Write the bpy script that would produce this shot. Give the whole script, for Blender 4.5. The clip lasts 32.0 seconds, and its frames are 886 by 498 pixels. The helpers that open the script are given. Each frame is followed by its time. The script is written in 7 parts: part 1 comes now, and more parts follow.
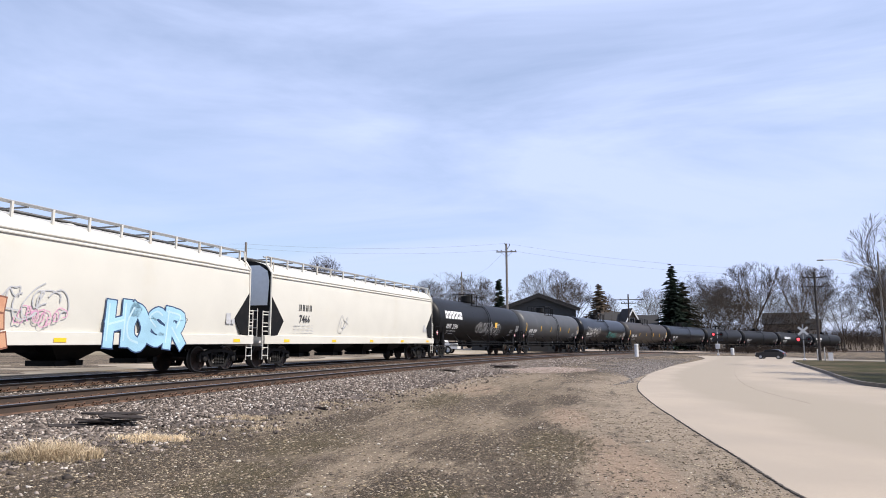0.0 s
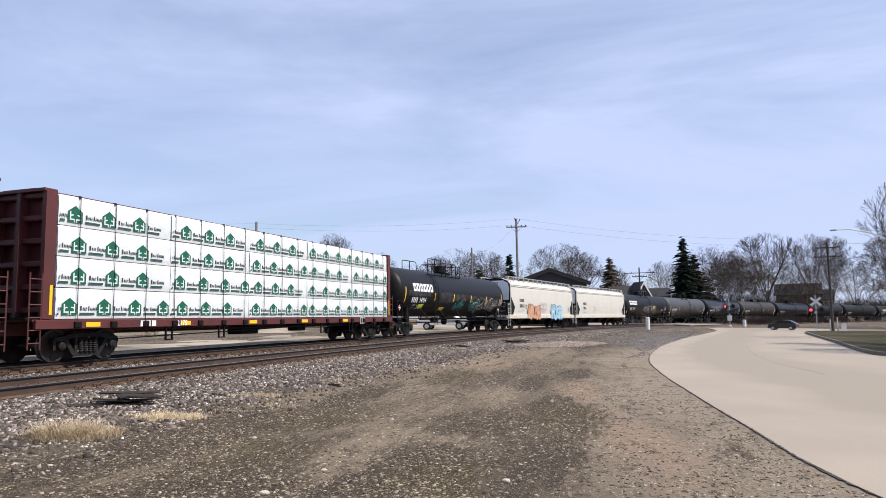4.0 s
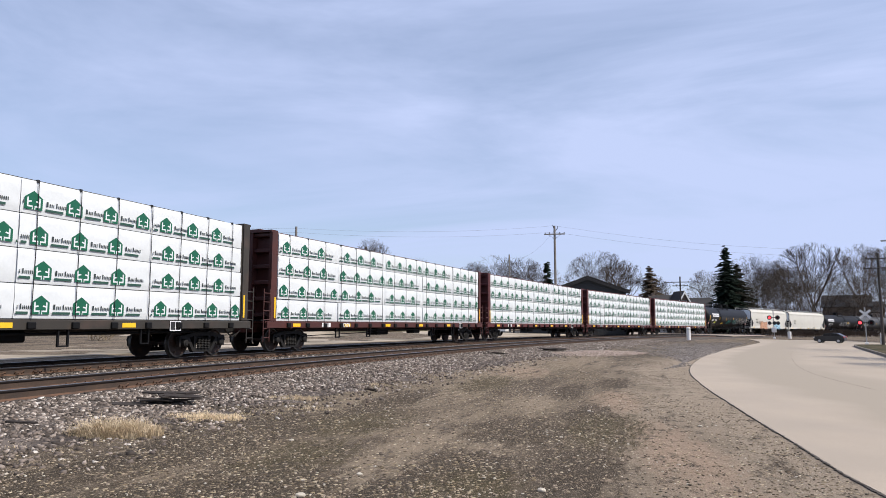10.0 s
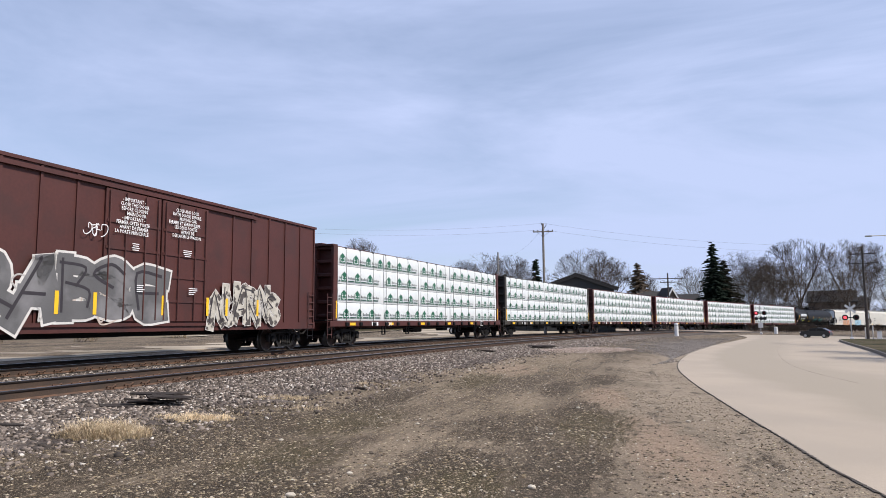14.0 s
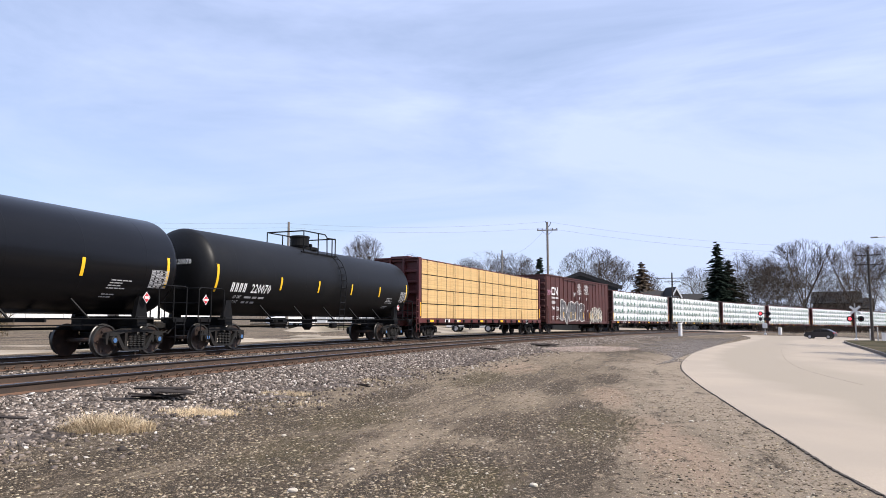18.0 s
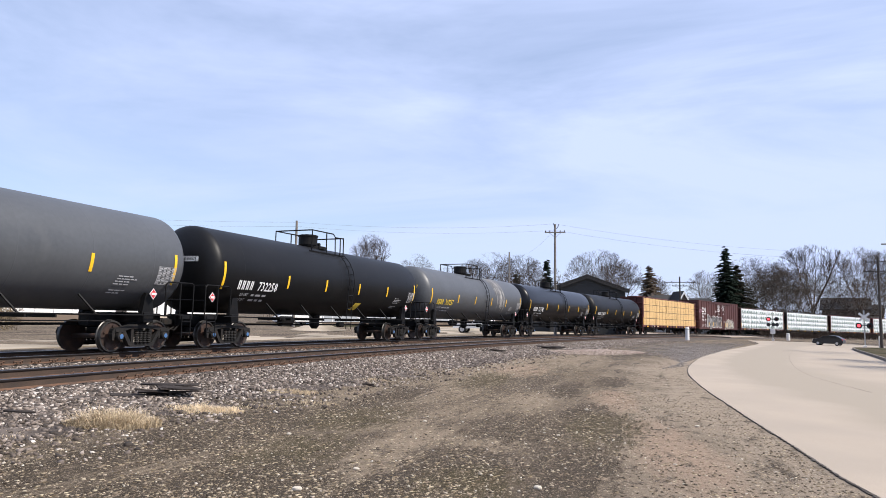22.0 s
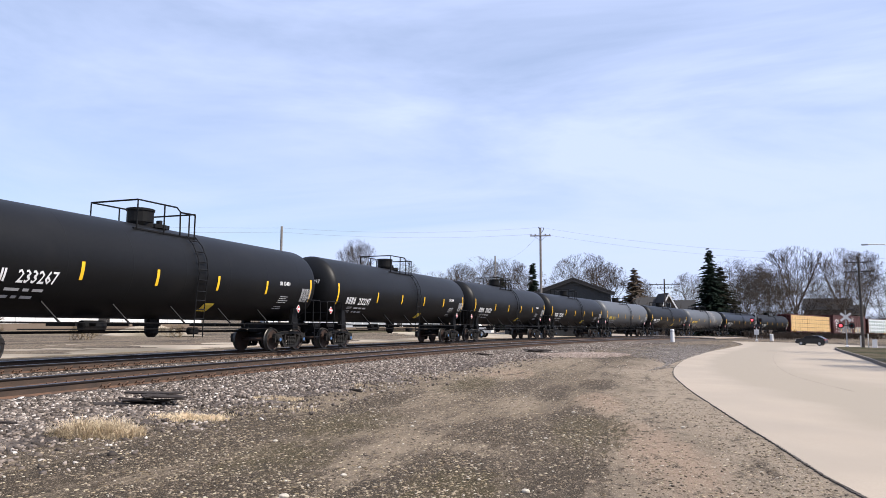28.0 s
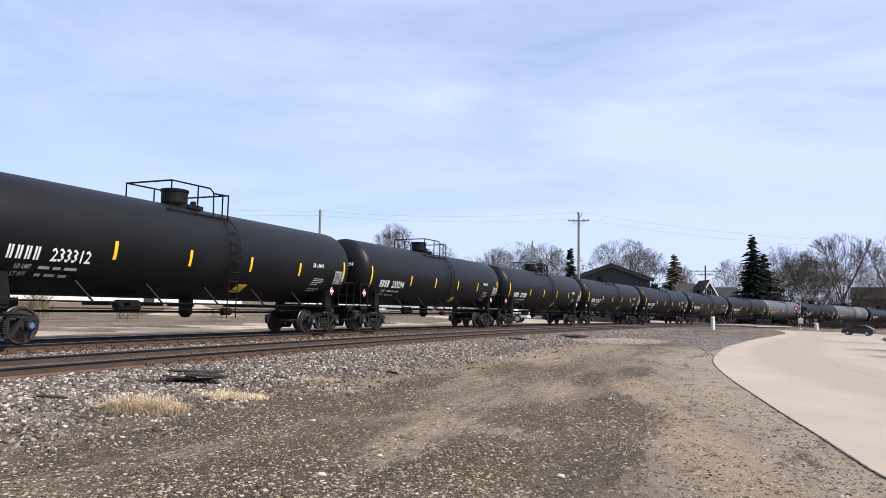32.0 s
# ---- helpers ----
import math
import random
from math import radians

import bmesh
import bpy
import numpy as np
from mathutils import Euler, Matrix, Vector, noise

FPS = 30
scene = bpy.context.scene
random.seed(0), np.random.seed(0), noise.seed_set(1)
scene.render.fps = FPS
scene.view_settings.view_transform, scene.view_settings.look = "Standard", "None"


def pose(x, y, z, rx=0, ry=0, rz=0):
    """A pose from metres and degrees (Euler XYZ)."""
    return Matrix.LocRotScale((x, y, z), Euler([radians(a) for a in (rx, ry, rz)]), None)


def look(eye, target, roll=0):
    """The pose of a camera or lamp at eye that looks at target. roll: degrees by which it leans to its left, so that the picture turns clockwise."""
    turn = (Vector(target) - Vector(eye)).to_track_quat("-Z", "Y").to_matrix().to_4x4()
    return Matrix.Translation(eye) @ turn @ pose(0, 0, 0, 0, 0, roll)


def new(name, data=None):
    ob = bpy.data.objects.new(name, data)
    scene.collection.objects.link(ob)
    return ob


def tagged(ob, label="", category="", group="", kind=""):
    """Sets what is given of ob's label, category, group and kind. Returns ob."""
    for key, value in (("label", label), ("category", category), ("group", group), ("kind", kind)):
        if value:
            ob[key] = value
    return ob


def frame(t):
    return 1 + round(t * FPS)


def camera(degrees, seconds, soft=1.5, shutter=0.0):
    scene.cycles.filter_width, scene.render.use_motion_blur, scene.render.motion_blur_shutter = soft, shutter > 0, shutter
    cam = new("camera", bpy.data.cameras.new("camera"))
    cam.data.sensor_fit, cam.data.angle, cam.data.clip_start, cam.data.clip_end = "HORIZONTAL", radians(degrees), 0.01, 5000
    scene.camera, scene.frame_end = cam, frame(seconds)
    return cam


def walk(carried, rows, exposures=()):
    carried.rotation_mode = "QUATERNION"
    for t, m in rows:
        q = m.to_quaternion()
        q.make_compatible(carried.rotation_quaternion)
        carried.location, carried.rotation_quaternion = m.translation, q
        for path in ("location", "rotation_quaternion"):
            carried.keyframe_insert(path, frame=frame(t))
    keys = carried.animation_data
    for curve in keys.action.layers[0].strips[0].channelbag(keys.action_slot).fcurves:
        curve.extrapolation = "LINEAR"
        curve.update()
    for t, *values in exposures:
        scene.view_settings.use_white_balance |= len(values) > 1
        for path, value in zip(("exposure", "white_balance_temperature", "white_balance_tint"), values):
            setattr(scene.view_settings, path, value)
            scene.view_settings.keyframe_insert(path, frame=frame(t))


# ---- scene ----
cam = camera(65.45, 32.0, soft=0.4)
EYE = (0.0, 0.0, 1.44)
PATH = [
    (0, 97.225, 0.216, -3.189),
    (0.5, 97.247, 0.373, -3.128),
    (1, 97.133, 0.468, -2.993),
    (1.5, 96.707, 0.536, -2.892),
    (2, 96.176, 0.567, -2.876),
    (2.5, 95.788, 0.596, -2.990),
    (3, 95.475, 0.640, -2.941),
    (3.5, 95.222, 0.877, -2.623),
    (5.5, 95.788, 0.873, -1.316),
    (6, 95.940, 0.705, -0.947),
    (6.5, 95.544, 0.683, -0.335),
    (7, 94.908, 0.461, 0.406),
    (7.5, 94.833, 0.581, 0.919),
    (8, 95.043, 0.417, 1.153),
    (8.5, 95.285, 0.160, 1.061),
    (9, 95.424, -0.004, 0.805),
    (9.5, 95.642, 0.030, 0.721),
    (10, 95.820, 0.124, 0.768),
    (10.5, 95.995, 0.256, 0.643),
    (11, 96.086, 0.341, 0.424),
    (11.5, 96.095, 0.372, 0.301),
    (12, 96.090, 0.429, 0.346),
    (12.5, 96.003, 0.465, 0.384),
    (13, 95.878, 0.513, 0.284),
    (13.5, 95.747, 0.573, 0.049),
    (14, 95.663, 0.591, -0.125),
    (14.5, 95.487, 0.506, -0.202),
    (16.5, 95.306, 0.334, -0.639),
    (17, 95.270, 0.215, -0.621),
    (17.5, 95.342, -0.002, -0.401),
    (18, 95.458, 0.056, 0.165),
    (18.5, 95.468, 0.175, 0.715),
    (19, 95.217, 0.085, 0.902),
    (19.5, 94.994, -0.164, 0.731),
    (20, 95.019, -0.338, 0.540),
    (20.5, 95.170, -0.541, 0.446),
    (21, 95.348, -0.687, 0.493),
    (21.5, 95.432, -0.750, 0.599),
    (22, 95.519, -0.785, 0.694),
    (22.5, 95.689, -0.757, 0.769),
    (23, 95.903, -0.804, 0.795),
    (23.5, 95.974, -0.799, 0.837),
    (24, 95.898, -0.743, 0.855),
    (24.5, 95.898, -0.624, 0.791),
    (25, 95.955, -0.629, 0.552),
    (25.5, 96.021, -0.493, 0.221),
    (27.5, 95.895, -0.185, -0.341),
    (28, 95.894, -0.159, -0.427),
    (28.5, 95.897, -0.154, -0.296),
    (29, 95.780, -0.324, -0.121),
    (29.5, 95.626, -0.527, 0.272),
    (30, 95.254, -0.546, 1.038),
    (30.5, 94.709, -0.599, 1.957),
    (31, 94.291, -0.743, 2.543),
    (31.5, 94.257, -0.940, 2.605),
    (32, 94.549, -0.924, 2.585),
]
walk(cam, [(t, pose(*EYE, rx, ry, rz)) for t, rx, ry, rz in PATH],
     exposures=[(0, 0.19), (1.5, 0.2), (3, 0.11), (6, -0.01), (9, -0.02), (11, -0.05), (13, -0.08), (14.5, 0.02), (16.5, 0.19), (19, 0.25), (25, 0.22), (29, 0.27), (32, 0.27)])

# ---- light ----
SUN_AZ, SUN_EL = 112.0, 47.0
world = bpy.data.worlds.new("sky")
scene.world = world
world.use_nodes = True
wn, wl = world.node_tree.nodes, world.node_tree.links
wn.clear()
sky = wn.new("ShaderNodeTexSky")
sky.sky_type, sky.sun_disc = "NISHITA", False
sky.sun_elevation, sky.sun_rotation = radians(SUN_EL), radians(SUN_AZ)
sky.air_density, sky.dust_density, sky.ozone_density = 1.0, 0.25, 2.4
coord = wn.new("ShaderNodeTexCoord")
cmap = wn.new("ShaderNodeMapping")
cmap.inputs["Rotation"].default_value = (0, 0, radians(20))
cmap.inputs["Scale"].default_value = (0.8, 0.8, 3.6)
wl.new(coord.outputs["Generated"], cmap.inputs[0])
cn = wn.new("ShaderNodeTexNoise")
cn.inputs["Scale"].default_value, cn.inputs["Detail"].default_value = 1.7, 6.0
cn.inputs["Roughness"].default_value, cn.inputs["Distortion"].default_value = 0.58, 0.7
wl.new(cmap.outputs[0], cn.inputs["Vector"])
cr = wn.new("ShaderNodeValToRGB")
cr.color_ramp.elements[0].position, cr.color_ramp.elements[0].color = 0.37, (0.46, 0.46, 0.46, 1)
cr.color_ramp.elements[1].position, cr.color_ramp.elements[1].color = 0.66, (0.96, 0.96, 0.96, 1)
# the thin cloud thickens towards the sun's side of the sky
csep, cside = wn.new("ShaderNodeSeparateXYZ"), wn.new("ShaderNodeMath")
wl.new(coord.outputs["Generated"], csep.inputs[0])
cside.operation = "MULTIPLY_ADD"
cside.inputs[1].default_value = 0.1
wl.new(csep.outputs["X"], cside.inputs[0])
wl.new(cn.outputs["Fac"], cside.inputs[2])
wl.new(cside.outputs[0], cr.inputs[0])
cmix = wn.new("ShaderNodeMix")
cmix.data_type = "RGBA"
cmix.inputs["B"].default_value = (5.05, 5.9, 8.55, 1)
wl.new(cr.outputs[0], cmix.inputs["Factor"])
wl.new(sky.outputs[0], cmix.inputs["A"])
bg = wn.new("ShaderNodeBackground")
bg.inputs["Strength"].default_value = 0.118
wl.new(cmix.outputs["Result"], bg.inputs[0])
wout = wn.new("ShaderNodeOutputWorld")
wl.new(bg.outputs[0], wout.inputs[0])

sun = new("sun", bpy.data.lights.new("sun", "SUN"))
sun.data.energy, sun.data.angle, sun.data.color = 5.0, radians(0.6), (1.0, 0.93, 0.84)
_a, _e = radians(SUN_AZ), radians(SUN_EL)
sun.matrix_world = look((math.sin(_a) * math.cos(_e) * 50, math.cos(_a) * math.cos(_e) * 50, math.sin(_e) * 50), (0, 0, 0))


# ---- materials ----
def material(name, colour, rough=0.6, metal=0.0, grain=0.15, scale=6.0, fine=60.0, bump=0.0, bump_scale=40.0,
             second=None, second_at=(0.5, 0.65), second_scale=1.5, spec=0.5, emit=None, per_object=0.0, coat=0.0):
    """A surface with a broad and a fine variation, an optional second colour in stains, and relief."""
    m = bpy.data.materials.new(name)
    m.use_nodes = True
    n, l = m.node_tree.nodes, m.node_tree.links
    b = n["Principled BSDF"]
    b.inputs["Roughness"].default_value, b.inputs["Metallic"].default_value = rough, metal
    b.inputs["Specular IOR Level"].default_value = spec
    b.inputs["Coat Weight"].default_value = coat
    tc = n.new("ShaderNodeTexCoord")
    big, small = n.new("ShaderNodeTexNoise"), n.new("ShaderNodeTexNoise")
    for q, sc in ((big, scale), (small, fine)):
        q.inputs["Scale"].default_value, q.inputs["Detail"].default_value = sc, 4.0
        l.new(tc.outputs["Object"], q.inputs["Vector"])
    add = n.new("ShaderNodeMath")
    add.operation = "ADD"
    l.new(big.outputs["Fac"], add.inputs[0])
    l.new(small.outputs["Fac"], add.inputs[1])
    rng = n.new("ShaderNodeMapRange")
    rng.inputs["From Min"].default_value, rng.inputs["From Max"].default_value = 0.6, 1.4
    rng.inputs["To Min"].default_value, rng.inputs["To Max"].default_value = 1.0 - grain, 1.0 + grain
    l.new(add.outputs[0], rng.inputs["Value"])
    tint = n.new("ShaderNodeMix")
    tint.data_type, tint.blend_type = "RGBA", "MULTIPLY"
    tint.inputs["Factor"].default_value = 1.0
    tint.inputs["A"].default_value = (*colour, 1)
    l.new(rng.outputs[0], tint.inputs["B"])
    col = tint.outputs["Result"]
    if second:
        st = n.new("ShaderNodeTexNoise")
        st.inputs["Scale"].default_value, st.inputs["Detail"].default_value = second_scale, 6.0
        l.new(tc.outputs["Object"], st.inputs["Vector"])
        ramp = n.new("ShaderNodeMapRange")
        ramp.inputs["From Min"].default_value, ramp.inputs["From Max"].default_value = second_at
        l.new(st.outputs["Fac"], ramp.inputs["Value"])
        mx = n.new("ShaderNodeMix")
        mx.data_type = "RGBA"
        mx.inputs["B"].default_value = (*second, 1)
        l.new(ramp.outputs[0], mx.inputs["Factor"])
        l.new(col, mx.inputs["A"])
        col = mx.outputs["Result"]
    if per_object:
        oi = n.new("ShaderNodeObjectInfo")
        ge = n.new("ShaderNodeNewGeometry")
        rr = n.new("ShaderNodeMath")
        rr.operation = "ADD"
        l.new(oi.outputs["Random"], rr.inputs[0])
        l.new(ge.outputs["Random Per Island"], rr.inputs[1])
        pr = n.new("ShaderNodeMapRange")
        pr.inputs["From Max"].default_value = 2.0
        pr.inputs["To Min"].default_value, pr.inputs["To Max"].default_value = 1.0 - per_object, 1.0 + per_object
        l.new(rr.outputs[0], pr.inputs["Value"])
        pm = n.new("ShaderNodeMix")
        pm.data_type, pm.blend_type = "RGBA", "MULTIPLY"
        pm.inputs["Factor"].default_value = 1.0
        l.new(col, pm.inputs["A"])
        l.new(pr.outputs[0], pm.inputs["B"])
        col = pm.outputs["Result"]
    l.new(col, b.inputs["Base Color"])
    if bump:
        bn, bp = n.new("ShaderNodeTexNoise"), n.new("ShaderNodeBump")
        bn.inputs["Scale"].default_value, bn.inputs["Detail"].default_value = bump_scale, 5.0
        bp.inputs["Strength"].default_value, bp.inputs["Distance"].default_value = bump, 0.02
        l.new(tc.outputs["Object"], bn.inputs["Vector"])
        l.new(bn.outputs["Fac"], bp.inputs["Height"])
        l.new(bp.outputs["Normal"], b.inputs["Normal"])
    if emit:
        b.inputs["Emission Color"].default_value, b.inputs["Emission Strength"].default_value = (*emit[:3], 1), emit[3]
    return m


M = {}
M["tank_black"] = material("tank_black", (0.006, 0.006, 0.0065), 0.46, grain=0.25, scale=0.8, fine=9, bump=0.05, bump_scale=3, spec=0.21, second=(0.011, 0.0105, 0.01), second_at=(0.56, 0.85), second_scale=0.9)
M["tank_gloss"] = material("tank_gloss", (0.0045, 0.0045, 0.0055), 0.3, grain=0.2, scale=1, bump=0.03, bump_scale=2, spec=0.22, coat=0.08)
M["tank_grey"] = material("tank_grey", (0.07, 0.074, 0.08), 0.45, grain=0.15, scale=0.8, fine=8, bump=0.04, bump_scale=3, second=(0.12, 0.12, 0.122), second_at=(0.6, 0.85), second_scale=0.6)
M["tank_brown"] = material("tank_brown", (0.017, 0.0125, 0.0115), 0.55, grain=0.25, scale=1, second=(0.026, 0.017, 0.014), second_at=(0.5, 0.7), second_scale=0.7)
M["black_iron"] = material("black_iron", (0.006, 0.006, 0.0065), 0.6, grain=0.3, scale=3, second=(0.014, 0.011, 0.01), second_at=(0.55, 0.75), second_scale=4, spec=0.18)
M["bogie_iron"] = material("bogie_iron", (0.013, 0.012, 0.0115), 0.75, grain=0.35, scale=4, second=(0.034, 0.024, 0.019), second_at=(0.54, 0.76), second_scale=5, bump=0.3, spec=0.3)
M["wheel_steel"] = material("wheel_steel", (0.045, 0.03, 0.025), 0.6, 0.3, grain=0.35, scale=3, second=(0.09, 0.052, 0.038), second_at=(0.5, 0.7), second_scale=4)
M["rim_steel"] = material("rim_steel", (0.07, 0.066, 0.062), 0.4, 0.6, grain=0.2, scale=4)
M["tread_steel"] = material("tread_steel", (0.35, 0.34, 0.33), 0.3, 0.9, grain=0.1)
M["cap_blue"] = material("cap_blue", (0.06, 0.14, 0.3), 0.5, grain=0.35, scale=12)
M["yellow"] = material("yellow_reflector", (0.85, 0.5, 0.02), 0.4, grain=0.08)
M["white_paint"] = material("white_paint", (0.75, 0.75, 0.75), 0.55, grain=0.1)
M["yellow_paint"] = material("yellow_paint", (0.78, 0.55, 0.06), 0.55, grain=0.12)
M["grey_print"] = material("grey_print", (0.42, 0.42, 0.43), 0.6, grain=0.2)
M["black_paint"] = material("black_paint", (0.02, 0.02, 0.022), 0.6, grain=0.1)
M["red_sign"] = material("red_sign", (0.55, 0.04, 0.05), 0.45, grain=0.05)
M["cream"] = material("cream_paint", (0.58, 0.56, 0.5), 0.55, grain=0.07, scale=0.7, second=(0.52, 0.48, 0.39), second_at=(0.55, 0.85), second_scale=0.5, bump=0.04, bump_scale=2)
M["cream_roof"] = material("cream_roof", (0.55, 0.53, 0.48), 0.6, grain=0.12, second=(0.42, 0.36, 0.28), second_at=(0.55, 0.8), second_scale=0.8)
M["pale_end"] = material("pale_end", (0.74, 0.77, 0.78), 0.55, grain=0.08)
M["walk_grate"] = material("walk_grate", (0.16, 0.16, 0.165), 0.6, 0.3, grain=0.3, scale=5)
M["galvanised"] = material("galvanised", (0.42, 0.42, 0.42), 0.45, 0.5, grain=0.15)
M["car_dark"] = material("car_dark", (0.034, 0.029, 0.023), 0.65, grain=0.3, scale=1.2, second=(0.06, 0.04, 0.03), second_at=(0.52, 0.75), second_scale=1.6)
M["car_brown"] = material("car_brown", (0.068, 0.0185, 0.0145), 0.6, grain=0.22, scale=0.9, fine=12, second=(0.046, 0.017, 0.0145), second_at=(0.52, 0.75), second_scale=1.1, bump=0.05)
M["car_maroon"] = material("car_maroon", (0.095, 0.021, 0.019), 0.55, grain=0.2, scale=1.2, second=(0.06, 0.022, 0.02), second_at=(0.52, 0.75), second_scale=1.4)
M["wrap"] = material("lumber_wrap", (0.67, 0.695, 0.7), 0.42, grain=0.05, scale=1.2, fine=14, bump=0.35, bump_scale=3.5)
M["green_print"] = material("green_print", (0.006, 0.105, 0.055), 0.45, grain=0.1)
M["dark_print"] = material("dark_print", (0.03, 0.04, 0.04), 0.5, grain=0.1)
M["band_print"] = material("band_print", (0.025, 0.075, 0.055), 0.5, grain=0.2)
M["pine"] = material("pine_boards", (0.62, 0.42, 0.19), 0.7, grain=0.14, scale=1.1, fine=26, second=(0.55, 0.33, 0.13), second_at=(0.5, 0.7), second_scale=2.2, per_object=0.16)
M["rail_side"] = material("rail_rust", (0.115, 0.06, 0.034), 0.8, grain=0.3, scale=2.5, fine=30, second=(0.045, 0.029, 0.021), second_at=(0.47, 0.7), second_scale=3, bump=0.25)
M["rail_dark"] = material("rail_dark", (0.028, 0.022, 0.02), 0.6, 0.2, grain=0.3, scale=2.5, fine=30)
# darker rust: the shade on the rail's web is put into its colour
M["rail_web"] = material("rail_web", (0.058, 0.036, 0.024), 0.85, grain=0.3, scale=1.2, fine=30, second=(0.035, 0.025, 0.02), second_at=(0.45, 0.7), second_scale=2, bump=0.25)
M["rail_top"] = material("rail_top", (0.2, 0.21, 0.24), 0.32, 0.9, grain=0.25, scale=3, fine=20)
M["tie"] = material("tie_wood", (0.05, 0.039, 0.031), 0.85, grain=0.35, scale=3, fine=40, second=(0.09, 0.075, 0.062), second_at=(0.5, 0.7), second_scale=4, bump=0.4, per_object=0.3)
M["ballast"] = material("ballast", (0.075, 0.061, 0.052), 0.95, grain=0.5, scale=9, fine=55, second=(0.14, 0.115, 0.098), second_at=(0.48, 0.62), second_scale=2.2, bump=1.0, bump_scale=30, spec=0.2)
M["concrete_road"] = material("concrete_road", (0.33, 0.27, 0.212), 0.85, grain=0.12, scale=0.3, fine=34, second=(0.265, 0.216, 0.17), second_at=(0.46, 0.66), second_scale=0.2, bump=0.3, bump_scale=70)
M["kerb"] = material("kerb", (0.15, 0.128, 0.105), 0.9, grain=0.2, scale=1, second=(0.1, 0.088, 0.075), second_at=(0.48, 0.66), second_scale=2)
M["lawn"] = material("lawn", (0.036, 0.035, 0.014), 0.95, grain=0.5, scale=0.8, fine=25, second=(0.085, 0.066, 0.038), second_at=(0.45, 0.65), second_scale=0.35, bump=0.8, spec=0.15)
M["bark"] = material("bark", (0.095, 0.078, 0.066), 0.9, grain=0.3, scale=2, second=(0.11, 0.095, 0.085), second_at=(0.5, 0.75), second_scale=1)
M["twig"] = material("twigs", (0.072, 0.056, 0.044), 0.9, grain=0.3, scale=0.4, per_object=0.3, spec=0.2)
M["brush_stem"] = material("brush_stem", (0.072, 0.053, 0.039), 0.9, grain=0.3, scale=0.4, per_object=0.3, spec=0.2)
M["needle"] = material("needles", (0.013, 0.024, 0.015), 0.85, grain=0.35, scale=1, fine=8, per_object=0.3, spec=0.2)
M["needle_dark"] = material("needles_dark", (0.026, 0.024, 0.015), 0.85, grain=0.35, scale=1, fine=8, per_object=0.3, spec=0.2)
M["needle_brown"] = material("needles_brown", (0.125, 0.095, 0.07), 0.85, grain=0.35, scale=1, fine=8, per_object=0.3, spec=0.2)
M["tank_scuff"] = material("tank_scuff", (0.28, 0.265, 0.25), 0.6, grain=0.3, scale=1.5, fine=14, second=(0.12, 0.12, 0.125), second_at=(0.42, 0.62), second_scale=2.5)
M["smear"] = material("smear", (0.045, 0.042, 0.04), 0.6, grain=0.5, scale=1.6, second=(0.008, 0.008, 0.008), second_at=(0.4, 0.55), second_scale=1.9)
M["lime"] = material("lime_label", (0.6, 0.7, 0.05), 0.5, grain=0.05)
M["straw"] = material("straw", (0.62, 0.49, 0.32), 0.85, grain=0.25, scale=3, per_object=0.4)
M["pole_wood"] = material("pole_wood", (0.2, 0.18, 0.16), 0.9, grain=0.25, scale=1.5, second=(0.12, 0.1, 0.09), second_at=(0.5, 0.7), second_scale=2)
M["pole_dark"] = material("pole_dark", (0.06, 0.05, 0.045), 0.9, grain=0.25, scale=1.5)
M["glass"] = material("window_glass", (0.02, 0.022, 0.025), 0.06, grain=0.02)
M["roof_dark"] = material("roof_dark", (0.024, 0.022, 0.022), 0.8, grain=0.2, scale=1)
M["siding_grey"] = material("siding_grey", (0.03, 0.031, 0.031), 0.7, grain=0.12, scale=1)
M["siding_pale"] = material("siding_pale", (0.5, 0.48, 0.45), 0.7, grain=0.12, scale=1)
M["siding_tan"] = material("siding_tan", (0.16, 0.12, 0.09), 0.8, grain=0.15, scale=1)
M["trim_white"] = material("trim_white", (0.72, 0.71, 0.69), 0.6, grain=0.06)
M["car_blue"] = material("car_paint", (0.007, 0.009, 0.013), 0.35, grain=0.08, coat=0.25)
M["tyre"] = material("tyre", (0.015, 0.015, 0.015), 0.85, grain=0.1)
M["lamp_red"] = material("lamp_red", (0.5, 0.02, 0.02), 0.3, emit=(1.0, 0.06, 0.08, 3.0))
M["lamp_off"] = material("lamp_off", (0.06, 0.01, 0.012), 0.25)
M["slate"] = material("broken_slab", (0.042, 0.035, 0.032), 0.95, grain=0.4, scale=3, fine=30, bump=0.6, spec=0.15, second=(0.06, 0.052, 0.046), second_at=(0.55, 0.75), second_scale=5)
M["siding_cool"] = material("siding_cool", (0.33, 0.35, 0.37), 0.7, grain=0.12, scale=1)
M["pale_lot"] = material("pale_lot", (0.38, 0.315, 0.235), 0.9, grain=0.35, scale=0.3, second=(0.17, 0.14, 0.095), second_at=(0.47, 0.6), second_scale=0.12, bump=0.3)



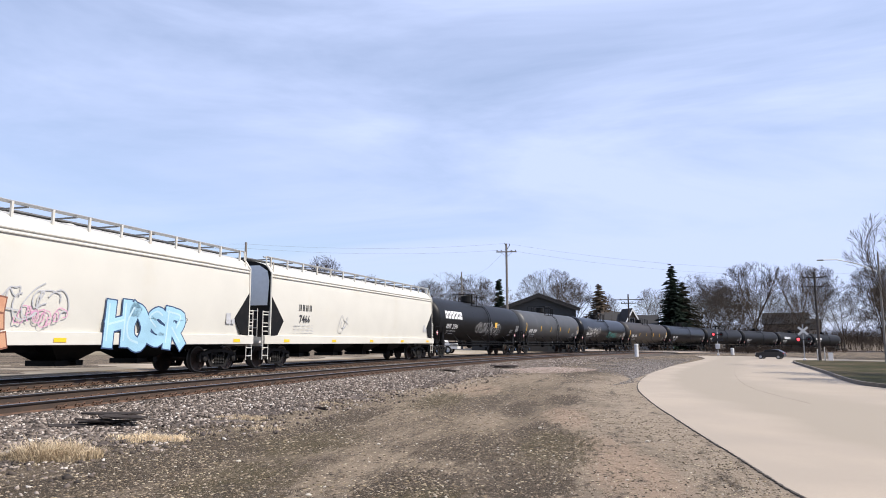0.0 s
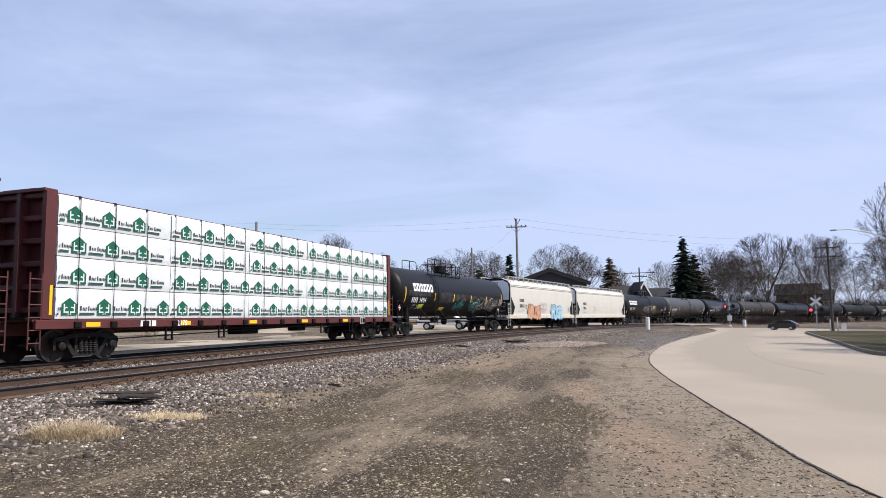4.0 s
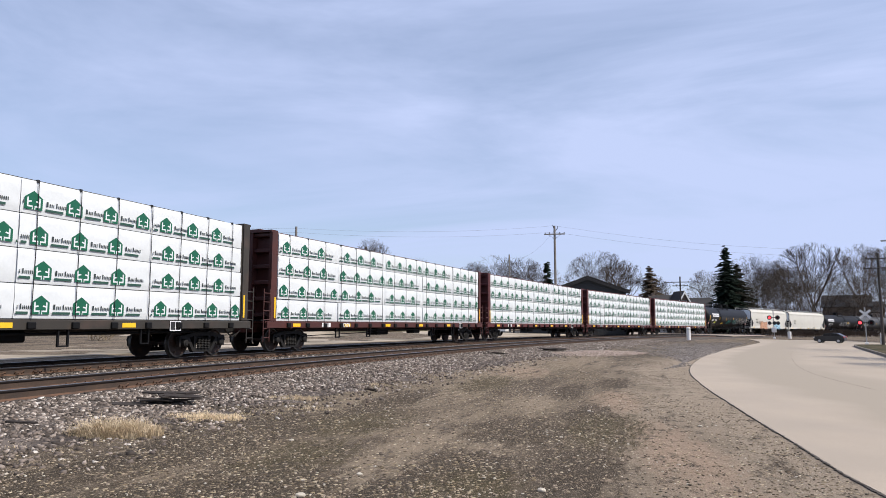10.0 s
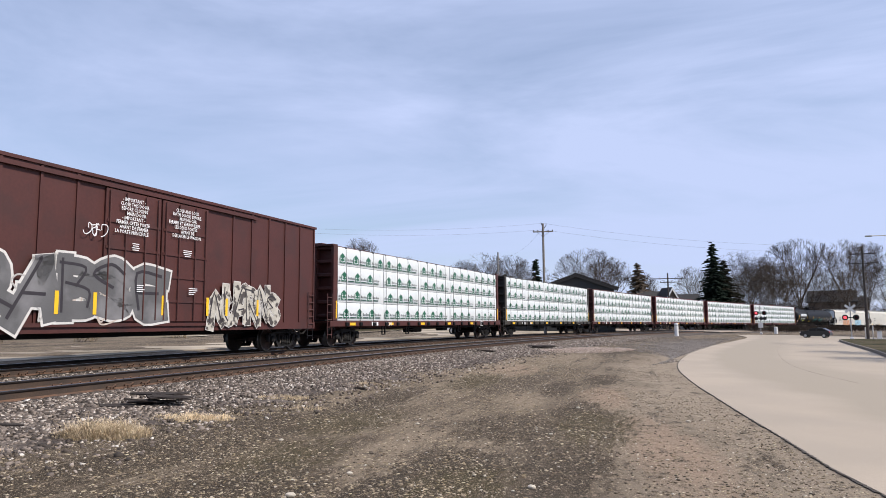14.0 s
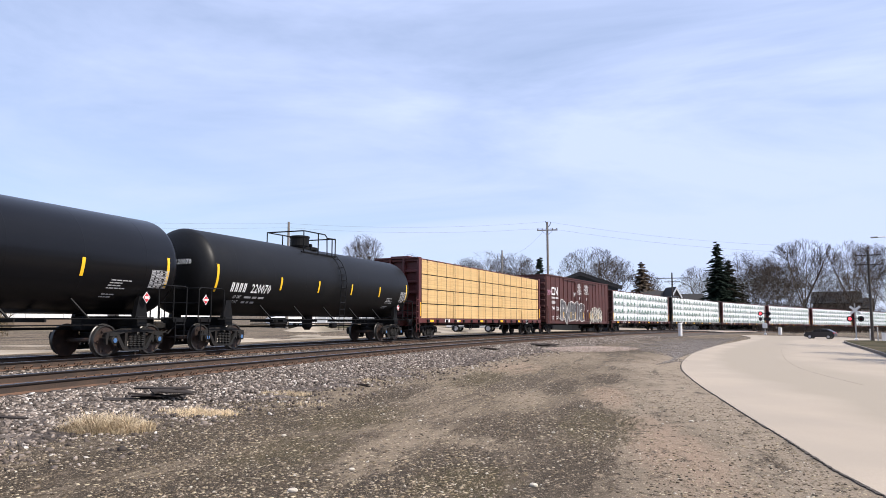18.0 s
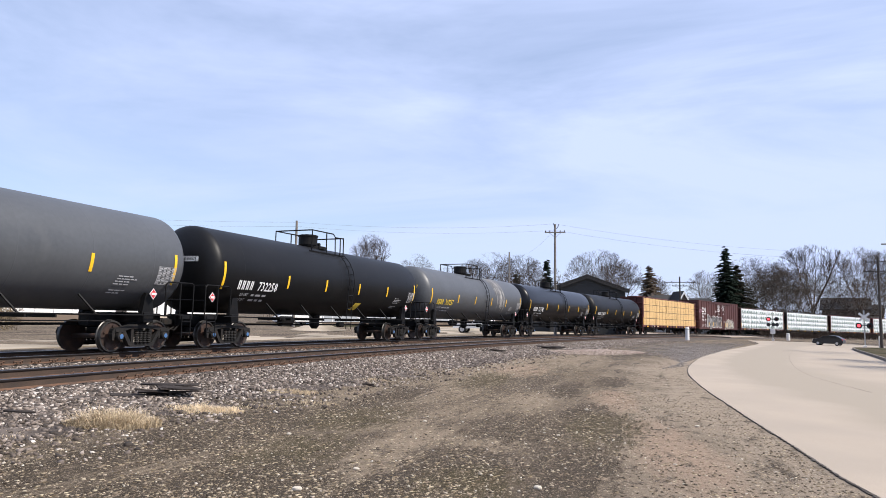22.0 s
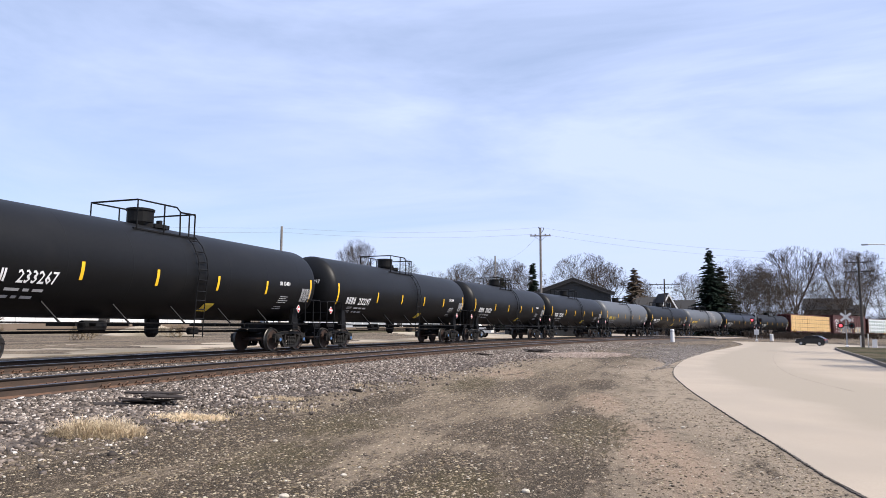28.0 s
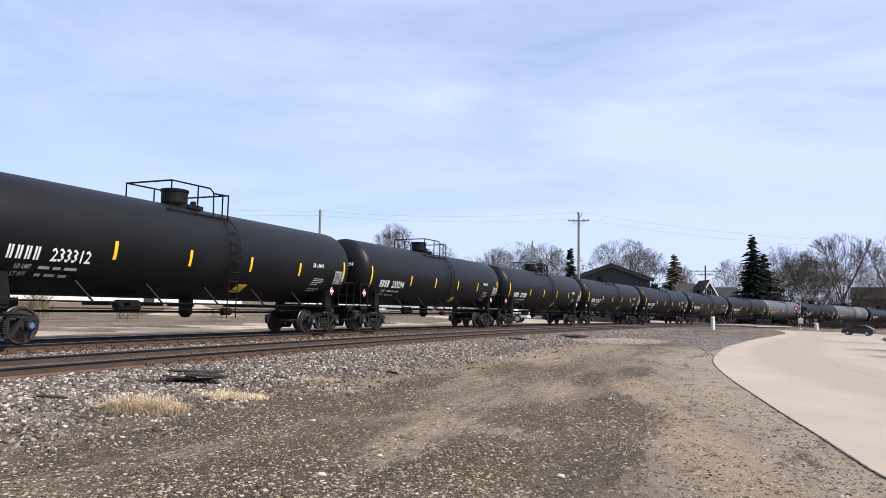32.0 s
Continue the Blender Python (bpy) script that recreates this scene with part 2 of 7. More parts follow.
def stone_material(name, ramp):
    """Loose stones or chips, each with a colour of its own out of a mixed lot."""
    m = material(name, (0.8, 0.8, 0.8), 0.85, grain=0.25, scale=8, fine=60, spec=0.25)
    n, l = m.node_tree.nodes, m.node_tree.links
    b = n["Principled BSDF"]
    src = b.inputs["Base Color"].links[0].from_socket
    ge, cr2, mx = n.new("ShaderNodeNewGeometry"), n.new("ShaderNodeValToRGB"), n.new("ShaderNodeMix")
    els = cr2.color_ramp.elements
    while len(els) < len(ramp):
        els.new(0.5)
    for e, (p, c) in zip(els, ramp):
        e.position, e.color = p, (*c, 1)
    mx.data_type, mx.blend_type = "RGBA", "MULTIPLY"
    mx.inputs["Factor"].default_value = 1.0
    l.new(ge.outputs["Random Per Island"], cr2.inputs[0])
    l.new(cr2.outputs[0], mx.inputs["A"])
    l.new(src, mx.inputs["B"])
    l.new(mx.outputs["Result"], b.inputs["Base Color"])
    return m


M["stone"] = stone_material("ballast_stone", [(0.0, (0.05, 0.041, 0.034)), (0.35, (0.14, 0.113, 0.095)), (0.6, (0.235, 0.19, 0.16)), (0.8, (0.34, 0.28, 0.235)), (0.93, (0.52, 0.45, 0.39)), (1.0, (0.76, 0.7, 0.63))])
M["pebble"] = stone_material("pebble", [(0.0, (0.05, 0.04, 0.03)), (0.35, (0.16, 0.125, 0.09)), (0.65, (0.34, 0.27, 0.19)), (0.9, (0.52, 0.43, 0.32)), (1.0, (0.72, 0.67, 0.58))])

# ---- small builders ----
def mesh_of(bm, smooth=False):
    me = bpy.data.meshes.new("mesh")
    bm.to_mesh(me)
    bm.free()
    if smooth:
        me.polygons.foreach_set("use_smooth", [True] * len(me.polygons))
        me.set_sharp_from_angle(angle=radians(35))
    return me


def part(name, bm, mat, parent=None, label="", smooth=False, at=None):
    """Links a bmesh (or a finished mesh) as one mesh object under a thing or a part."""
    me = bm if isinstance(bm, bpy.types.Mesh) else mesh_of(bm, smooth)
    if not me.materials:
        for k in (mat if isinstance(mat, (list, tuple)) else [mat]):
            me.materials.append(M[k] if isinstance(k, str) else k)
    ob = new(name, me)
    ob.parent = parent
    if at is not None:
        ob.matrix_basis = at
    if label:
        tagged(ob, label)
    return ob


def thing(name, label, category, group="", m=None, kind=""):
    ob = new(name)
    ob.empty_display_size = 0.2
    if m is not None:
        ob.matrix_basis = m
    return tagged(ob, label, category, group, kind)


def box(bm, x0, x1, y0, y1, z0, z1, bevel=0.0):
    r = bmesh.ops.create_cube(bm, size=1, matrix=Matrix.LocRotScale(((x0 + x1) / 2, (y0 + y1) / 2, (z0 + z1) / 2), None, (x1 - x0, y1 - y0, z1 - z0)))
    if bevel:
        es = list({e for v in r["verts"] for e in v.link_edges})
        bmesh.ops.bevel(bm, geom=es, offset=bevel, segments=1, affect="EDGES")
    return bm


def boxes(*rows, bevel=0.0):
    bm = bmesh.new()
    for r in rows:
        box(bm, *r, bevel=bevel)
    return bm


def tube(bm, pts, r, segs=6, r1=None, cap=True):
    """A round bar along a line of points."""
    pts = [Vector(p) for p in pts]
    r1 = r if r1 is None else r1
    rings, side = [], None
    for i, p in enumerate(pts):
        d = (pts[min(i + 1, len(pts) - 1)] - pts[max(i - 1, 0)]).normalized()
        if side is None:
            side = d.orthogonal().normalized()
        side = (side - d * side.dot(d)).normalized()
        up = d.cross(side)
        rr = r + (r1 - r) * i / max(1, len(pts) - 1)
        rings.append([bm.verts.new(p + (side * math.cos(a) + up * math.sin(a)) * rr) for a in (2 * math.pi * k / segs for k in range(segs))])
    for a, b in zip(rings, rings[1:]):
        for k in range(segs):
            bm.faces.new((a[k], a[(k + 1) % segs], b[(k + 1) % segs], b[k]))
    if cap:
        bm.faces.new(rings[0][::-1])
        bm.faces.new(rings[-1])
    return bm


def tubes(*lines, r=0.02, segs=6):
    bm = bmesh.new()
    for pts in lines:
        tube(bm, pts, r, segs)
    return bm


def lathe(bm, profile, segs=32, axis="x", centre=(0, 0, 0), caps=True):
    """Turns (along, radius) pairs round an axis."""
    c = Vector(centre)
    rings = []
    for h, r in profile:
        ring = []
        for k in range(segs):
            a = 2 * math.pi * k / segs
            u, v = r * math.cos(a), r * math.sin(a)
            ring.append(bm.verts.new(c + Vector({"x": (h, u, v), "y": (v, h, u), "z": (u, v, h)}[axis])))
        rings.append(ring)
    for a, b in zip(rings, rings[1:]):
        for k in range(segs):
            bm.faces.new((a[k], a[(k + 1) % segs], b[(k + 1) % segs], b[k]))
    if caps:
        bm.faces.new(rings[0][::-1])
        bm.faces.new(rings[-1])
    bmesh.ops.recalc_face_normals(bm, faces=bm.faces)
    return bm


def smooth_line(pts, n=6):
    """More points on a smooth line through the given ones."""
    out = []
    for i in range(len(pts) - 1):
        p0, p1, p2, p3 = (Vector(pts[max(0, min(len(pts) - 1, k))]) for k in (i - 1, i, i + 1, i + 2))
        for j in range(n):
            t = j / n
            out.append(tuple(0.5 * (2 * p1 + (p2 - p0) * t + (2 * p0 - 5 * p1 + 4 * p2 - p3) * t * t + (3 * p1 - p0 - 3 * p2 + p3) * t ** 3)))
    return out + [tuple(pts[-1])]


def ribbon(bm, pts, width, place, lift, mat=0, n=4):
    """A painted stroke of even width along a smooth line of (x, z) points."""
    line = smooth_line(pts, n) if n > 1 else pts
    prev = None
    for i, (x, z) in enumerate(line):
        a, b = line[max(0, i - 1)], line[min(len(line) - 1, i + 1)]
        d = Vector((b[0] - a[0], b[1] - a[1]))
        d = d.normalized() if d.length > 1e-6 else Vector((1, 0))
        if i in (0, len(line) - 1):
            e = width * 0.45 * (-1 if i == 0 else 1)
            x, z = x + d.x * e, z + d.y * e
        row = [bm.verts.new(place(x - d.y * width / 2, z + d.x * width / 2, lift)), bm.verts.new(place(x + d.y * width / 2, z - d.x * width / 2, lift))]
        if prev:
            f = bm.faces.new((prev[0], prev[1], row[1], row[0]))
            f.material_index = mat
        prev = row


def prism(bm, pts, y0, y1):
    """A flat outline in x and z, given depth along y."""
    a, b = [bm.verts.new((x, y0, z)) for x, z in pts], [bm.verts.new((x, y1, z)) for x, z in pts]
    n = len(pts)
    bm.faces.new(a), bm.faces.new(b[::-1])
    for i in range(n):
        bm.faces.new((a[i], b[i], b[(i + 1) % n], a[(i + 1) % n]))
    bmesh.ops.recalc_face_normals(bm, faces=bm.faces)
    return bm


TEXTS = {}


def text_shape(text, size):
    """The letters of the built-in font as triangles: points in x (along) and z (up), and faces."""
    if text not in TEXTS:
        cu = bpy.data.curves.new("text", "FONT")
        cu.body, cu.size, cu.resolution_u, cu.offset = text, 1.0, 1, 0.016
        ob = new("text", cu)
        bpy.context.view_layer.update()
        me = bpy.data.meshes.new_from_object(ob.evaluated_get(bpy.context.evaluated_depsgraph_get()))
        TEXTS[text] = ([(v.co.x, v.co.y) for v in me.vertices], [tuple(p.vertices) for p in me.polygons])
        bpy.data.objects.remove(ob), bpy.data.meshes.remove(me), bpy.data.curves.remove(cu)
    vs, fs = TEXTS[text]
    return [(x * size, z * size) for x, z in vs], fs


def flat_print(bm, text, x, z, size, place, squeeze=1.0):
    """Letters from x on, on the surface that place(x, z) gives."""
    vs, fs = text_shape(text, size)
    made = [bm.verts.new(place(x + u * squeeze, z + v)) for u, v in vs]
    for f in fs:
        bm.faces.new([made[i] for i in f])


def patch(bm, x0, x1, z0, z1, place, nx=1, nz=2, lean=0.0):
    """A painted bar from x0 to x1 and z0 to z1 on the surface that place(x, z) gives."""
    g = [[bm.verts.new(place(x0 + (x1 - x0) * i / nx + lean * j / nz, z0 + (z1 - z0) * j / nz)) for i in range(nx + 1)] for j in range(nz + 1)]
    for j in range(nz):
        for i in range(nx):
            bm.faces.new((g[j][i], g[j][i + 1], g[j + 1][i + 1], g[j + 1][i]))


# ---- the lie of the land and the line of the track ----
FALL = 0.02417


def land(x):
    """The land falls gently towards the crossing."""
    return -FALL * max(-90.0, min(x, 260.0))


KNOTS = (-140, -60, -20, 20, 60, 100, 140, 180, 240, 300)
BENDS = (0.0, 0.00198, 0.0026, 0.00321, 0.00307, 0.00306, 0.00277, 0.00204, 0.00132, 0.00059)
STEP, S0, S1 = 0.5, -600.0, 760.0
_s = np.arange(S0, S1, STEP)
_th = np.cumsum(np.interp(_s, KNOTS, BENDS)) * STEP
_i0 = int(-S0 / STEP)
_th += 0.40612 - _th[_i0]
_x, _y = np.cumsum(np.sin(_th)) * STEP, np.cumsum(np.cos(_th)) * STEP
_x += -3.305 - _x[_i0]
_y += 38.803 - _y[_i0]


def track(s, lat=0.0, z=0.0):
    """A point s metres along the train's track, lat metres to its right and z above the rail."""
    th = float(np.interp(s, _s, _th))
    x, y = float(np.interp(s, _s, _x)) + math.cos(th) * lat, float(np.interp(s, _s, _y)) - math.sin(th) * lat
    return Vector((x, y, land(x) + z))


GAUGE, NEAR = 1.435, 4.38


# ---- ground, track bed, road ----
def ground_material():
    m = bpy.data.materials.new("dirt_and_gravel")
    m.use_nodes = True
    n, l = m.node_tree.nodes, m.node_tree.links
    b = n["Principled BSDF"]
    b.inputs["Roughness"].default_value = 0.95
    b.inputs["Specular IOR Level"].default_value = 0.2
    tc = n.new("ShaderNodeTexCoord")
    mp = n.new("ShaderNodeMapping")
    mp.inputs["Rotation"].default_value, mp.inputs["Scale"].default_value = (0, 0, radians(14)), (1.0, 0.32, 1.0)
    l.new(tc.outputs["Object"], mp.inputs[0])

    def noise_of(scale, detail, vec, lo, hi, rough=0.55):
        q, r = n.new("ShaderNodeTexNoise"), n.new("ShaderNodeMapRange")
        q.inputs["Scale"].default_value, q.inputs["Detail"].default_value, q.inputs["Roughness"].default_value = scale, detail, rough
        r.inputs["From Min"].default_value, r.inputs["From Max"].default_value = lo, hi
        l.new(vec, q.inputs["Vector"])
        l.new(q.outputs["Fac"], r.inputs["Value"])
        return r.outputs[0]

    def blend(a, bcol, fac):
        x = n.new("ShaderNodeMix")
        x.data_type = "RGBA"
        if isinstance(a, tuple):
            x.inputs["A"].default_value = (*a, 1)
        else:
            l.new(a, x.inputs["A"])
        x.inputs["B"].default_value = (*bcol, 1)
        l.new(fac, x.inputs["Factor"])
        return x.outputs["Result"]

    at = n.new("ShaderNodeAttribute")
    at.attribute_name = "shoulder"
    rag, add, cut = n.new("ShaderNodeTexNoise"), n.new("ShaderNodeMath"), n.new("ShaderNodeMapRange")
    rag.inputs["Scale"].default_value, rag.inputs["Detail"].default_value = 0.8, 8
    l.new(mp.outputs[0], rag.inputs["Vector"])
    add.operation = "ADD"
    l.new(at.outputs["Fac"], add.inputs[0])
    l.new(rag.outputs["Fac"], add.inputs[1])
    cut.inputs["From Min"].default_value, cut.inputs["From Max"].default_value = 0.85, 1.25
    l.new(add.outputs[0], cut.inputs["Value"])
    turn, run = n.new("ShaderNodeMapping"), n.new("ShaderNodeMapping")
    turn.inputs["Rotation"].default_value, run.inputs["Scale"].default_value = (0, 0, radians(19)), (1.0, 0.17, 1.0)
    l.new(tc.outputs["Object"], turn.inputs[0])
    l.new(turn.outputs[0], run.inputs[0])
    def field(name, lo, hi, scale=2.6, weight=0.9):
        """A stain that follows one of the ground's fields, with a ragged edge."""
        f, q, w, a2, r = n.new("ShaderNodeAttribute"), n.new("ShaderNodeTexNoise"), n.new("ShaderNodeMath"), n.new("ShaderNodeMath"), n.new("ShaderNodeMapRange")
        f.attribute_name = name
        q.inputs["Scale"].default_value, q.inputs["Detail"].default_value, q.inputs["Roughness"].default_value = scale, 9, 0.7
        l.new(run.outputs[0], q.inputs["Vector"])
        w.operation, a2.operation = "MULTIPLY_ADD", "ADD"
        w.inputs[1].default_value, w.inputs[2].default_value = weight * 2, -weight
        l.new(q.outputs["Fac"], w.inputs[0])
        l.new(f.outputs["Fac"], a2.inputs[0])
        l.new(w.outputs[0], a2.inputs[1])
        r.inputs["From Min"].default_value, r.inputs["From Max"].default_value = lo, hi
        l.new(a2.outputs[0], r.inputs["Value"])
        return r.outputs[0]

    c = blend((0.125, 0.096, 0.066), (0.052, 0.04, 0.028), noise_of(0.55, 8, run.outputs[0], 0.47, 0.6, 0.6))
    c = blend(c, (0.195, 0.152, 0.106), noise_of(0.75, 9, run.outputs[0], 0.54, 0.66, 0.6))
    c = blend(c, (0.215, 0.168, 0.118), field("tan", 0.3, 0.95, 6.0, 1.4))
    c = blend(c, (0.26, 0.208, 0.153), cut.outputs[0])
    c = blend(c, (0.27, 0.195, 0.138), field("pink", 0.35, 1.1, 4.0, 1.1))
    c = blend(c, (0.05, 0.0375, 0.0245), field("dark", 0.35, 0.85, 8.0, 1.7))
    c = blend(c, (0.055, 0.043, 0.02), field("moss", 0.45, 1.0, 9.0, 1.7))
    c = blend(c, (0.045, 0.035, 0.025), noise_of(3.2, 12, tc.outputs["Object"], 0.54, 0.63, 0.75))
    c = blend(c, (0.042, 0.032, 0.022), noise_of(1.6, 12, run.outputs[0], 0.56, 0.66, 0.7))
    c = blend(c, (0.18, 0.138, 0.098), noise_of(6, 10, tc.outputs["Object"], 0.59, 0.69, 0.75))
    c = blend(c, (0.28, 0.215, 0.15), noise_of(9, 8, mp.outputs[0], 0.59, 0.66, 0.7))
    c = blend(c, (0.4, 0.325, 0.235), noise_of(26, 3, tc.outputs["Object"], 0.61, 0.68, 0.65))
    c = blend(c, (0.028, 0.022, 0.016), noise_of(21, 6, tc.outputs["Object"], 0.58, 0.68, 0.75))
    c = blend(c, (0.38, 0.3, 0.22), noise_of(70, 2, tc.outputs["Object"], 0.6, 0.67, 0.6))
    l.new(c, b.inputs["Base Color"])
    q, bp = n.new("ShaderNodeTexNoise"), n.new("ShaderNodeBump")
    q.inputs["Scale"].default_value, q.inputs["Detail"].default_value, q.inputs["Roughness"].default_value = 11, 10, 0.75
    bp.inputs["Strength"].default_value, bp.inputs["Distance"].default_value = 0.8, 0.05
    l.new(tc.outputs["Object"], q.inputs["Vector"])
    l.new(q.outputs["Fac"], bp.inputs["Height"])
    l.new(bp.outputs["Normal"], b.inputs["Normal"])
    return m


M["dirt"] = ground_material()
BASE = -0.27
ROAD_LEFT = [(4.0, -40), (4.05, 0), (4.25, 5.2), (4.49, 7.79), (4.75, 9.14), (5.07, 10.59), (5.42, 12.37), (6.03, 15.19), (7.08, 19.87), (8.72, 25.77), (11.5, 33.0), (16.2, 43.4), (26.5, 62.4), (33.0, 75.0), (38.0, 89.5)]


EDGE_Y, EDGE_X = [p[1] for p in ROAD_LEFT], [p[0] for p in ROAD_LEFT]


def axis_steps(lo, hi, fine_lo, fine_hi, fine, coarse=1.22):
    out = list(np.arange(fine_lo, fine_hi + fine, fine))
    d = fine
    while out[-1] < hi:
        d *= coarse
        out.append(out[-1] + d)
    d = fine
    while out[0] > lo:
        d *= coarse
        out.insert(0, out[0] - d)
    return out


def ground_height(x, y):
    w = 0.035 * noise.noise(Vector((x * 0.35, y * 0.35, 0))) + 0.02 * noise.noise(Vector((x * 1.3, y * 1.3, 4)))
    edge = max(0.0, min(1.0, (float(np.interp(y, EDGE_Y, EDGE_X)) - x) / 1.2))
    return land(x) + BASE + (w * edge if abs(x) < 60 and -30 < y < 90 else 0)


# worn and overgrown places in the dirt: centre, half length and half width, and the way that they run
STAINS = {
    "dark": [(-3.1, 9.6, 4.6, 0.9, 20), (1.1, 11.1, 1.5, 1.0, 10), (2.4, 12.6, 2.4, 0.55, 16), (0.1, 8.2, 1.3, 0.8, 8), (1.5, 8.3, 1.6, 0.6, 14), (4.6, 20.0, 2.2, 0.6, 18), (-1.1, 14.8, 3.0, 0.6, 16), (2.9, 17.5, 2.4, 0.5, 14), (-2.2, 6.6, 2.0, 1.2, 10)],
    "moss": [(-1.5, 11.6, 1.9, 0.9, 14), (2.5, 11.4, 2.4, 0.8, 16), (-1.9, 8.6, 1.6, 0.7, 12), (0.2, 7.3, 1.0, 0.7, 8), (0.9, 19.0, 3.0, 0.8, 16)],
    "tan": [(2.0, 25.5, 7.5, 2.3, 15), (-0.2, 16.6, 3.6, 1.0, 14), (-0.6, 9.0, 2.6, 0.5, 13), (0.5, 9.4, 0.7, 0.5, 20), (5.2, 30.0, 6.0, 2.0, 18), (1.7, 14.6, 1.8, 0.6, 12)],
    "pink": [(3.0, 9.6, 3.6, 0.75, 7), (2.3, 23.0, 3.0, 1.0, 14), (3.6, 15.5, 3.0, 0.6, 12)],
}


def stain(x, y, cx, cy, half, wide, turn):
    a = radians(turn)
    dx, dy = x - cx, y - cy
    u, v = (dx * math.sin(a) + dy * math.cos(a)) / half, (dx * math.cos(a) - dy * math.sin(a)) / wide
    return 1.15 - 0.75 * (u * u + v * v)


def build_ground():
    xs, ys = axis_steps(-2200, 2200, -10, 10, 0.25), axis_steps(-1500, 2600, 2, 34, 0.25, 1.2)
    vs = [(x, y, ground_height(x, y)) for y in ys for x in xs]
    w = len(xs)
    fs = [(j * w + i, j * w + i + 1, (j + 1) * w + i + 1, (j + 1) * w + i) for j in range(len(ys) - 1) for i in range(w - 1)]
    me = bpy.data.meshes.new("ground")
    me.from_pydata(vs, [], fs)
    me.polygons.foreach_set("use_smooth", [True] * len(fs))
    pale = me.attributes.new("shoulder", "FLOAT", "POINT")
    pale.data.foreach_set("value", [max(0.0, min(1.0, 1.0 - (float(np.interp(v[1], EDGE_Y, EDGE_X)) - v[0]) / 4.6)) * max(0.0, min(1.0, (70 - v[1]) / 20)) for v in vs])
    for name, spots in STAINS.items():
        at = me.attributes.new(name, "FLOAT", "POINT")
        at.data.foreach_set("value", [max(0.0, max(stain(v[0], v[1], *q) for q in spots)) if abs(v[0]) < 22 and 0 < v[1] < 60 else 0.0 for v in vs])
    tagged(part("ground", me, "dirt"), "bare brown dirt and gravel ground beside the railway", "ground", kind="structure")


build_ground()


def sweep(profile, s0, s1, ds, jitter=0.0, seed=0):
    """A strip of ground or steel along the track: (lat, z) pairs from left to right."""
    rnd = random.Random(seed)
    vs, fs, n = [], [], len(profile)
    k = int((s1 - s0) / ds)
    for i in range(k + 1):
        s = s0 + (s1 - s0) * i / k
        for j, (lat, z) in enumerate(profile):
            q = jitter if 0 < j < n - 1 else 0
            e = jitter * 12 if j in (0, n - 1) else 0
            vs.append(track(s, lat + rnd.uniform(-e, e), z + rnd.uniform(-q, q)))
    for i in range(k):
        for j in range(n - 1):
            fs.append((i * n + j, i * n + j + 1, (i + 1) * n + j + 1, (i + 1) * n + j))
    me = bpy.data.meshes.new("strip")
    me.from_pydata(vs, [], fs)
    me.polygons.foreach_set("use_smooth", [True] * len(fs))
    return me


bed = [(-4.2, -0.34), (-3.2, -0.26)] + [(-2.2 + 0.35 * i, -0.2 if i > 21 or 9 < i < 16 else -0.228) for i in range(25)] + [(6.6, -0.205), (7.2, -0.222), (7.8, -0.238), (8.4, -0.25), (9.0, -0.264), (9.7, -0.3)]
tagged(part("ballast_bed", sweep(bed, -90, 60, 0.5, 0.022, 3), "ballast"), "grey crushed stone ballast under two tracks", "ballast", kind="structure")
tagged(part("ballast_bed", sweep(bed[:1] + bed[1::3] + bed[-1:], 60, 420, 3.0, 0.015, 4), "ballast"), "grey crushed stone ballast under two tracks", "ballast", kind="structure")
tagged(part("ballast_bed", sweep(bed[:1] + bed[1::3] + bed[-1:], -400, -90, 5.0, 0.015, 5), "ballast"), "grey crushed stone ballast under two tracks", "ballast", kind="structure")


def build_rail(lat, s0, s1, group):
    h = 0.2
    left_side = [(-0.037, -0.006), (-0.037, -0.034), (-0.02, -0.047), (-0.01, -0.06)]
    web = [(-0.01, -0.06), (-0.0095, -h * 0.55), (-0.013, -h + 0.04)]
    foot = [(-0.013, -h + 0.04), (-0.03, -h + 0.026), (-0.075, -h + 0.014), (-0.075, -h)]
    mirror = lambda pts: [(-u, z) for u, z in pts[::-1]]
    r = thing("rail", "rusty brown steel rail with a polished top", "rail", group, kind="structure")
    for a, b, ds in ((s0, -60, 6), (-60, 90, 1.0), (90, s1, 5)):
        # rust split by light: web coloured as shaded, foot coloured as sunlit
        for pts, mt, nm, lb in ((left_side, "rail_dark", "rail_head_side", "dark side of the rail head"), (web, "rail_web", "rail_web", ""), (foot, "rail_side", "rail_foot", "rusty rail foot coloured orange as if sunlit")):
            part(nm, sweep([(lat + u, z) for u, z in pts[::-1]], a, b, ds), mt, r, lb)
            part(nm, sweep([(lat + u, z) for u, z in mirror(pts)[::-1]], a, b, ds), mt, r, lb)
        part("rail_head", sweep([(lat - 0.037, -0.006), (lat - 0.03, 0.0), (lat + 0.03, 0.0), (lat + 0.037, -0.006)], a, b, ds), "rail_top", r, "polished rail top")


for c in (0.0, NEAR):
    for side in (-1, 1):
        build_rail(c + side * (GAUGE / 2 + 0.036), -400, 420, "rails of the two tracks")


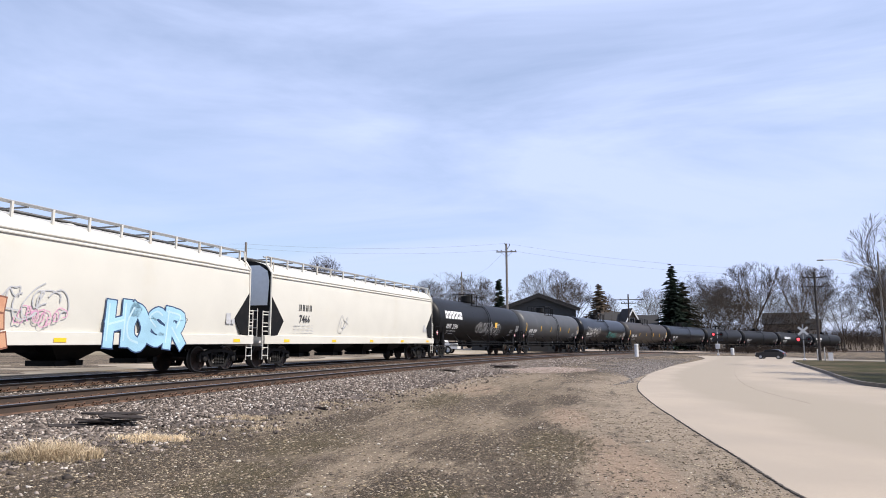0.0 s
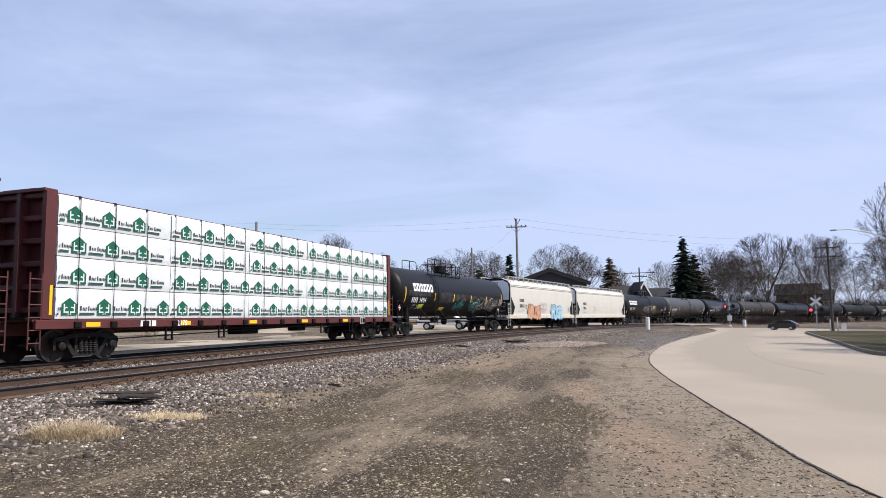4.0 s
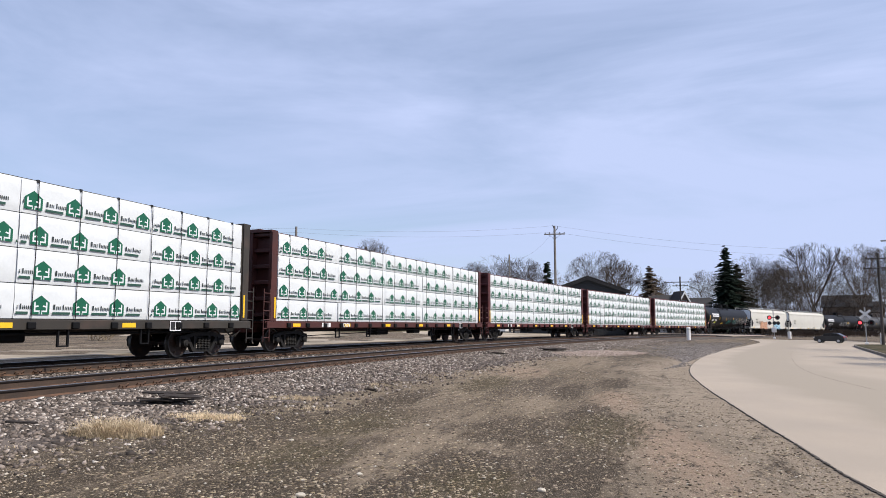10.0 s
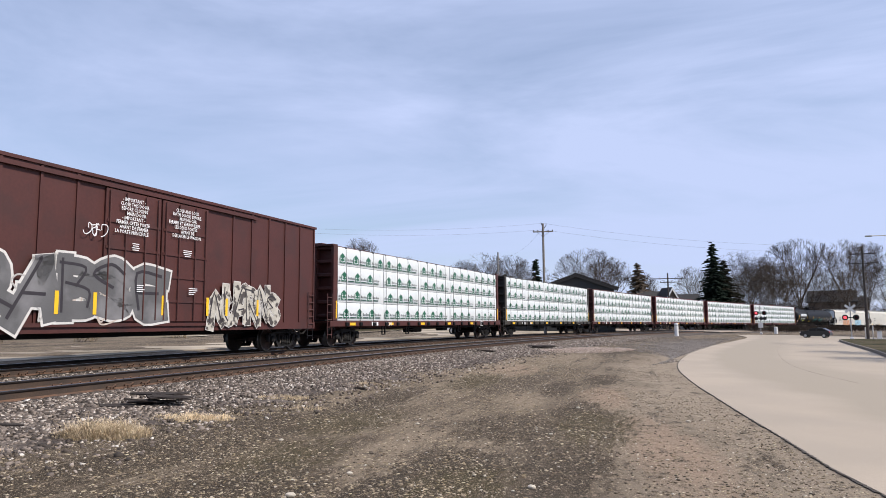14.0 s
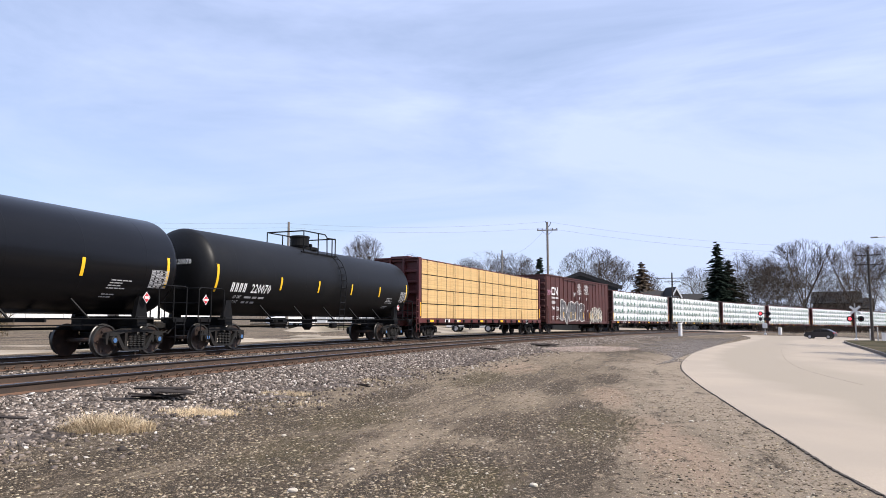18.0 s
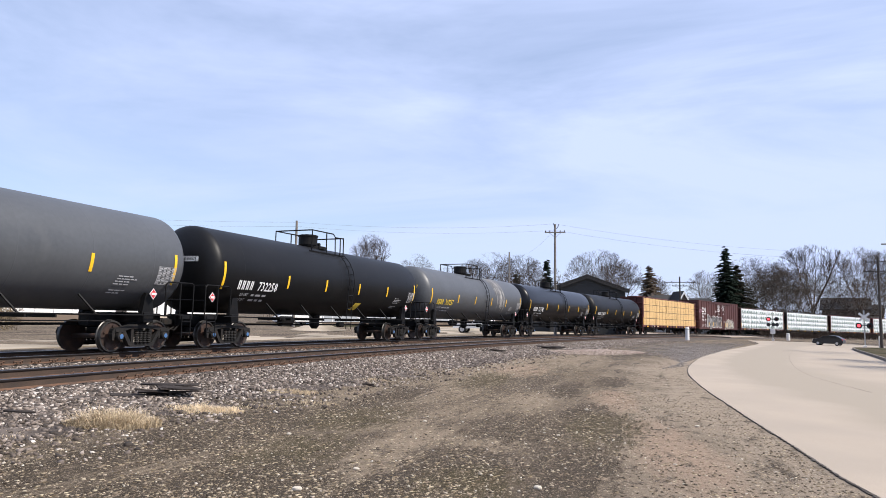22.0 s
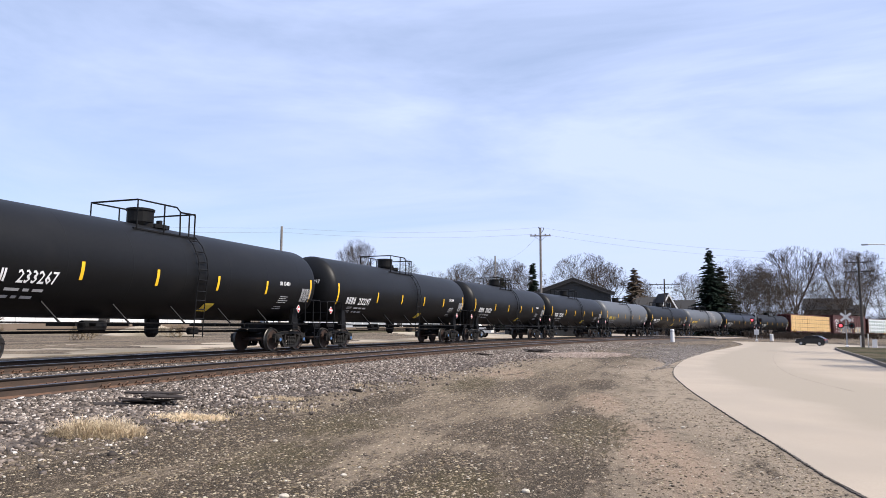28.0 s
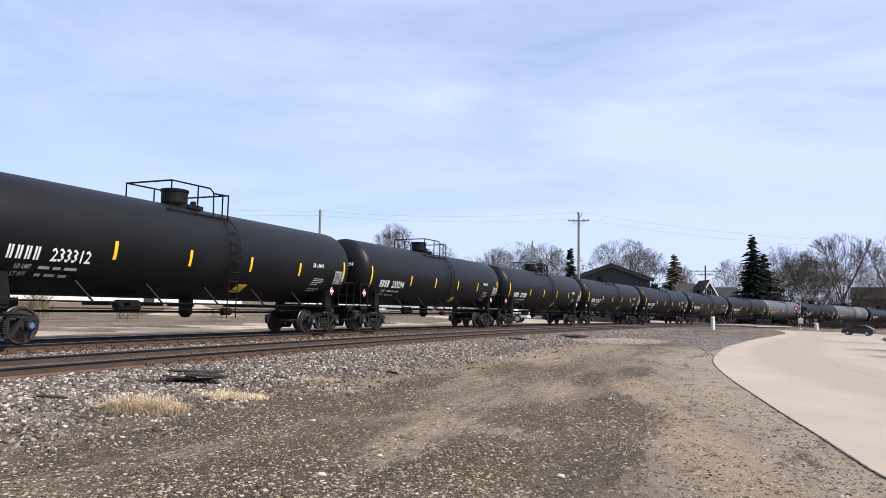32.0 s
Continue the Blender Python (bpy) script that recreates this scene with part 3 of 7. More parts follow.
def build_ties():
    bm = boxes((-1.3, 1.3, -0.11, 0.11, -0.38, -0.205), bevel=0.012)
    me = mesh_of(bm)
    me.materials.append(M["tie"])
    pl = boxes((-0.17, 0.17, -0.09, 0.09, -0.207, -0.192), bevel=0.004)
    for sx in (-0.11, 0.11):
        for sy in (-0.05, 0.05):
            box(pl, sx - 0.016, sx + 0.016, sy - 0.016, sy + 0.016, -0.195, -0.155)
    tube(pl, [(0.05, -0.11, -0.17), (0.1, -0.13, -0.125), (0.13, -0.02, -0.14), (0.1, 0.1, -0.115), (0.06, 0.12, -0.165)], 0.017, 4)
    tube(pl, [(-0.05, -0.11, -0.17), (-0.1, -0.13, -0.125), (-0.13, -0.02, -0.14), (-0.1, 0.1, -0.115), (-0.06, 0.12, -0.165)], 0.017, 4)
    pme = mesh_of(pl)
    pme.materials.append(M["rail_side"])
    rnd = random.Random(8)
    for c in (0.0, NEAR):
        bed_ob = thing("track_ties", "dark wooden ties with steel plates and clips, sunk in ballast", "railway ties", "ties of the two tracks", kind="structure")
        s = -36.0
        while s < 34:
            p, q = track(s, c), track(s + 0.2, c)
            a = math.degrees(math.atan2(q.y - p.y, q.x - p.x)) - 90
            t = part("tie", me, None, bed_ob, at=pose(p.x, p.y, p.z + rnd.uniform(-0.006, 0.004), 0, 0, a + rnd.uniform(-0.8, 0.8)))
            if s > -24:
                for side in (-1, 1):
                    part("tie_plate", pme, None, t, at=pose(side * (GAUGE / 2 + 0.036), 0, 0.002))
            s += 0.51


build_ties()

# the concrete road, its kerb and the lawn beyond it
ROAD_RIGHT = [(24, -40), (21.5, 10), (20.0, 22), (19.75, 27.7), (20.7, 31.5), (26.6, 43.4), (36.5, 63.7), (40.0, 68.0), (46.0, 70.5), (60, 71), (110, 68)]
ROAD_FAR = [(110, 78), (62, 81), (54, 84), (50, 92)]


def sheet(name, pts, z, mat, label, category, thick=0.06):
    bm = bmesh.new()
    top = bm.faces.new([bm.verts.new((x, y, land(x) + z)) for x, y in pts])
    r = bmesh.ops.extrude_face_region(bm, geom=[top])
    for v in r["geom"]:
        if isinstance(v, bmesh.types.BMVert):
            v.co.z -= thick
    bmesh.ops.triangulate(bm, faces=bm.faces)
    bmesh.ops.recalc_face_normals(bm, faces=bm.faces)
    return tagged(part(name, bm, mat), label, category, kind="structure")


LEFT, RIGHT = smooth_line(ROAD_LEFT), smooth_line(ROAD_RIGHT)


def chain(pts, keys, n):
    """Points along a line, n for each stretch between the given corners."""
    out, at = [], [min(range(len(pts)), key=lambda i: (pts[i][0] - k[0]) ** 2 + (pts[i][1] - k[1]) ** 2) for k in keys]
    for a, b in zip(at, at[1:]):
        seg = [Vector(p) for p in pts[a:b + 1]]
        run = [0.0]
        for p, q in zip(seg, seg[1:]):
            run.append(run[-1] + (q - p).length)
        for k in range(n):
            d = run[-1] * k / n
            out.append((float(np.interp(d, run, [p.x for p in seg])), float(np.interp(d, run, [p.y for p in seg]))))
    return out + [pts[at[-1]]]


def build_road():
    near = chain(LEFT + ROAD_FAR[::-1], ((4, -40), (6.03, 15.19), (26.5, 62.4), (38, 89.5), (110, 78)), 40)
    far = chain(RIGHT, ((24, -40), (21.5, 10), (36.5, 63.7), (46, 70.5), (110, 68)), 40)
    cols = [0, 0.02, 0.05, 0.09, 0.14, 0.2, 0.28, 0.36, 0.44, 0.52, 0.6, 0.7, 0.8, 0.9, 1.0]
    vs, lane = [], []
    for (x0, y0), (x1, y1) in zip(near, far):
        for u in cols:
            x, y = x0 + (x1 - x0) * u, y0 + (y1 - y0) * u
            vs.append((x, y, land(x) + BASE + 0.013))
            lane.append(u)
    w, n = len(cols), len(near)
    fs = [(j * w + i, j * w + i + 1, (j + 1) * w + i + 1, (j + 1) * w + i) for j in range(n - 1) for i in range(w - 1)]
    # the slab's left side
    k0 = len(vs)
    for x, y in near:
        vs.append((x, y, land(x) + BASE - 0.18))
        lane.append(0.0)
    fs += [(j * w, (j + 1) * w, k0 + j + 1, k0 + j) for j in range(n - 1)]
    me = bpy.data.meshes.new("road")
    me.from_pydata(vs, [], fs)
    me.attributes.new("lane", "FLOAT", "POINT").data.foreach_set("value", lane)
    tagged(part("road", me, "road_lane"), "worn pale concrete road curving to a crossing", "road", kind="structure")


def road_material():
    """The concrete with a greyer, tyre-worn lane along its middle."""
    m = material("road_lane", (0.37, 0.305, 0.236), 0.85, grain=0.1, scale=0.3, fine=34, second=(0.325, 0.272, 0.213), second_at=(0.45, 0.65), second_scale=0.25, bump=0.3, bump_scale=70)
    n, l = m.node_tree.nodes, m.node_tree.links
    b = n["Principled BSDF"]
    src = b.inputs["Base Color"].links[0].from_socket
    at, tc, q, add, ramp, mx = (n.new("ShaderNode" + k) for k in ("Attribute", "TexCoord", "TexNoise", "Math", "ValToRGB", "Mix"))
    at.attribute_name = "lane"
    q.inputs["Scale"].default_value, q.inputs["Detail"].default_value = 0.35, 7
    l.new(tc.outputs["Object"], q.inputs["Vector"])
    add.operation = "MULTIPLY_ADD"
    add.inputs[1].default_value = 0.14
    l.new(q.outputs["Fac"], add.inputs[0])
    l.new(at.outputs["Fac"], add.inputs[2])
    els = ramp.color_ramp.elements
    for p, v in ((0.17, 0.0), (0.24, 1.0), (0.5, 0.9), (0.62, 0.15), (0.8, 0.3)):
        e = els.new(p)
        e.color = (v, v, v, 1)
    els[0].color, els[-1].color = (0, 0, 0, 1), (0.1, 0.1, 0.1, 1)
    l.new(add.outputs[0], ramp.inputs[0])
    mx.data_type, mx.blend_type = "RGBA", "MIX"
    mx.inputs["B"].default_value = (0.3, 0.252, 0.192, 1)
    l.new(ramp.outputs[0], mx.inputs["Factor"])
    l.new(src, mx.inputs["A"])
    l.new(mx.outputs["Result"], b.inputs["Base Color"])
    return m


M["road_lane"] = road_material()
build_road()


# ---- the train ----
ZT, RT = 4.27, 1.53
ZC = ZT - RT


def tank_side(x, z, lift=0.012):
    return Vector((x, -math.sqrt(max(0.01, (RT + lift) ** 2 - (z - ZC) ** 2)), z))


def wheelset_mesh():
    bm = bmesh.new()
    for sy in (-1, 1):
        y = sy * 0.75
        lathe(bm, [(y + sy * 0.03, 0.13), (y + sy * 0.03, 0.385), (y + sy * 0.066, 0.41), (y + sy * 0.066, 0.455), (y - sy * 0.03, 0.46), (y - sy * 0.05, 0.485), (y - sy * 0.07, 0.485), (y - sy * 0.07, 0.2)], 24, "y")
        lathe(bm, [(y + sy * 0.02, 0.39), (y - sy * 0.02, 0.39)], 16, "y")
    lathe(bm, [(-1.05, 0.07), (1.05, 0.07)], 8, "y")
    for sy in (-1, 1):
        for k in range(5):
            a = k * 2 * math.pi / 5
            x, z = 0.3 * math.cos(a), 0.3 * math.sin(a)
            box(bm, x - 0.03, x + 0.03, sy * 0.75 + sy * 0.06, sy * 0.75 + sy * 0.075, z - 0.03, z + 0.03)
    for f in bm.faces:
        c = f.calc_center_median()
        f.material_index = 1 if min(math.hypot(v.co.x, v.co.z) for v in f.verts) > 0.4 else 0
    return mesh_of(bm, True)


def side_frame_mesh():
    """A cast truss: arched top chord, bottom chord, sloping struts, columns and jaws over the axle boxes."""
    bm = bmesh.new()
    prism(bm, [(-1.16, 0.52), (-1.1, 0.68), (-0.82, 0.72), (-0.45, 0.8), (0.45, 0.8), (0.82, 0.72), (1.1, 0.68), (1.16, 0.52), (1.02, 0.6), (0.78, 0.6), (0.42, 0.68), (-0.42, 0.68), (-0.78, 0.6), (-1.02, 0.6)], -0.085, 0.07)
    prism(bm, [(-0.5, 0.2), (-0.44, 0.15), (0.44, 0.15), (0.5, 0.2), (0.44, 0.27), (-0.44, 0.27)], -0.085, 0.07)
    for sg in (-1, 1):
        prism(bm, [(sg * 0.8, 0.64), (sg * 0.66, 0.64), (sg * 0.4, 0.24), (sg * 0.5, 0.18)], -0.075, 0.06)
        prism(bm, [(sg * 0.41, 0.72), (sg * 0.31, 0.72), (sg * 0.31, 0.22), (sg * 0.41, 0.22)], -0.06, 0.06)
        prism(bm, [(sg * 1.15, 0.62), (sg * 1.03, 0.62), (sg * 1.05, 0.34), (sg * 1.12, 0.34)], -0.07, 0.06)
        prism(bm, [(sg * 0.76, 0.62), (sg * 0.66, 0.62), (sg * 0.7, 0.38), (sg * 0.76, 0.38)], -0.07, 0.06)
        prism(bm, [(sg * 0.74, 0.58), (sg * 1.04, 0.58), (sg * 1.04, 0.66), (sg * 0.74, 0.66)], -0.1, 0.06)
    return mesh_of(bm)


def springs_mesh():
    bm = bmesh.new()
    for x in (-0.24, -0.08, 0.08, 0.24):
        lathe(bm, [(0.25 + 0.0275 * k, 0.068 if k % 2 else 0.045) for k in range(14)], 8, "z", (x, -0.1, 0))
    return mesh_of(bm)


def cap_mesh():
    bm = bmesh.new()
    lathe(bm, [(-0.2, 0.02), (-0.198, 0.07), (-0.19, 0.072), (-0.17, 0.115), (-0.02, 0.125)], 14, "y")
    for f in bm.faces:
        f.material_index = 0 if f.calc_center_median().y < -0.197 else 1
    return mesh_of(bm, True)


SHARED = dict(wheel=wheelset_mesh(), frame=side_frame_mesh(), spring=springs_mesh(), cap=cap_mesh())
for k, q in (("wheel", "wheel_steel"), ("frame", "bogie_iron"), ("spring", "bogie_iron"), ("cap", "cap_blue")):
    SHARED[k].materials.append(M[q])
SHARED["cap"].materials.append(M["bogie_iron"])
SHARED["wheel"].materials.append(M["rim_steel"])
CAP_PLAIN = SHARED["cap"].copy()
CAP_PLAIN.materials.clear()
CAP_PLAIN.materials.append(M["bogie_iron"])
CAP_PLAIN.materials.append(M["bogie_iron"])
FRONT_WHEELS, REAR_WHEELS = [], []


def bogie(car, x, blue=True):
    bm = boxes((-0.2, 0.2, -0.95, 0.95, 0.42, 0.68), (-0.14, 0.14, -0.3, 0.3, 0.66, 0.86), bevel=0.02)
    b = part("bogie", bm, "bogie_iron", car, "cast iron freight bogie", at=pose(x, 0, 0))
    for sy in (-1, 1):
        part("side_frame", SHARED["frame"], None, b, at=pose(0, sy * 1.0, 0, 0, 0, 0 if sy < 0 else 180))
        tagged(part("spring_nest", SHARED["spring"], None, b, at=pose(0, sy * 1.0, 0, 0, 0, 0 if sy < 0 else 180)), kind="stuff")
        for wx in (-0.89, 0.89):
            part("axle_cap", SHARED["cap"] if blue else CAP_PLAIN, None, b, at=pose(wx, sy * 0.98, 0.457, 0, 0, 0 if sy < 0 else 180))
    for wx, store in ((0.89, FRONT_WHEELS), (-0.89, REAR_WHEELS)):
        store.append(part("wheelset", SHARED["wheel"], None, b, at=pose(wx, 0, 0.457)))
    return b


def coupler(car, x, sign):
    bm = boxes((x - 0.45, x + 0.45, -0.07, 0.07, 0.78, 0.95), bevel=0.02)
    box(bm, x + sign * 0.28 - 0.16, x + sign * 0.28 + 0.16, -0.15, 0.15, 0.74, 1.0, bevel=0.05)
    tube(bm, [(x - sign * 0.2, -0.3, 0.85), (x + sign * 0.15, -0.34, 0.6), (x + sign * 0.45, -0.3, 0.7)], 0.025, 5)
    part("coupler", bm, "bogie_iron", car)


def ladder_lines(x, pts, w=0.2):
    """Two stringers and the rungs of a ladder that climbs along pts (y, z) at x."""
    lines = [[(x + sx * w, y, z) for y, z in pts] for sx in (-1, 1)]
    for (y0, z0), (y1, z1) in zip(pts, pts[1:]):
        n = max(1, round(math.hypot(y1 - y0, z1 - z0) / 0.33))
        for k in range(n):
            t = (k + 0.5) / n
            lines.append([(x - w, y0 + (y1 - y0) * t, z0 + (z1 - z0) * t), (x + w, y0 + (y1 - y0) * t, z0 + (z1 - z0) * t)])
    return lines


SEAMS = {}


def tank_car(length, paint, label, number, marks=4, ink="white_paint", stripes=True, worn=False, dome=1.0, wordmark=False, platform_at=0.0, placard=True, ladder_at=None, extras=None):
    car = thing("tank_car", label, "railway tank car", "cars of the freight train")
    half = length / 2
    e = half - 0.45                      # where the tank's heads end
    head = 0.62
    prof = [(-e + head * (1 - math.cos(a)), RT * math.sin(a) ** 0.8) for a in (0.03, 0.2, 0.45, 0.75, 1.0, 1.2, 1.35, 1.45, 1.5708)]
    mid = [(-e + head + (2 * e - 2 * head) * k / 8, RT) for k in range(1, 8)]
    prof = prof + mid + [(-x, r) for x, r in prof[::-1]]
    bm = lathe(bmesh.new(), prof, 48, "x", (0, 0, ZC))
    part("tank", bm, paint, car, "", True)
    # weld bands round the shell
    if paint not in SEAMS:
        SEAMS[paint] = mesh_of(lathe(bmesh.new(), [(-0.02, RT + 0.0005), (-0.008, RT + 0.002), (0.008, RT + 0.002), (0.02, RT + 0.0005)], 48, "x", (0, 0, ZC), False), True)
        SEAMS[paint].materials.append(M[paint])
    for k in range(-3, 4):
        part("weld_seam", SEAMS[paint], None, car, at=pose(k * (2 * e - 2 * head) / 7, 0, 0))
    # stub sills, bolsters, running bars
    for sg in (-1, 1):
        bx = sg * (half - 2.05)
        bm = boxes((min(bx - sg * 1.2, sg * (half - 0.35)), max(bx - sg * 1.2, sg * (half - 0.35)), -0.2, 0.2, 0.74, 1.14),
                   (bx - 0.2, bx + 0.2, -1.3, 1.3, 0.86, 1.16), bevel=0.02)
        prism(bm, [(bx - 0.25, 1.1), (bx + 0.25, 1.1), (bx + 0.12, 1.75), (bx - 0.12, 1.75)], -1.25, -1.1)
        prism(bm, [(bx - 0.25, 1.1), (bx + 0.25, 1.1), (bx + 0.12, 1.75), (bx - 0.12, 1.75)], 1.1, 1.25)
        part("bolster", bm, "black_iron", car)
        x = sg * (half - 0.62)
        bm = boxes((x - 0.32, x + 0.32, -1.45, 1.45, 1.06, 1.1), (x - 0.3, x + 0.3, -1.46, -1.43, 0.98, 1.12))
        part("end_platform", bm, "black_iron", car)
        y = -1.45
        lines = [[(x - sg * 0.95, y, 1.1), (x - sg * 0.95, y, 2.05), (x - sg * 0.82, y, 2.12), (x + sg * 0.22, y, 2.12), (x + sg * 0.3, y, 2.05), (x + sg * 0.3, y, 1.08)],
                 [(x + sg * 0.3, y, 2.1), (x + sg * 0.3, -y, 2.1)], [(x + sg * 0.3, y, 1.6), (x + sg * 0.3, -y, 1.6)],
                 [(x + sg * 0.3, 0, 1.08), (x + sg * 0.3, 0, 2.1)],
                 [(x - sg * 0.95, -y, 1.1), (x - sg * 0.95, -y, 2.1), (x + sg * 0.3, -y, 2.1), (x + sg * 0.3, -y, 1.08)],
                 [(x - sg * 0.3, y, 1.08), (x - sg * 0.3, y, 2.12)]]
        part("handrail", tubes(*lines, r=0.024), "black_iron", car)
        bm = tubes(*ladder_lines(x, [(-1.47, 1.08), (-1.47, 0.38)], 0.2), r=0.018, segs=5)
        part("step", bm, "black_iron", car)
        coupler(car, sg * (half - 0.3), sg)
    part("running_bar", tubes([(-half + 1.3, -1.42, 1.08), (half - 1.3, -1.42, 1.08)], [(-half + 3.4, -1.2, 0.9), (half - 3.4, -1.2, 0.9)], r=0.018), "black_iron", car)
    part("running_bar", tubes([(-half + 1.3, 1.42, 1.08), (half - 1.3, 1.42, 1.08)], r=0.028), "black_iron", car)
    for k in range(5):
        x = (-0.5 + (k + 0.5) / 5) * (length - 6.2)
        part("brace", tubes([(x - 0.16, tank_side(0, 1.62).y, 1.62), (x + 0.14, -1.42, 1.08)], r=0.032), "black_iron", car)
    # gear below the belly
    bm = boxes((1.35, 1.75, -0.7, -0.4, 0.7, 0.95), bevel=0.06)
    lathe(bm, [(-0.5, 0.1), (-0.46, 0.17), (0.3, 0.17), (0.34, 0.1)], 12, "x", (-2.6, -0.5, 0.98))
    lathe(bm, [(0.62, 0.12), (0.75, 0.22), (1.25, 0.24)], 12, "z", (0.2, 0, 0))
    tube(bm, [(-half + 3.2, 0.25, 0.8), (half - 3.2, 0.25, 0.8)], 0.04, 5)
    for x in (-3.6, -2.9, -1.7, -0.4, 2.3, 3.1, 4.0):
        box(bm, x - 0.03, x + 0.03, -0.9, 0.2, 0.98, 1.1)
    part("brake_gear", bm, "black_iron", car)
    # manway, valves and the top platform with its rails
    px = platform_at - 0.3
    bm = lathe(bmesh.new(), [(ZT - 0.08, 0.62 * dome), (ZT + 0.05, 0.62 * dome)], 20, "z", (px + 0.1, 0, 0))
    part("saddle_plate", bm, "black_iron", car)
    bm = lathe(bmesh.new(), [(ZT - 0.03, 0.36 * dome), (ZT + 0.1, 0.42 * dome), (ZT + 0.46, 0.42 * dome), (ZT + 0.46, 0.45 * dome), (ZT + 0.53, 0.45 * dome), (ZT + 0.55, 0.38 * dome)], 20, "z", (px - 0.25, 0, 0))
    part("manway", bm, "black_iron", car, "round manway cover")
    bm = boxes((px + 0.35, px + 0.85, -0.25, 0.25, ZT - 0.02, ZT + 0.12), (px + 0.45, px + 0.58, -0.15, 0.0, ZT + 0.1, ZT + 0.26), (px + 0.66, px + 0.78, 0.0, 0.14, ZT + 0.1, ZT + 0.3), bevel=0.02)
    part("valve_box", bm, "black_iron", car)
    x0, x1, zr = px - 1.35, px + 1.25, ZT + 0.62
    for y in (-0.95, 0.95):
        zb = ZC + math.sqrt(RT ** 2 - y ** 2)
        lines = [[(x0, y, zb + 0.05), (x0, y, zr), (px + 0.35, y, zr + 0.02), (px + 0.52, y, zr - 0.1), (px + 0.55, y, zb + 0.05)],
                 [(px + 0.55, y, zr - 0.12), (x1, y, zr - 0.1)], [(x1, y, zb), (x1, y, zr - 0.08)], [(x1 - 0.28, y, zb), (x1 - 0.28, y, zr - 0.08)], [(px - 0.2, y, zb), (px - 0.2, y, zr)]]
        part("guard_rail", tubes(*lines, r=0.028), "black_iron", car)
        part("walkway", boxes((x0 - 0.1, x1 + 0.1, min(y, y * 0.72), max(y, y * 0.72), zb + 0.02, zb + 0.07)), "black_iron", car)
    part("guard_rail", tubes([(x0, -0.95, zr), (x0, 0.95, zr)], r=0.028), "black_iron", car)
    part("guard_rail", tubes([(x1, -0.95, zr - 0.08), (x1, 0.95, zr - 0.08)], r=0.028), "black_iron", car)
    arc = [(-(RT + 0.1) * math.sin(a), ZC + (RT + 0.1) * math.cos(a)) for a in (0.68, 0.95, 1.25, 1.57, 1.85)]
    part("ladder", tubes(*ladder_lines(px + 1.0 if ladder_at is None else ladder_at, arc + [(-1.5, 1.1), (-1.5, 0.62)], 0.22), r=0.02, segs=5), "black_iron", car)
    # reflectors, lettering, placards
    if stripes:
        for k, x in enumerate((-half * 0.872, -half * 0.45, -half * 0.14, half * 0.18, half * 0.5, half * 0.855)):
            tall = 0.95 if k in (0, 5) else 0.5
            bm = bmesh.new()
            patch(bm, x - 0.055, x + 0.055, 2.45 - tall * 0.45, 2.45 + tall * 0.55, tank_side, 1, 6)
            part("reflector", bm, "yellow", car, "yellow reflective stripe")
    x = -half * 0.78
    for k in range(marks):
        bm = bmesh.new()
        for u0 in (0.0, 0.085):
            patch(bm, x + k * 0.225 + u0, x + k * 0.225 + u0 + 0.055, 2.06, 2.38, lambda u, v: tank_side(u, v, 0.018), 1, 3)
        part("mark_bar", bm, ink, car)
    bm = bmesh.new()
    flat_print(bm, number, x + marks * 0.225 + 0.22, 2.06, 0.46, lambda u, v: tank_side(u, v, 0.02), 0.84)
    part("car_number", bm, ink, car, "painted car number")
    bm = bmesh.new()
    rnd = random.Random(number)
    for row in range(2):
        u = x + 0.3
        flat_print(bm, ("LD LMT", "LT WT")[row], u, 1.84 - row * 0.18, 0.15, lambda a, b: tank_side(a, b, 0.016), 0.85)
        u += 0.62
        for k in range(3):
            w = rnd.uniform(0.12, 0.4)
            patch(bm, u, u + w, 1.85 - row * 0.18, 1.92 - row * 0.18, lambda a, b: tank_side(a, b, 0.016), 1, 1)
            u += w + 0.1
    u = e - 3.0
    for row in range(6):
        w, left = u - row * 0.03, rnd.uniform(0.45, 0.8)
        while left > 0.08:
            g = min(left, rnd.uniform(0.06, 0.2))
            patch(bm, w, w + g, 2.16 - row * 0.075 - (0.1 if row > 3 else 0), 2.192 - row * 0.075 - (0.1 if row > 3 else 0), lambda a, b: tank_side(a, b, 0.016), 1, 1)
            w, left = w + g + 0.03, left - g - 0.03
    t0, t1 = e - head - 0.92, e - head - 0.2
    for row in range(8):
        z = 2.02 + row * 0.075
        patch(bm, t0, t1, z, z + 0.012, lambda a, b: tank_side(a, b, 0.016), 2, 1)
        for c in range(4):
            if row < 7:
                a0 = t0 + 0.02 + c * (t1 - t0) / 4
                patch(bm, a0, a0 + rnd.uniform(0.07, 0.15), z + 0.026, z + 0.058, lambda a, b: tank_side(a, b, 0.0165), 1, 1)
    for x1 in (t0, (t0 + t1) / 2, t1):
        patch(bm, x1, x1 + 0.012, 2.02, 2.557, lambda a, b: tank_side(a, b, 0.017), 1, 4)
    tagged(part("stencil_print", bm, "grey_print", car, "small grey stencilled lines"), kind="stuff")
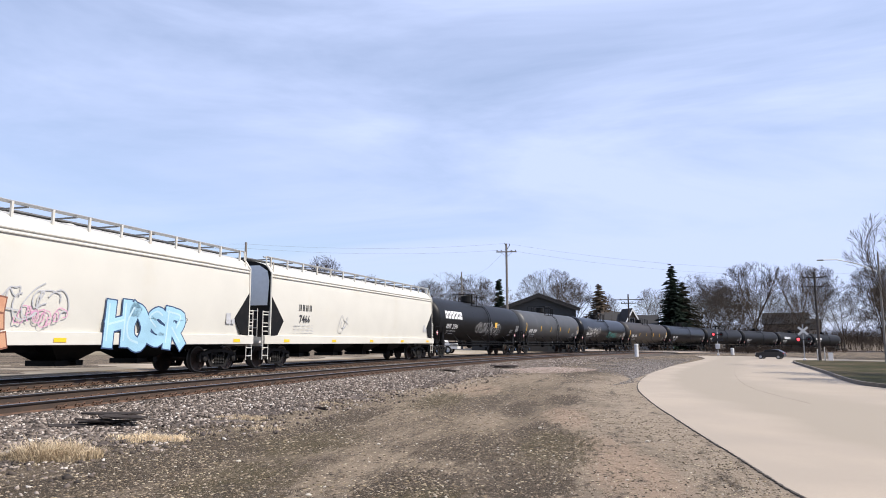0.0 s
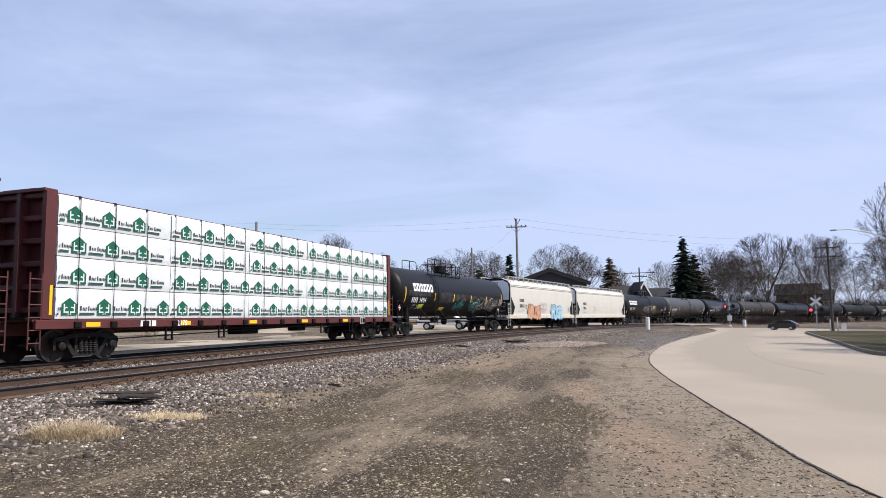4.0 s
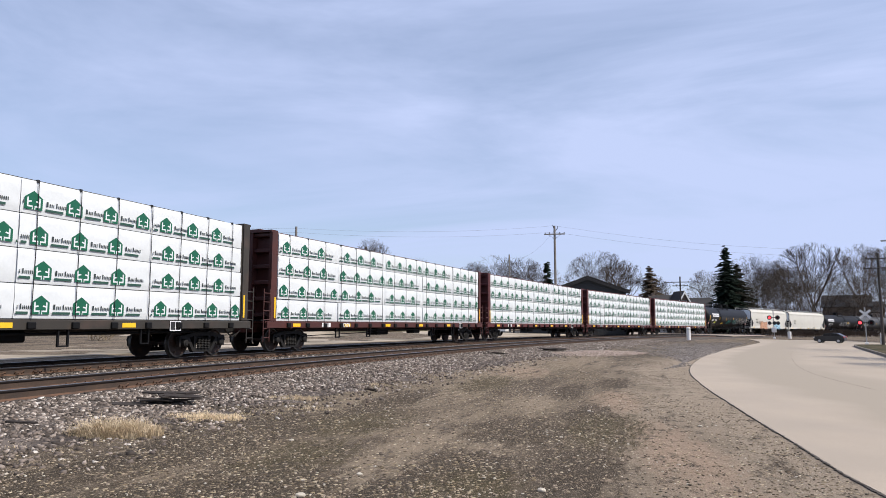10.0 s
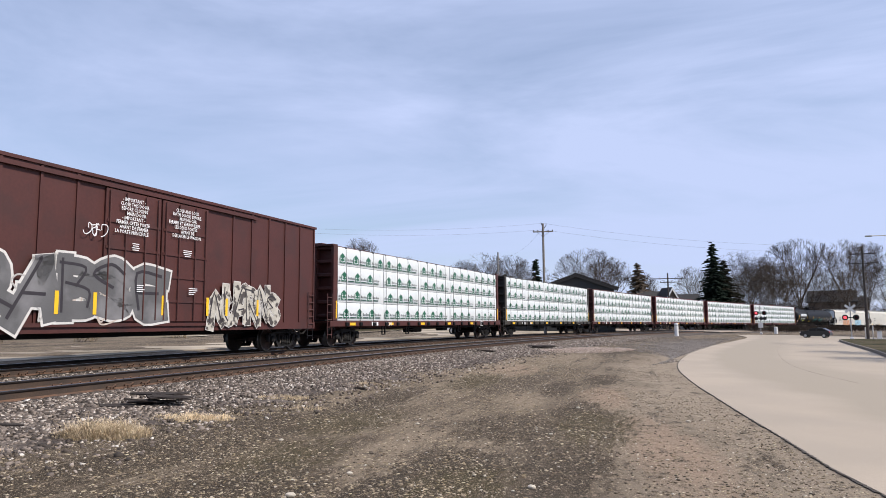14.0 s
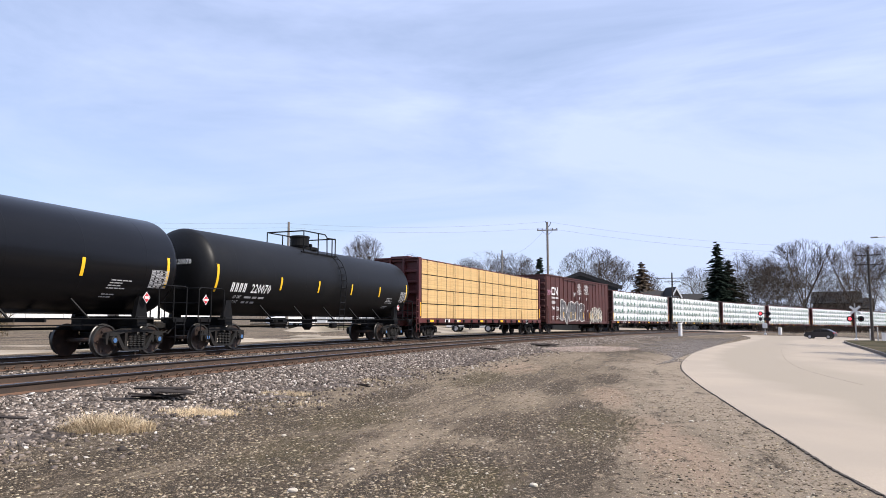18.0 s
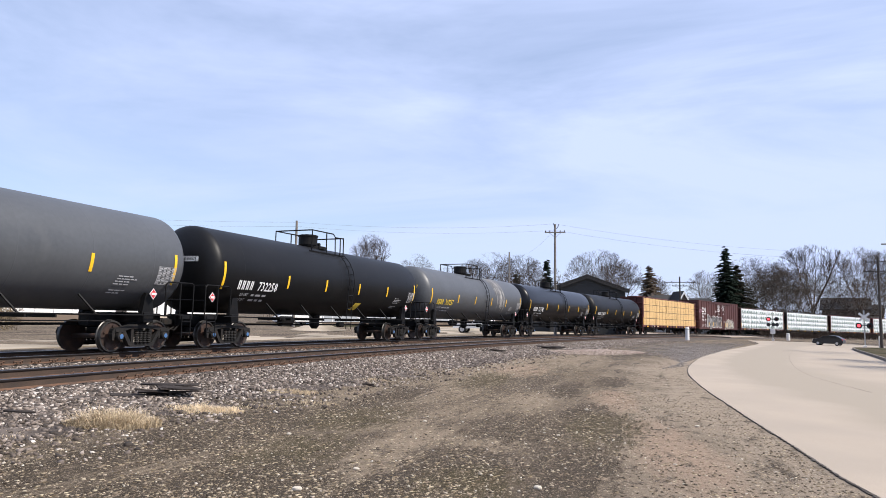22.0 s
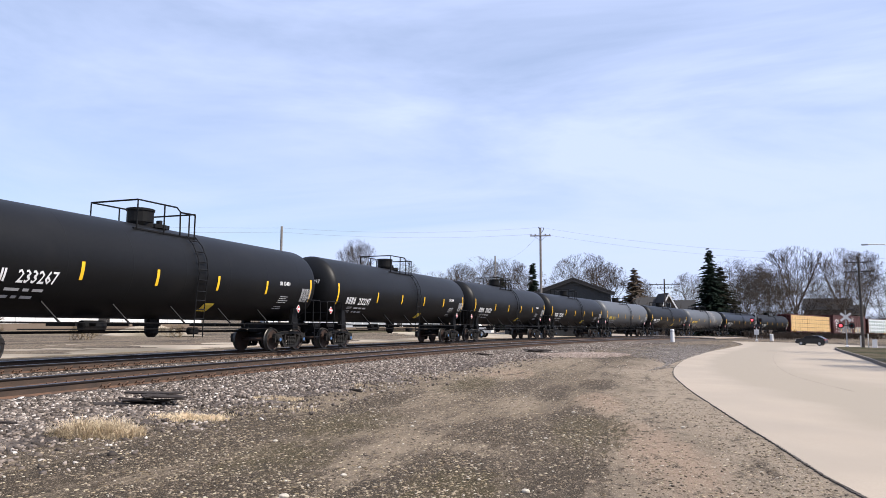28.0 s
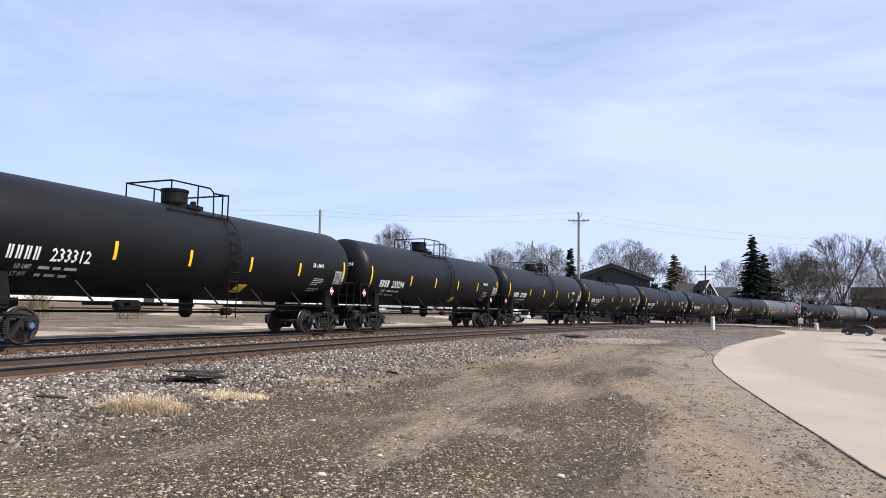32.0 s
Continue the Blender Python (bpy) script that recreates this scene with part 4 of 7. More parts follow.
    if stripes:
        def on_head(u, v):
            u = u + 0.58
            r = math.hypot(0.95 - u, v - ZC)
            return Vector((-e + head * (1 - math.sqrt(max(0.0, 1 - (r / RT) ** 2.5))) - 0.02, 0.95 - u, v))
        bm = bmesh.new()
        for k in range(4):
            for u0 in (0.0, 0.045):
                patch(bm, k * 0.13 + u0, k * 0.13 + u0 + 0.03, 2.95, 3.13, on_head, 1, 1)
        flat_print(bm, number, 0.62, 2.95, 0.25, on_head, 0.85)
        for row in range(2):
            patch(bm, 0.1, 0.7 - 0.15 * row, 2.81 - row * 0.1, 2.85 - row * 0.1, on_head, 2, 1)
        part("end_number", bm, ink, car, "small painted mark and number on the tank end")
    if extras:
        extras(car, e, head)
    if placard:
        for x in (e - 1.6, -e + 0.25):
            y = -1.4
            bm = bmesh.new()
            prism(bm, [(x, 1.55), (x + 0.15, 1.72), (x, 1.89), (x - 0.15, 1.72)], y - 0.015, y)
            p = part("placard", bm, "white_paint", car, "red and white diamond hazard placard")
            bm = bmesh.new()
            prism(bm, [(x, 1.575), (x + 0.128, 1.72), (x, 1.865), (x - 0.128, 1.72)], y - 0.02, y - 0.016)
            part("placard_face", bm, "red_sign", p)
            part("placard_print", boxes((x - 0.085, x + 0.085, y - 0.026, y - 0.022, 1.685, 1.755)), "white_paint", p)
    for sg in (-1, 1):
        bogie(car, sg * (half - 2.05))
    return car


def flat_side(y, lift=0.012):
    return lambda x, z: Vector((x, y - lift, z))


LETTERS = {
    "A": ([(0.05, 0), (0.4, 0.95), (0.62, 0.95), (0.95, 0)], [(0.28, 0.36), (0.76, 0.36)]),
    "B": ([(0.12, 0), (0.12, 1)], [(0.12, 0.95), (0.75, 0.88), (0.62, 0.52), (0.2, 0.5)], [(0.2, 0.5), (0.85, 0.45), (0.8, 0.08), (0.12, 0.05)]),
    "U": ([(0.1, 1), (0.12, 0.25), (0.5, 0.02), (0.88, 0.25), (0.9, 1)],),
    "S": ([(0.85, 0.85), (0.5, 1), (0.12, 0.78), (0.5, 0.5), (0.88, 0.26), (0.5, 0), (0.1, 0.14)],),
    "E": ([(0.85, 0.97), (0.15, 0.95), (0.15, 0.05), (0.88, 0.03)], [(0.15, 0.5), (0.72, 0.52)]),
    "H": ([(0.12, 0), (0.16, 1)], [(0.86, 0), (0.9, 1.05)], [(0.14, 0.45), (0.88, 0.55)]),
    "O": ([(0.5, 1), (0.1, 0.6), (0.2, 0.1), (0.6, 0.02), (0.92, 0.4), (0.8, 0.9), (0.45, 1)],),
    "T": ([(0.0, 0.95), (1.0, 1.0)], [(0.5, 1), (0.48, 0)]),
    "R": ([(0.12, 0), (0.12, 1)], [(0.12, 0.95), (0.85, 0.85), (0.7, 0.48), (0.15, 0.46)], [(0.45, 0.46), (0.95, 0)]),
    "N": ([(0.1, 0), (0.14, 1), (0.84, 0.05), (0.9, 1)],),
}


def graffiti(car, place, x, z, width, height, letters, fills, outline, seed, label, stroke=0.5, lap=0.86, wild=0.04, rim=0.05):
    """A painted piece: fat rounded letters that lean and touch, each with a thin outline and light streaks."""
    rnd = random.Random(seed)
    step = width / len(letters)
    for k, ch in enumerate(letters):
        bm = bmesh.new()
        lean, h = rnd.uniform(-0.12, 0.16), height * rnd.uniform(0.84, 1.05)
        x0, z0, w = x + k * step, z + rnd.uniform(-0.04, 0.08) * height, step * lap
        fat = min(w, h) * stroke * rnd.uniform(0.85, 1.1)
        lines = [[(x0 + u * w + lean * v * h + rnd.uniform(-wild, wild) * w, z0 + v * h + rnd.uniform(-wild, wild) * h * 0.75) for u, v in s] for s in LETTERS[ch]]
        base = 0.012 + 0.0012 * (k % 2)
        for j, s in enumerate(lines):
            ribbon(bm, s, fat + rim, place, base + 0.0001 * j, 1)
        for j, s in enumerate(lines):
            ribbon(bm, s, fat, place, base + 0.004 + 0.0002 * j, 0)
        for j, s in enumerate(lines):
            ribbon(bm, [(u - fat * 0.2, v + fat * 0.12) for u, v in s[:max(2, len(s) // 2 + 1)]], fat * 0.16, place, base + 0.008 + 0.0002 * j, 2)
        part("graffiti_letter", bm, [fills[0], outline, fills[1]], car, label)


def scrawl(car, place, x, z, width, height, mat, seed, label="thin sprayed scrawl"):
    """A quick tag: loose loops and hooks of one spray can, leaning and overlapping, that spell nothing."""
    rnd = random.Random(seed)
    bm = bmesh.new()
    u, lift = x, 0.014
    while u < x + width - height * 0.2:
        r, a, turn = height * rnd.uniform(0.22, 0.42), rnd.uniform(0, 6.28), rnd.choice((-1, 1))
        cx, cz, sweep_to = u + r, z + height * rnd.uniform(0.35, 0.65), rnd.uniform(2.6, 6.0)
        pts = []
        for k in range(8):
            q = k / 7
            b = a + turn * sweep_to * q
            rr = r * (1.0 + 0.55 * math.sin(q * rnd.uniform(2, 5))) * rnd.uniform(0.85, 1.15)
            pts.append((cx + rr * 0.8 * math.cos(b) + 0.25 * rr * math.sin(b) + height * 0.35 * (q - 0.5), cz + rr * math.sin(b)))
        ribbon(bm, pts, 0.026 * (0.6 + height), place, lift, 0, 5)
        lift += 0.0002
        u += r * rnd.uniform(0.7, 1.2)
    part("graffiti", bm, mat, car, label)


def hopper_car(length, label, number, art):
    car = thing("covered_hopper_car", label, "railway hopper car", "cars of the freight train")
    half = length / 2
    e = half - 0.85
    # the rounded body: cross-section swept along the car
    sec = [(-1.5, 1.32), (-1.56, 1.9), (-1.58, 2.6), (-1.57, 3.5), (-1.53, 3.96), (-1.45, 4.12), (-1.2, 4.32), (-0.7, 4.48), (0, 4.53)]
    sec = sec + [(-y, z) for y, z in sec[-2::-1]]
    bm = bmesh.new()
    rings = [[bm.verts.new((x, y, z)) for y, z in sec] for x in (-e, -e * 0.5, 0, e * 0.5, e)]
    for a, b in zip(rings, rings[1:]):
        for k in range(len(sec) - 1):
            bm.faces.new((a[k], a[k + 1], b[k + 1], b[k]))
    part("body", bm, "cream", car, "cream-white painted steel body", True)
    # recessed sloping ends
    for sg in (-1, 1):
        bm = bmesh.new()
        up = [bm.verts.new((sg * (e - 0.05), y, z)) for y, z in sec]
        bm.faces.new(up)
        part("end_wall", bm, "bogie_iron", car, "dark weathered end frame")
        bm = bmesh.new()
        out = [(-1.4, 2.6), (1.4, 2.6), (1.46, 3.6), (1.36, 4.05), (0.95, 4.3), (-0.95, 4.3), (-1.36, 4.05), (-1.46, 3.6)]
        bm.faces.new([bm.verts.new((sg * (e + 0.02), y, z)) for y, z in out])
        panel = part("end_panel", bm, "pale_end", car, "pale blue-grey end panel")
        part("corner_post", tubes([(sg * (e + 0.03), -1.58, 1.3), (sg * (e + 0.03), -1.58, 3.96), (sg * (e + 0.03), -1.3, 4.34), (sg * (e + 0.03), -1.28, 4.66)], r=0.04), "cream", car, "white corner post")
        bm = bmesh.new()
        on_end = lambda u, v: Vector((sg * (e + 0.026), sg * u, v))
        flat_print(bm, number, -0.3, 3.72, 0.28, on_end)
        for row in range(5):
            for k in range(4):
                patch(bm, -0.5 + k * 0.24, -0.31 + k * 0.24 - 0.05 * ((row + k) % 3), 3.22 - row * 0.12, 3.265 - row * 0.12, on_end, 1, 1)
        for k in range(4):
            for u0 in (0.0, 0.07):
                patch(bm, -0.3 + k * 0.2 + u0, -0.25 + k * 0.2 + u0, 4.0, 4.18, on_end, 1, 1)
        tagged(part("end_print", bm, "black_paint", panel), kind="stuff")
        # no hole is cut: a flat black sheet paints the shade under the slope
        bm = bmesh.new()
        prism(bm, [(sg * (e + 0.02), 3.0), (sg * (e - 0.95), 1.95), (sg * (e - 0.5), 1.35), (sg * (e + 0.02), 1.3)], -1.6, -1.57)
        part("slope_shade_sheet", bm, "black_iron", car, "flat black sheet that paints the shade below the end slope")
        x = sg * (half - 0.75)
        bm = boxes((min(sg * e, sg * (half - 0.25)), max(sg * e, sg * (half - 0.25)), -1.45, 1.45, 1.02, 1.12), (x + sg * 0.3 - 0.05, x + sg * 0.3 + 0.05, -1.5, 1.5, 0.9, 1.28))
        part("end_platform", bm, "cream_roof", car)
        y = -1.5
        lines = ladder_lines(sg * (half - 0.62), [(y, 1.0), (y, 2.35)], 0.22) + [[(sg * (half - 1.05), y, 1.1), (sg * (half - 1.05), y, 4.45)], [(sg * (half - 0.4), y, 2.3), (sg * e, y, 2.3)], [(sg * (half - 0.4), y, 1.7), (sg * e, y, 1.7)]]
        part("ladder", tubes(*lines, r=0.024, segs=5), "cream_roof", car)
        part("end_ladder", tubes(*[[(sg * (half - 0.45), -1.2, 1.3 + 0.35 * k), (sg * (half - 0.45), -0.6, 1.3 + 0.35 * k)] for k in range(4)], [(sg * (half - 0.45), -1.2, 1.1), (sg * (half - 0.45), -1.2, 2.45)], [(sg * (half - 0.45), -0.6, 1.1), (sg * (half - 0.45), -0.6, 2.45)], r=0.02, segs=5), "cream_roof", car)
        part("step", tubes(*ladder_lines(sg * (half - 0.62), [(y, 1.0), (y, 0.36)], 0.2), r=0.02, segs=5), "cream_roof", car)
        coupler(car, sg * (half - 0.25), sg)
        bogie(car, sg * (half - 2.0), False)
    part("side_sill", boxes((-half + 0.45, half - 0.45, -1.6, -1.5, 0.98, 1.34), (-half + 0.45, half - 0.45, 1.5, 1.6, 0.98, 1.34), bevel=0.015), "cream", car)
    part("eave_rib", tubes([(-e, -1.55, 3.92), (e, -1.55, 3.92)], [(-e, -1.57, 3.8), (e, -1.57, 3.8)], r=0.03), "cream_roof", car)
    # roof walk on posts
    for y in (-1.28, 1.28):
        lines = [[(-e, y, 4.66), (e, y, 4.66)], [(-e, y * 0.86, 4.66), (e, y * 0.86, 4.66)]]
        part("roof_rail", tubes(*lines, r=0.03), "galvanised", car)
        for k in range(15):
            x = -e + 0.3 + (2 * e - 0.6) * k / 14
            part("roof_post", boxes((x - 0.035, x + 0.035, y - 0.03, y + 0.03, 4.2, 4.66)), "cream_roof", car)
    part("roof_walk", boxes((-e - 0.2, e + 0.2, -0.36, -0.03, 4.61, 4.65), (-e - 0.2, e + 0.2, 0.03, 0.36, 4.61, 4.65)), "walk_grate", car, "grey grated roof walk")
    part("walk_strut", boxes(*[(-e + 0.4 + (2 * e - 0.8) * k / 11 - 0.03, -e + 0.43 + (2 * e - 0.8) * k / 11, -1.28, 1.28, 4.57, 4.61) for k in range(12)]), "walk_grate", car)
    for k in range(6):
        x = (-0.5 + (k + 0.5) / 6) * 2 * e
        part("roof_hatch", lathe(bmesh.new(), [(4.46, 0.36), (4.58, 0.36), (4.6, 0.3)], 14, "z", (x, 0.0, 0)), "cream_roof", car)
    for k in range(4):
        x = (-1.5 + k) * (length - 7.2) / 4
        bm = bmesh.new()
        w, b = (length - 7.2) / 8, 0.34
        vs = [bm.verts.new((x + sx * (w if t else b), sy * (1.35 if t else 0.45), 1.34 if t else 0.52)) for t in (1, 0) for sx, sy in ((-1, -1), (1, -1), (1, 1), (-1, 1))]
        for i in range(4):
            bm.faces.new((vs[i], vs[(i + 1) % 4], vs[4 + (i + 1) % 4], vs[4 + i]))
        box(bm, x - 0.5, x + 0.5, -0.55, 0.55, 0.38, 0.54)
        lathe(bm, [(-0.75, 0.08), (-0.55, 0.1)], 8, "y", (x + 0.1, 0, 0.5))
        part("discharge_chute", bm, "black_iron", car)
    part("centre_sill", boxes((-half + 0.6, half - 0.6, -0.25, 0.25, 0.78, 1.1)), "black_iron", car)
    side = lambda u, v, lift=0.012: Vector((u, (-1.585 if v > 1.36 else -1.603) - lift, v))
    bm = bmesh.new()
    u = -e + 2.2
    flat_print(bm, number, u, 1.95, 0.46, side)
    part("car_number", bm, "black_paint", car, "black painted car number")
    for k in range(4):
        bm = bmesh.new()
        for u0 in (0.0, 0.11):
            patch(bm, u + k * 0.29 + u0, u + k * 0.29 + u0 + 0.06, 2.46, 2.74, side, 1, 1)
        part("mark_bar", bm, "black_paint", car)
    rnd = random.Random(number)
    bm = bmesh.new()
    for row in range(3):
        w = u - 0.4
        for k in range(5):
            g = rnd.uniform(0.1, 0.3)
            patch(bm, w, w + g, 1.535 + row * 0.13, 1.56 + row * 0.13, side, 1, 1)
            w += g + 0.12
    patch(bm, e - 1.5, e - 1.2, 1.75, 2.15, side, 1, 1)
    patch(bm, e - 1.15, e - 0.95, 1.75, 1.95, side, 1, 1)
    tagged(part("stencil_print", bm, "grey_print", car, "small stencilled lines"), kind="stuff")
    for k in range(5):
        x = -e + 1.0 + k * (2 * e - 2) / 4
        bm = bmesh.new()
        patch(bm, x, x + 0.42, 1.06, 1.18, lambda a, b: Vector((a, -1.612, b)), 1, 1)
        part("reflector", bm, "yellow", car, "yellow reflective stripe")
    for x, z, w, h, n, fills, outline, seed, text in art:
        if n:
            graffiti(car, lambda u, v, lift=0.012: Vector((u, -1.602 - lift, v)), x, z, w, h, n, fills, outline, seed, text, 0.5, 1.0, 0.05, 0.085)
        else:
            scrawl(car, side, x, z, w, h, outline, seed)
    return car


def lumber_mark(bm_g, bm_w, place, x, z, s):
    """A green house-shaped mark with a pale tree cut into it."""
    bm_g.faces.new([bm_g.verts.new(place(x + u * s, z + v * s, 0.006)) for u, v in ((-0.5, -0.42), (0.5, -0.42), (0.5, 0.18), (0.0, 0.52), (-0.5, 0.18))])
    for sg in (-1, 1):
        for q in (((0.29, -0.3), (0.37, -0.3), (0.37, 0.16), (0.29, 0.2)), ((0.08, -0.3), (0.29, -0.3), (0.29, -0.225), (0.08, -0.225)), ((0.1, -0.03), (0.29, -0.08), (0.29, -0.005), (0.15, 0.035)), ((0.05, -0.42), (0.095, -0.42), (0.095, -0.225), (0.05, -0.225))):
            f = bm_g.faces.new([bm_g.verts.new(place(x + sg * u * s, z + v * s, 0.009)) for u, v in q])
            f.material_index = 1


PACKS = {}
BOARDS = []
for _k in range(4):
    _bm = boxes((0.004 * _k, 4.3 - 0.006 * _k, 0, 0.12, 0, 0.0468), bevel=0.004)
    BOARDS.append(mesh_of(_bm))
    BOARDS[-1].materials.append(M["pine"])


def pack_mesh(w, h, wrapped, seed):
    """A strapped stack of boards 1.28 m deep, with its front at y = 0; wrapped ones are wrinkled and bulge a little."""
    key = (round(w, 3), wrapped, seed)
    if key in PACKS:
        return PACKS[key]
    bm = bmesh.new()
    if wrapped:
        box(bm, 0, w, 0.02, 1.28, 0, h, bevel=0.03)
        nx, nz = 28, 8
        g = [[bm.verts.new((w * i / nx, -0.012 - 0.02 * math.sin(math.pi * j / nz) * (0.5 + noise.noise(Vector((i * 0.45 + seed * 9, j * 0.7, seed)))) + 0.012 * noise.noise(Vector((i * 0.2 + j * 0.35, seed * 3, 1))) + (0.02 if i in (0, nx) or j in (0, nz) else 0), h * j / nz)) for i in range(nx + 1)] for j in range(nz + 1)]
        for j in range(nz):
            for i in range(nx):
                bm.faces.new((g[j][i], g[j][i + 1], g[j + 1][i + 1], g[j + 1][i]))
        me = mesh_of(bm, True)
        me.materials.append(M["wrap"])
    else:
        box(bm, 0.02, w - 0.02, 0.03, 1.28, 0, h - 0.004)
        me = mesh_of(bm)
        me.materials.append(M["pine"])
    PACKS[key] = me
    return me


PRINTS = {}
MARK = []


def mark_mesh():
    if not MARK:
        bm = bmesh.new()
        lumber_mark(bm, None, lambda u, v, lift: Vector((u, -0.034 - lift, v)), 0, 0, 0.5)
        me = mesh_of(bm)
        me.materials.append(M["green_print"])
        me.materials.append(M["wrap"])
        MARK.append(me)
    return MARK[0]


def print_meshes(w, h, seed):
    """The repeating print of one wrapped pack: where its marks sit, its dark word bars and the lower bars."""
    key = (round(w, 3), seed)
    if key not in PRINTS:
        rnd = random.Random(seed)
        k, d = bmesh.new(), bmesh.new()
        place = lambda u, v: Vector((u, -0.04, v))
        pitch, spots = 1.2, []
        x = rnd.uniform(0.28, 0.7) - pitch
        while x < w:
            if 0.27 < x < w - 0.27:
                spots.append(x)
            u = x + 0.36
            for wd in (0.075, 0.04, 0.035, 0.03, 0.0, 0.05, 0.03, 0.035, 0.035, 0.04, 0.03):
                if wd and u > 0.02 and u + wd < w - 0.02:
                    patch(k, u, u + wd * 0.72, 0.225, 0.225 + (0.128 if wd > 0.045 else 0.086), place, 1, 1)
                u += wd + 0.016 if wd else 0.035
            a, b = max(0.02, x + 0.34), min(w - 0.02, x + 0.86)
            if b > a:
                patch(d, a, b, 0.105, 0.165, place, 1, 1)
            x += pitch
        out = [spots]
        for bm, mt in ((k, "dark_print"), (d, "band_print")):
            me = mesh_of(bm)
            me.materials.append(M[mt])
            out.append(me)
        PRINTS[key] = out
    return PRINTS[key]


def centrebeam_car(length, label, number, paint, wrapped, seed):
    car = thing("centrebeam_flatcar", label, "railway flatcar", "cars of the freight train")
    rnd = random.Random(seed)
    half = length / 2
    inner = 10.95
    z0, ztop, tier = 1.2, 4.64, 0.855
    for y0, y1 in ((-1.5, -1.38), (1.38, 1.5)):
        part("side_sill", boxes((-half + 0.55, half - 0.55, y0, y1, 0.92, 1.17), bevel=0.012), paint, car)
    part("centre_sill", boxes((-half + 0.4, half - 0.4, -0.3, 0.3, 0.75, 1.1), bevel=0.012), paint, car)
    part("deck", boxes((-half + 0.5, half - 0.5, -1.42, 1.42, 1.12, 1.19)), paint, car)
    bm = boxes((-inner, inner, -0.16, 0.16, ztop - 0.16, ztop + 0.07), (-inner, inner, -0.6, 0.6, ztop + 0.06, ztop + 0.17), (-inner, inner, -0.03, 0.03, z0, ztop), bevel=0.01)
    part("centre_beam", bm, paint, car, "tall brown steel centre beam")
    for sg in (-1, 1):
        x0, x1 = sorted((sg * inner, sg * (half - 0.55)))
        xe = sg * (half - 0.6)
        bm = boxes((sg * inner - 0.05, sg * inner + 0.05, -1.42, 1.42, z0, ztop - 0.02), bevel=0.01)
        part("bulkhead", bm, paint, car, "brown steel end bulkhead")
        for y in (-1.4, 1.4, -0.45, 0.45):
            part("bulkhead_post", boxes((min(sg * inner, sg * inner + sg * 0.34), max(sg * inner, sg * inner + sg * 0.34), y - 0.07, y + 0.07, z0, ztop + (0.06 if abs(y) < 1 else 0))), paint, car)
        for k in range(6):
            z = z0 + 0.15 + k * 0.62
            part("bulkhead_rib", boxes((min(sg * inner, sg * inner + sg * 0.26), max(sg * inner, sg * inner + sg * 0.26), -1.33, 1.33, z, z + 0.16), bevel=0.03), paint, car)
        part("bulkhead_cap", boxes((min(sg * inner, sg * (inner + 0.4)), max(sg * inner, sg * (inner + 0.4)), -1.46, 1.46, ztop - 0.03, ztop + 0.05)), paint, car)
        part("ladder", tubes(*ladder_lines(sg * (half - 0.55), [(-1.45, 0.4), (-1.45, 2.4)], 0.18), r=0.02, segs=5), paint, car)
        part("brake_platform", boxes((min(xe - 0.2, xe + 0.2), max(xe - 0.2, xe + 0.2), -1.3, 1.3, 1.18, 1.24)), "black_iron", car)
        bm = bmesh.new()
        patch(bm, sg * inner + sg * 0.1 - 0.045, sg * inner + sg * 0.1 + 0.045, 1.3, 2.1, lambda a, b: Vector((a, -1.485, b)), 1, 1)
        part("reflector", bm, "yellow", car, "yellow reflective stripe")
        coupler(car, sg * (half - 0.25), sg)
        bogie(car, sg * (half - 2.6), False)
    n = 5
    w = (2 * inner - 0.16) / n
    mesh_seed = [1, 2, 3]
    for side in (-1, 1):
        for t in range(4):
            for k in range(n):
                x = -inner + 0.08 + k * w
                sd = mesh_seed[(k * 2 + t + seed) % 3]
                z = z0 + t * tier
                me = pack_mesh(w - (0.014 if wrapped else 0.05), tier - (0.022 if wrapped else 0.055), wrapped, sd)
                dy = rnd.uniform(-0.025, 0.02)
                m = pose(x, -1.44 + dy, z) if side < 0 else pose(x + w - 0.03, 1.44 - dy, z, 0, 0, 180)
                p = part("lumber_pack", me, None, car, "white printed plastic-wrapped lumber pack" if wrapped else "bare yellow pine lumber pack", at=m)
                if wrapped and side < 0:
                    spots, words, bars = print_meshes(w - 0.03, tier, sd * 7 + (t * 5 + k * 3 + seed) % 4)
                    for u in spots:
                        part("green_mark", mark_mesh(), None, p, at=pose(u, 0, 0.31))
                    tagged(part("printed_line", words, None, p), kind="stuff")
                    tagged(part("printed_band", bars, None, p), kind="stuff")
                if not wrapped and side < 0:
                    for r in range(16):
                        part("board_layer", BOARDS[(r * 5 + k * 3 + t) % 4], None, p, at=pose(0, rnd.uniform(-0.012, 0.004), (tier - 0.055) * r / 16) @ Matrix.Diagonal(((w - 0.05) / 4.3, 1, 1, 1)))
        if side < 0:
            bm = bmesh.new()
            for t in range(1, 4):
                box(bm, -inner + 0.1, inner - 0.1, -1.36, -1.2, z0 + t * tier - 0.055, z0 + t * tier)
            part("spacer", bm, "black_paint", car)
    # tie-down cables and their winches along the sill
    x = -inner + 0.75
    while x < inner - 0.3:
        part("tie_cable", tubes([(x, -0.2, ztop), (x, -1.485, ztop - 0.05), (x + rnd.uniform(-0.03, 0.03), -1.5, 2.8), (x, -1.5, 1.15)], r=0.011, segs=4), "black_paint", car)
        part("winch", boxes((x - 0.11, x + 0.11, -1.58, -1.46, 0.94, 1.12), bevel=0.02), "black_iron", car)
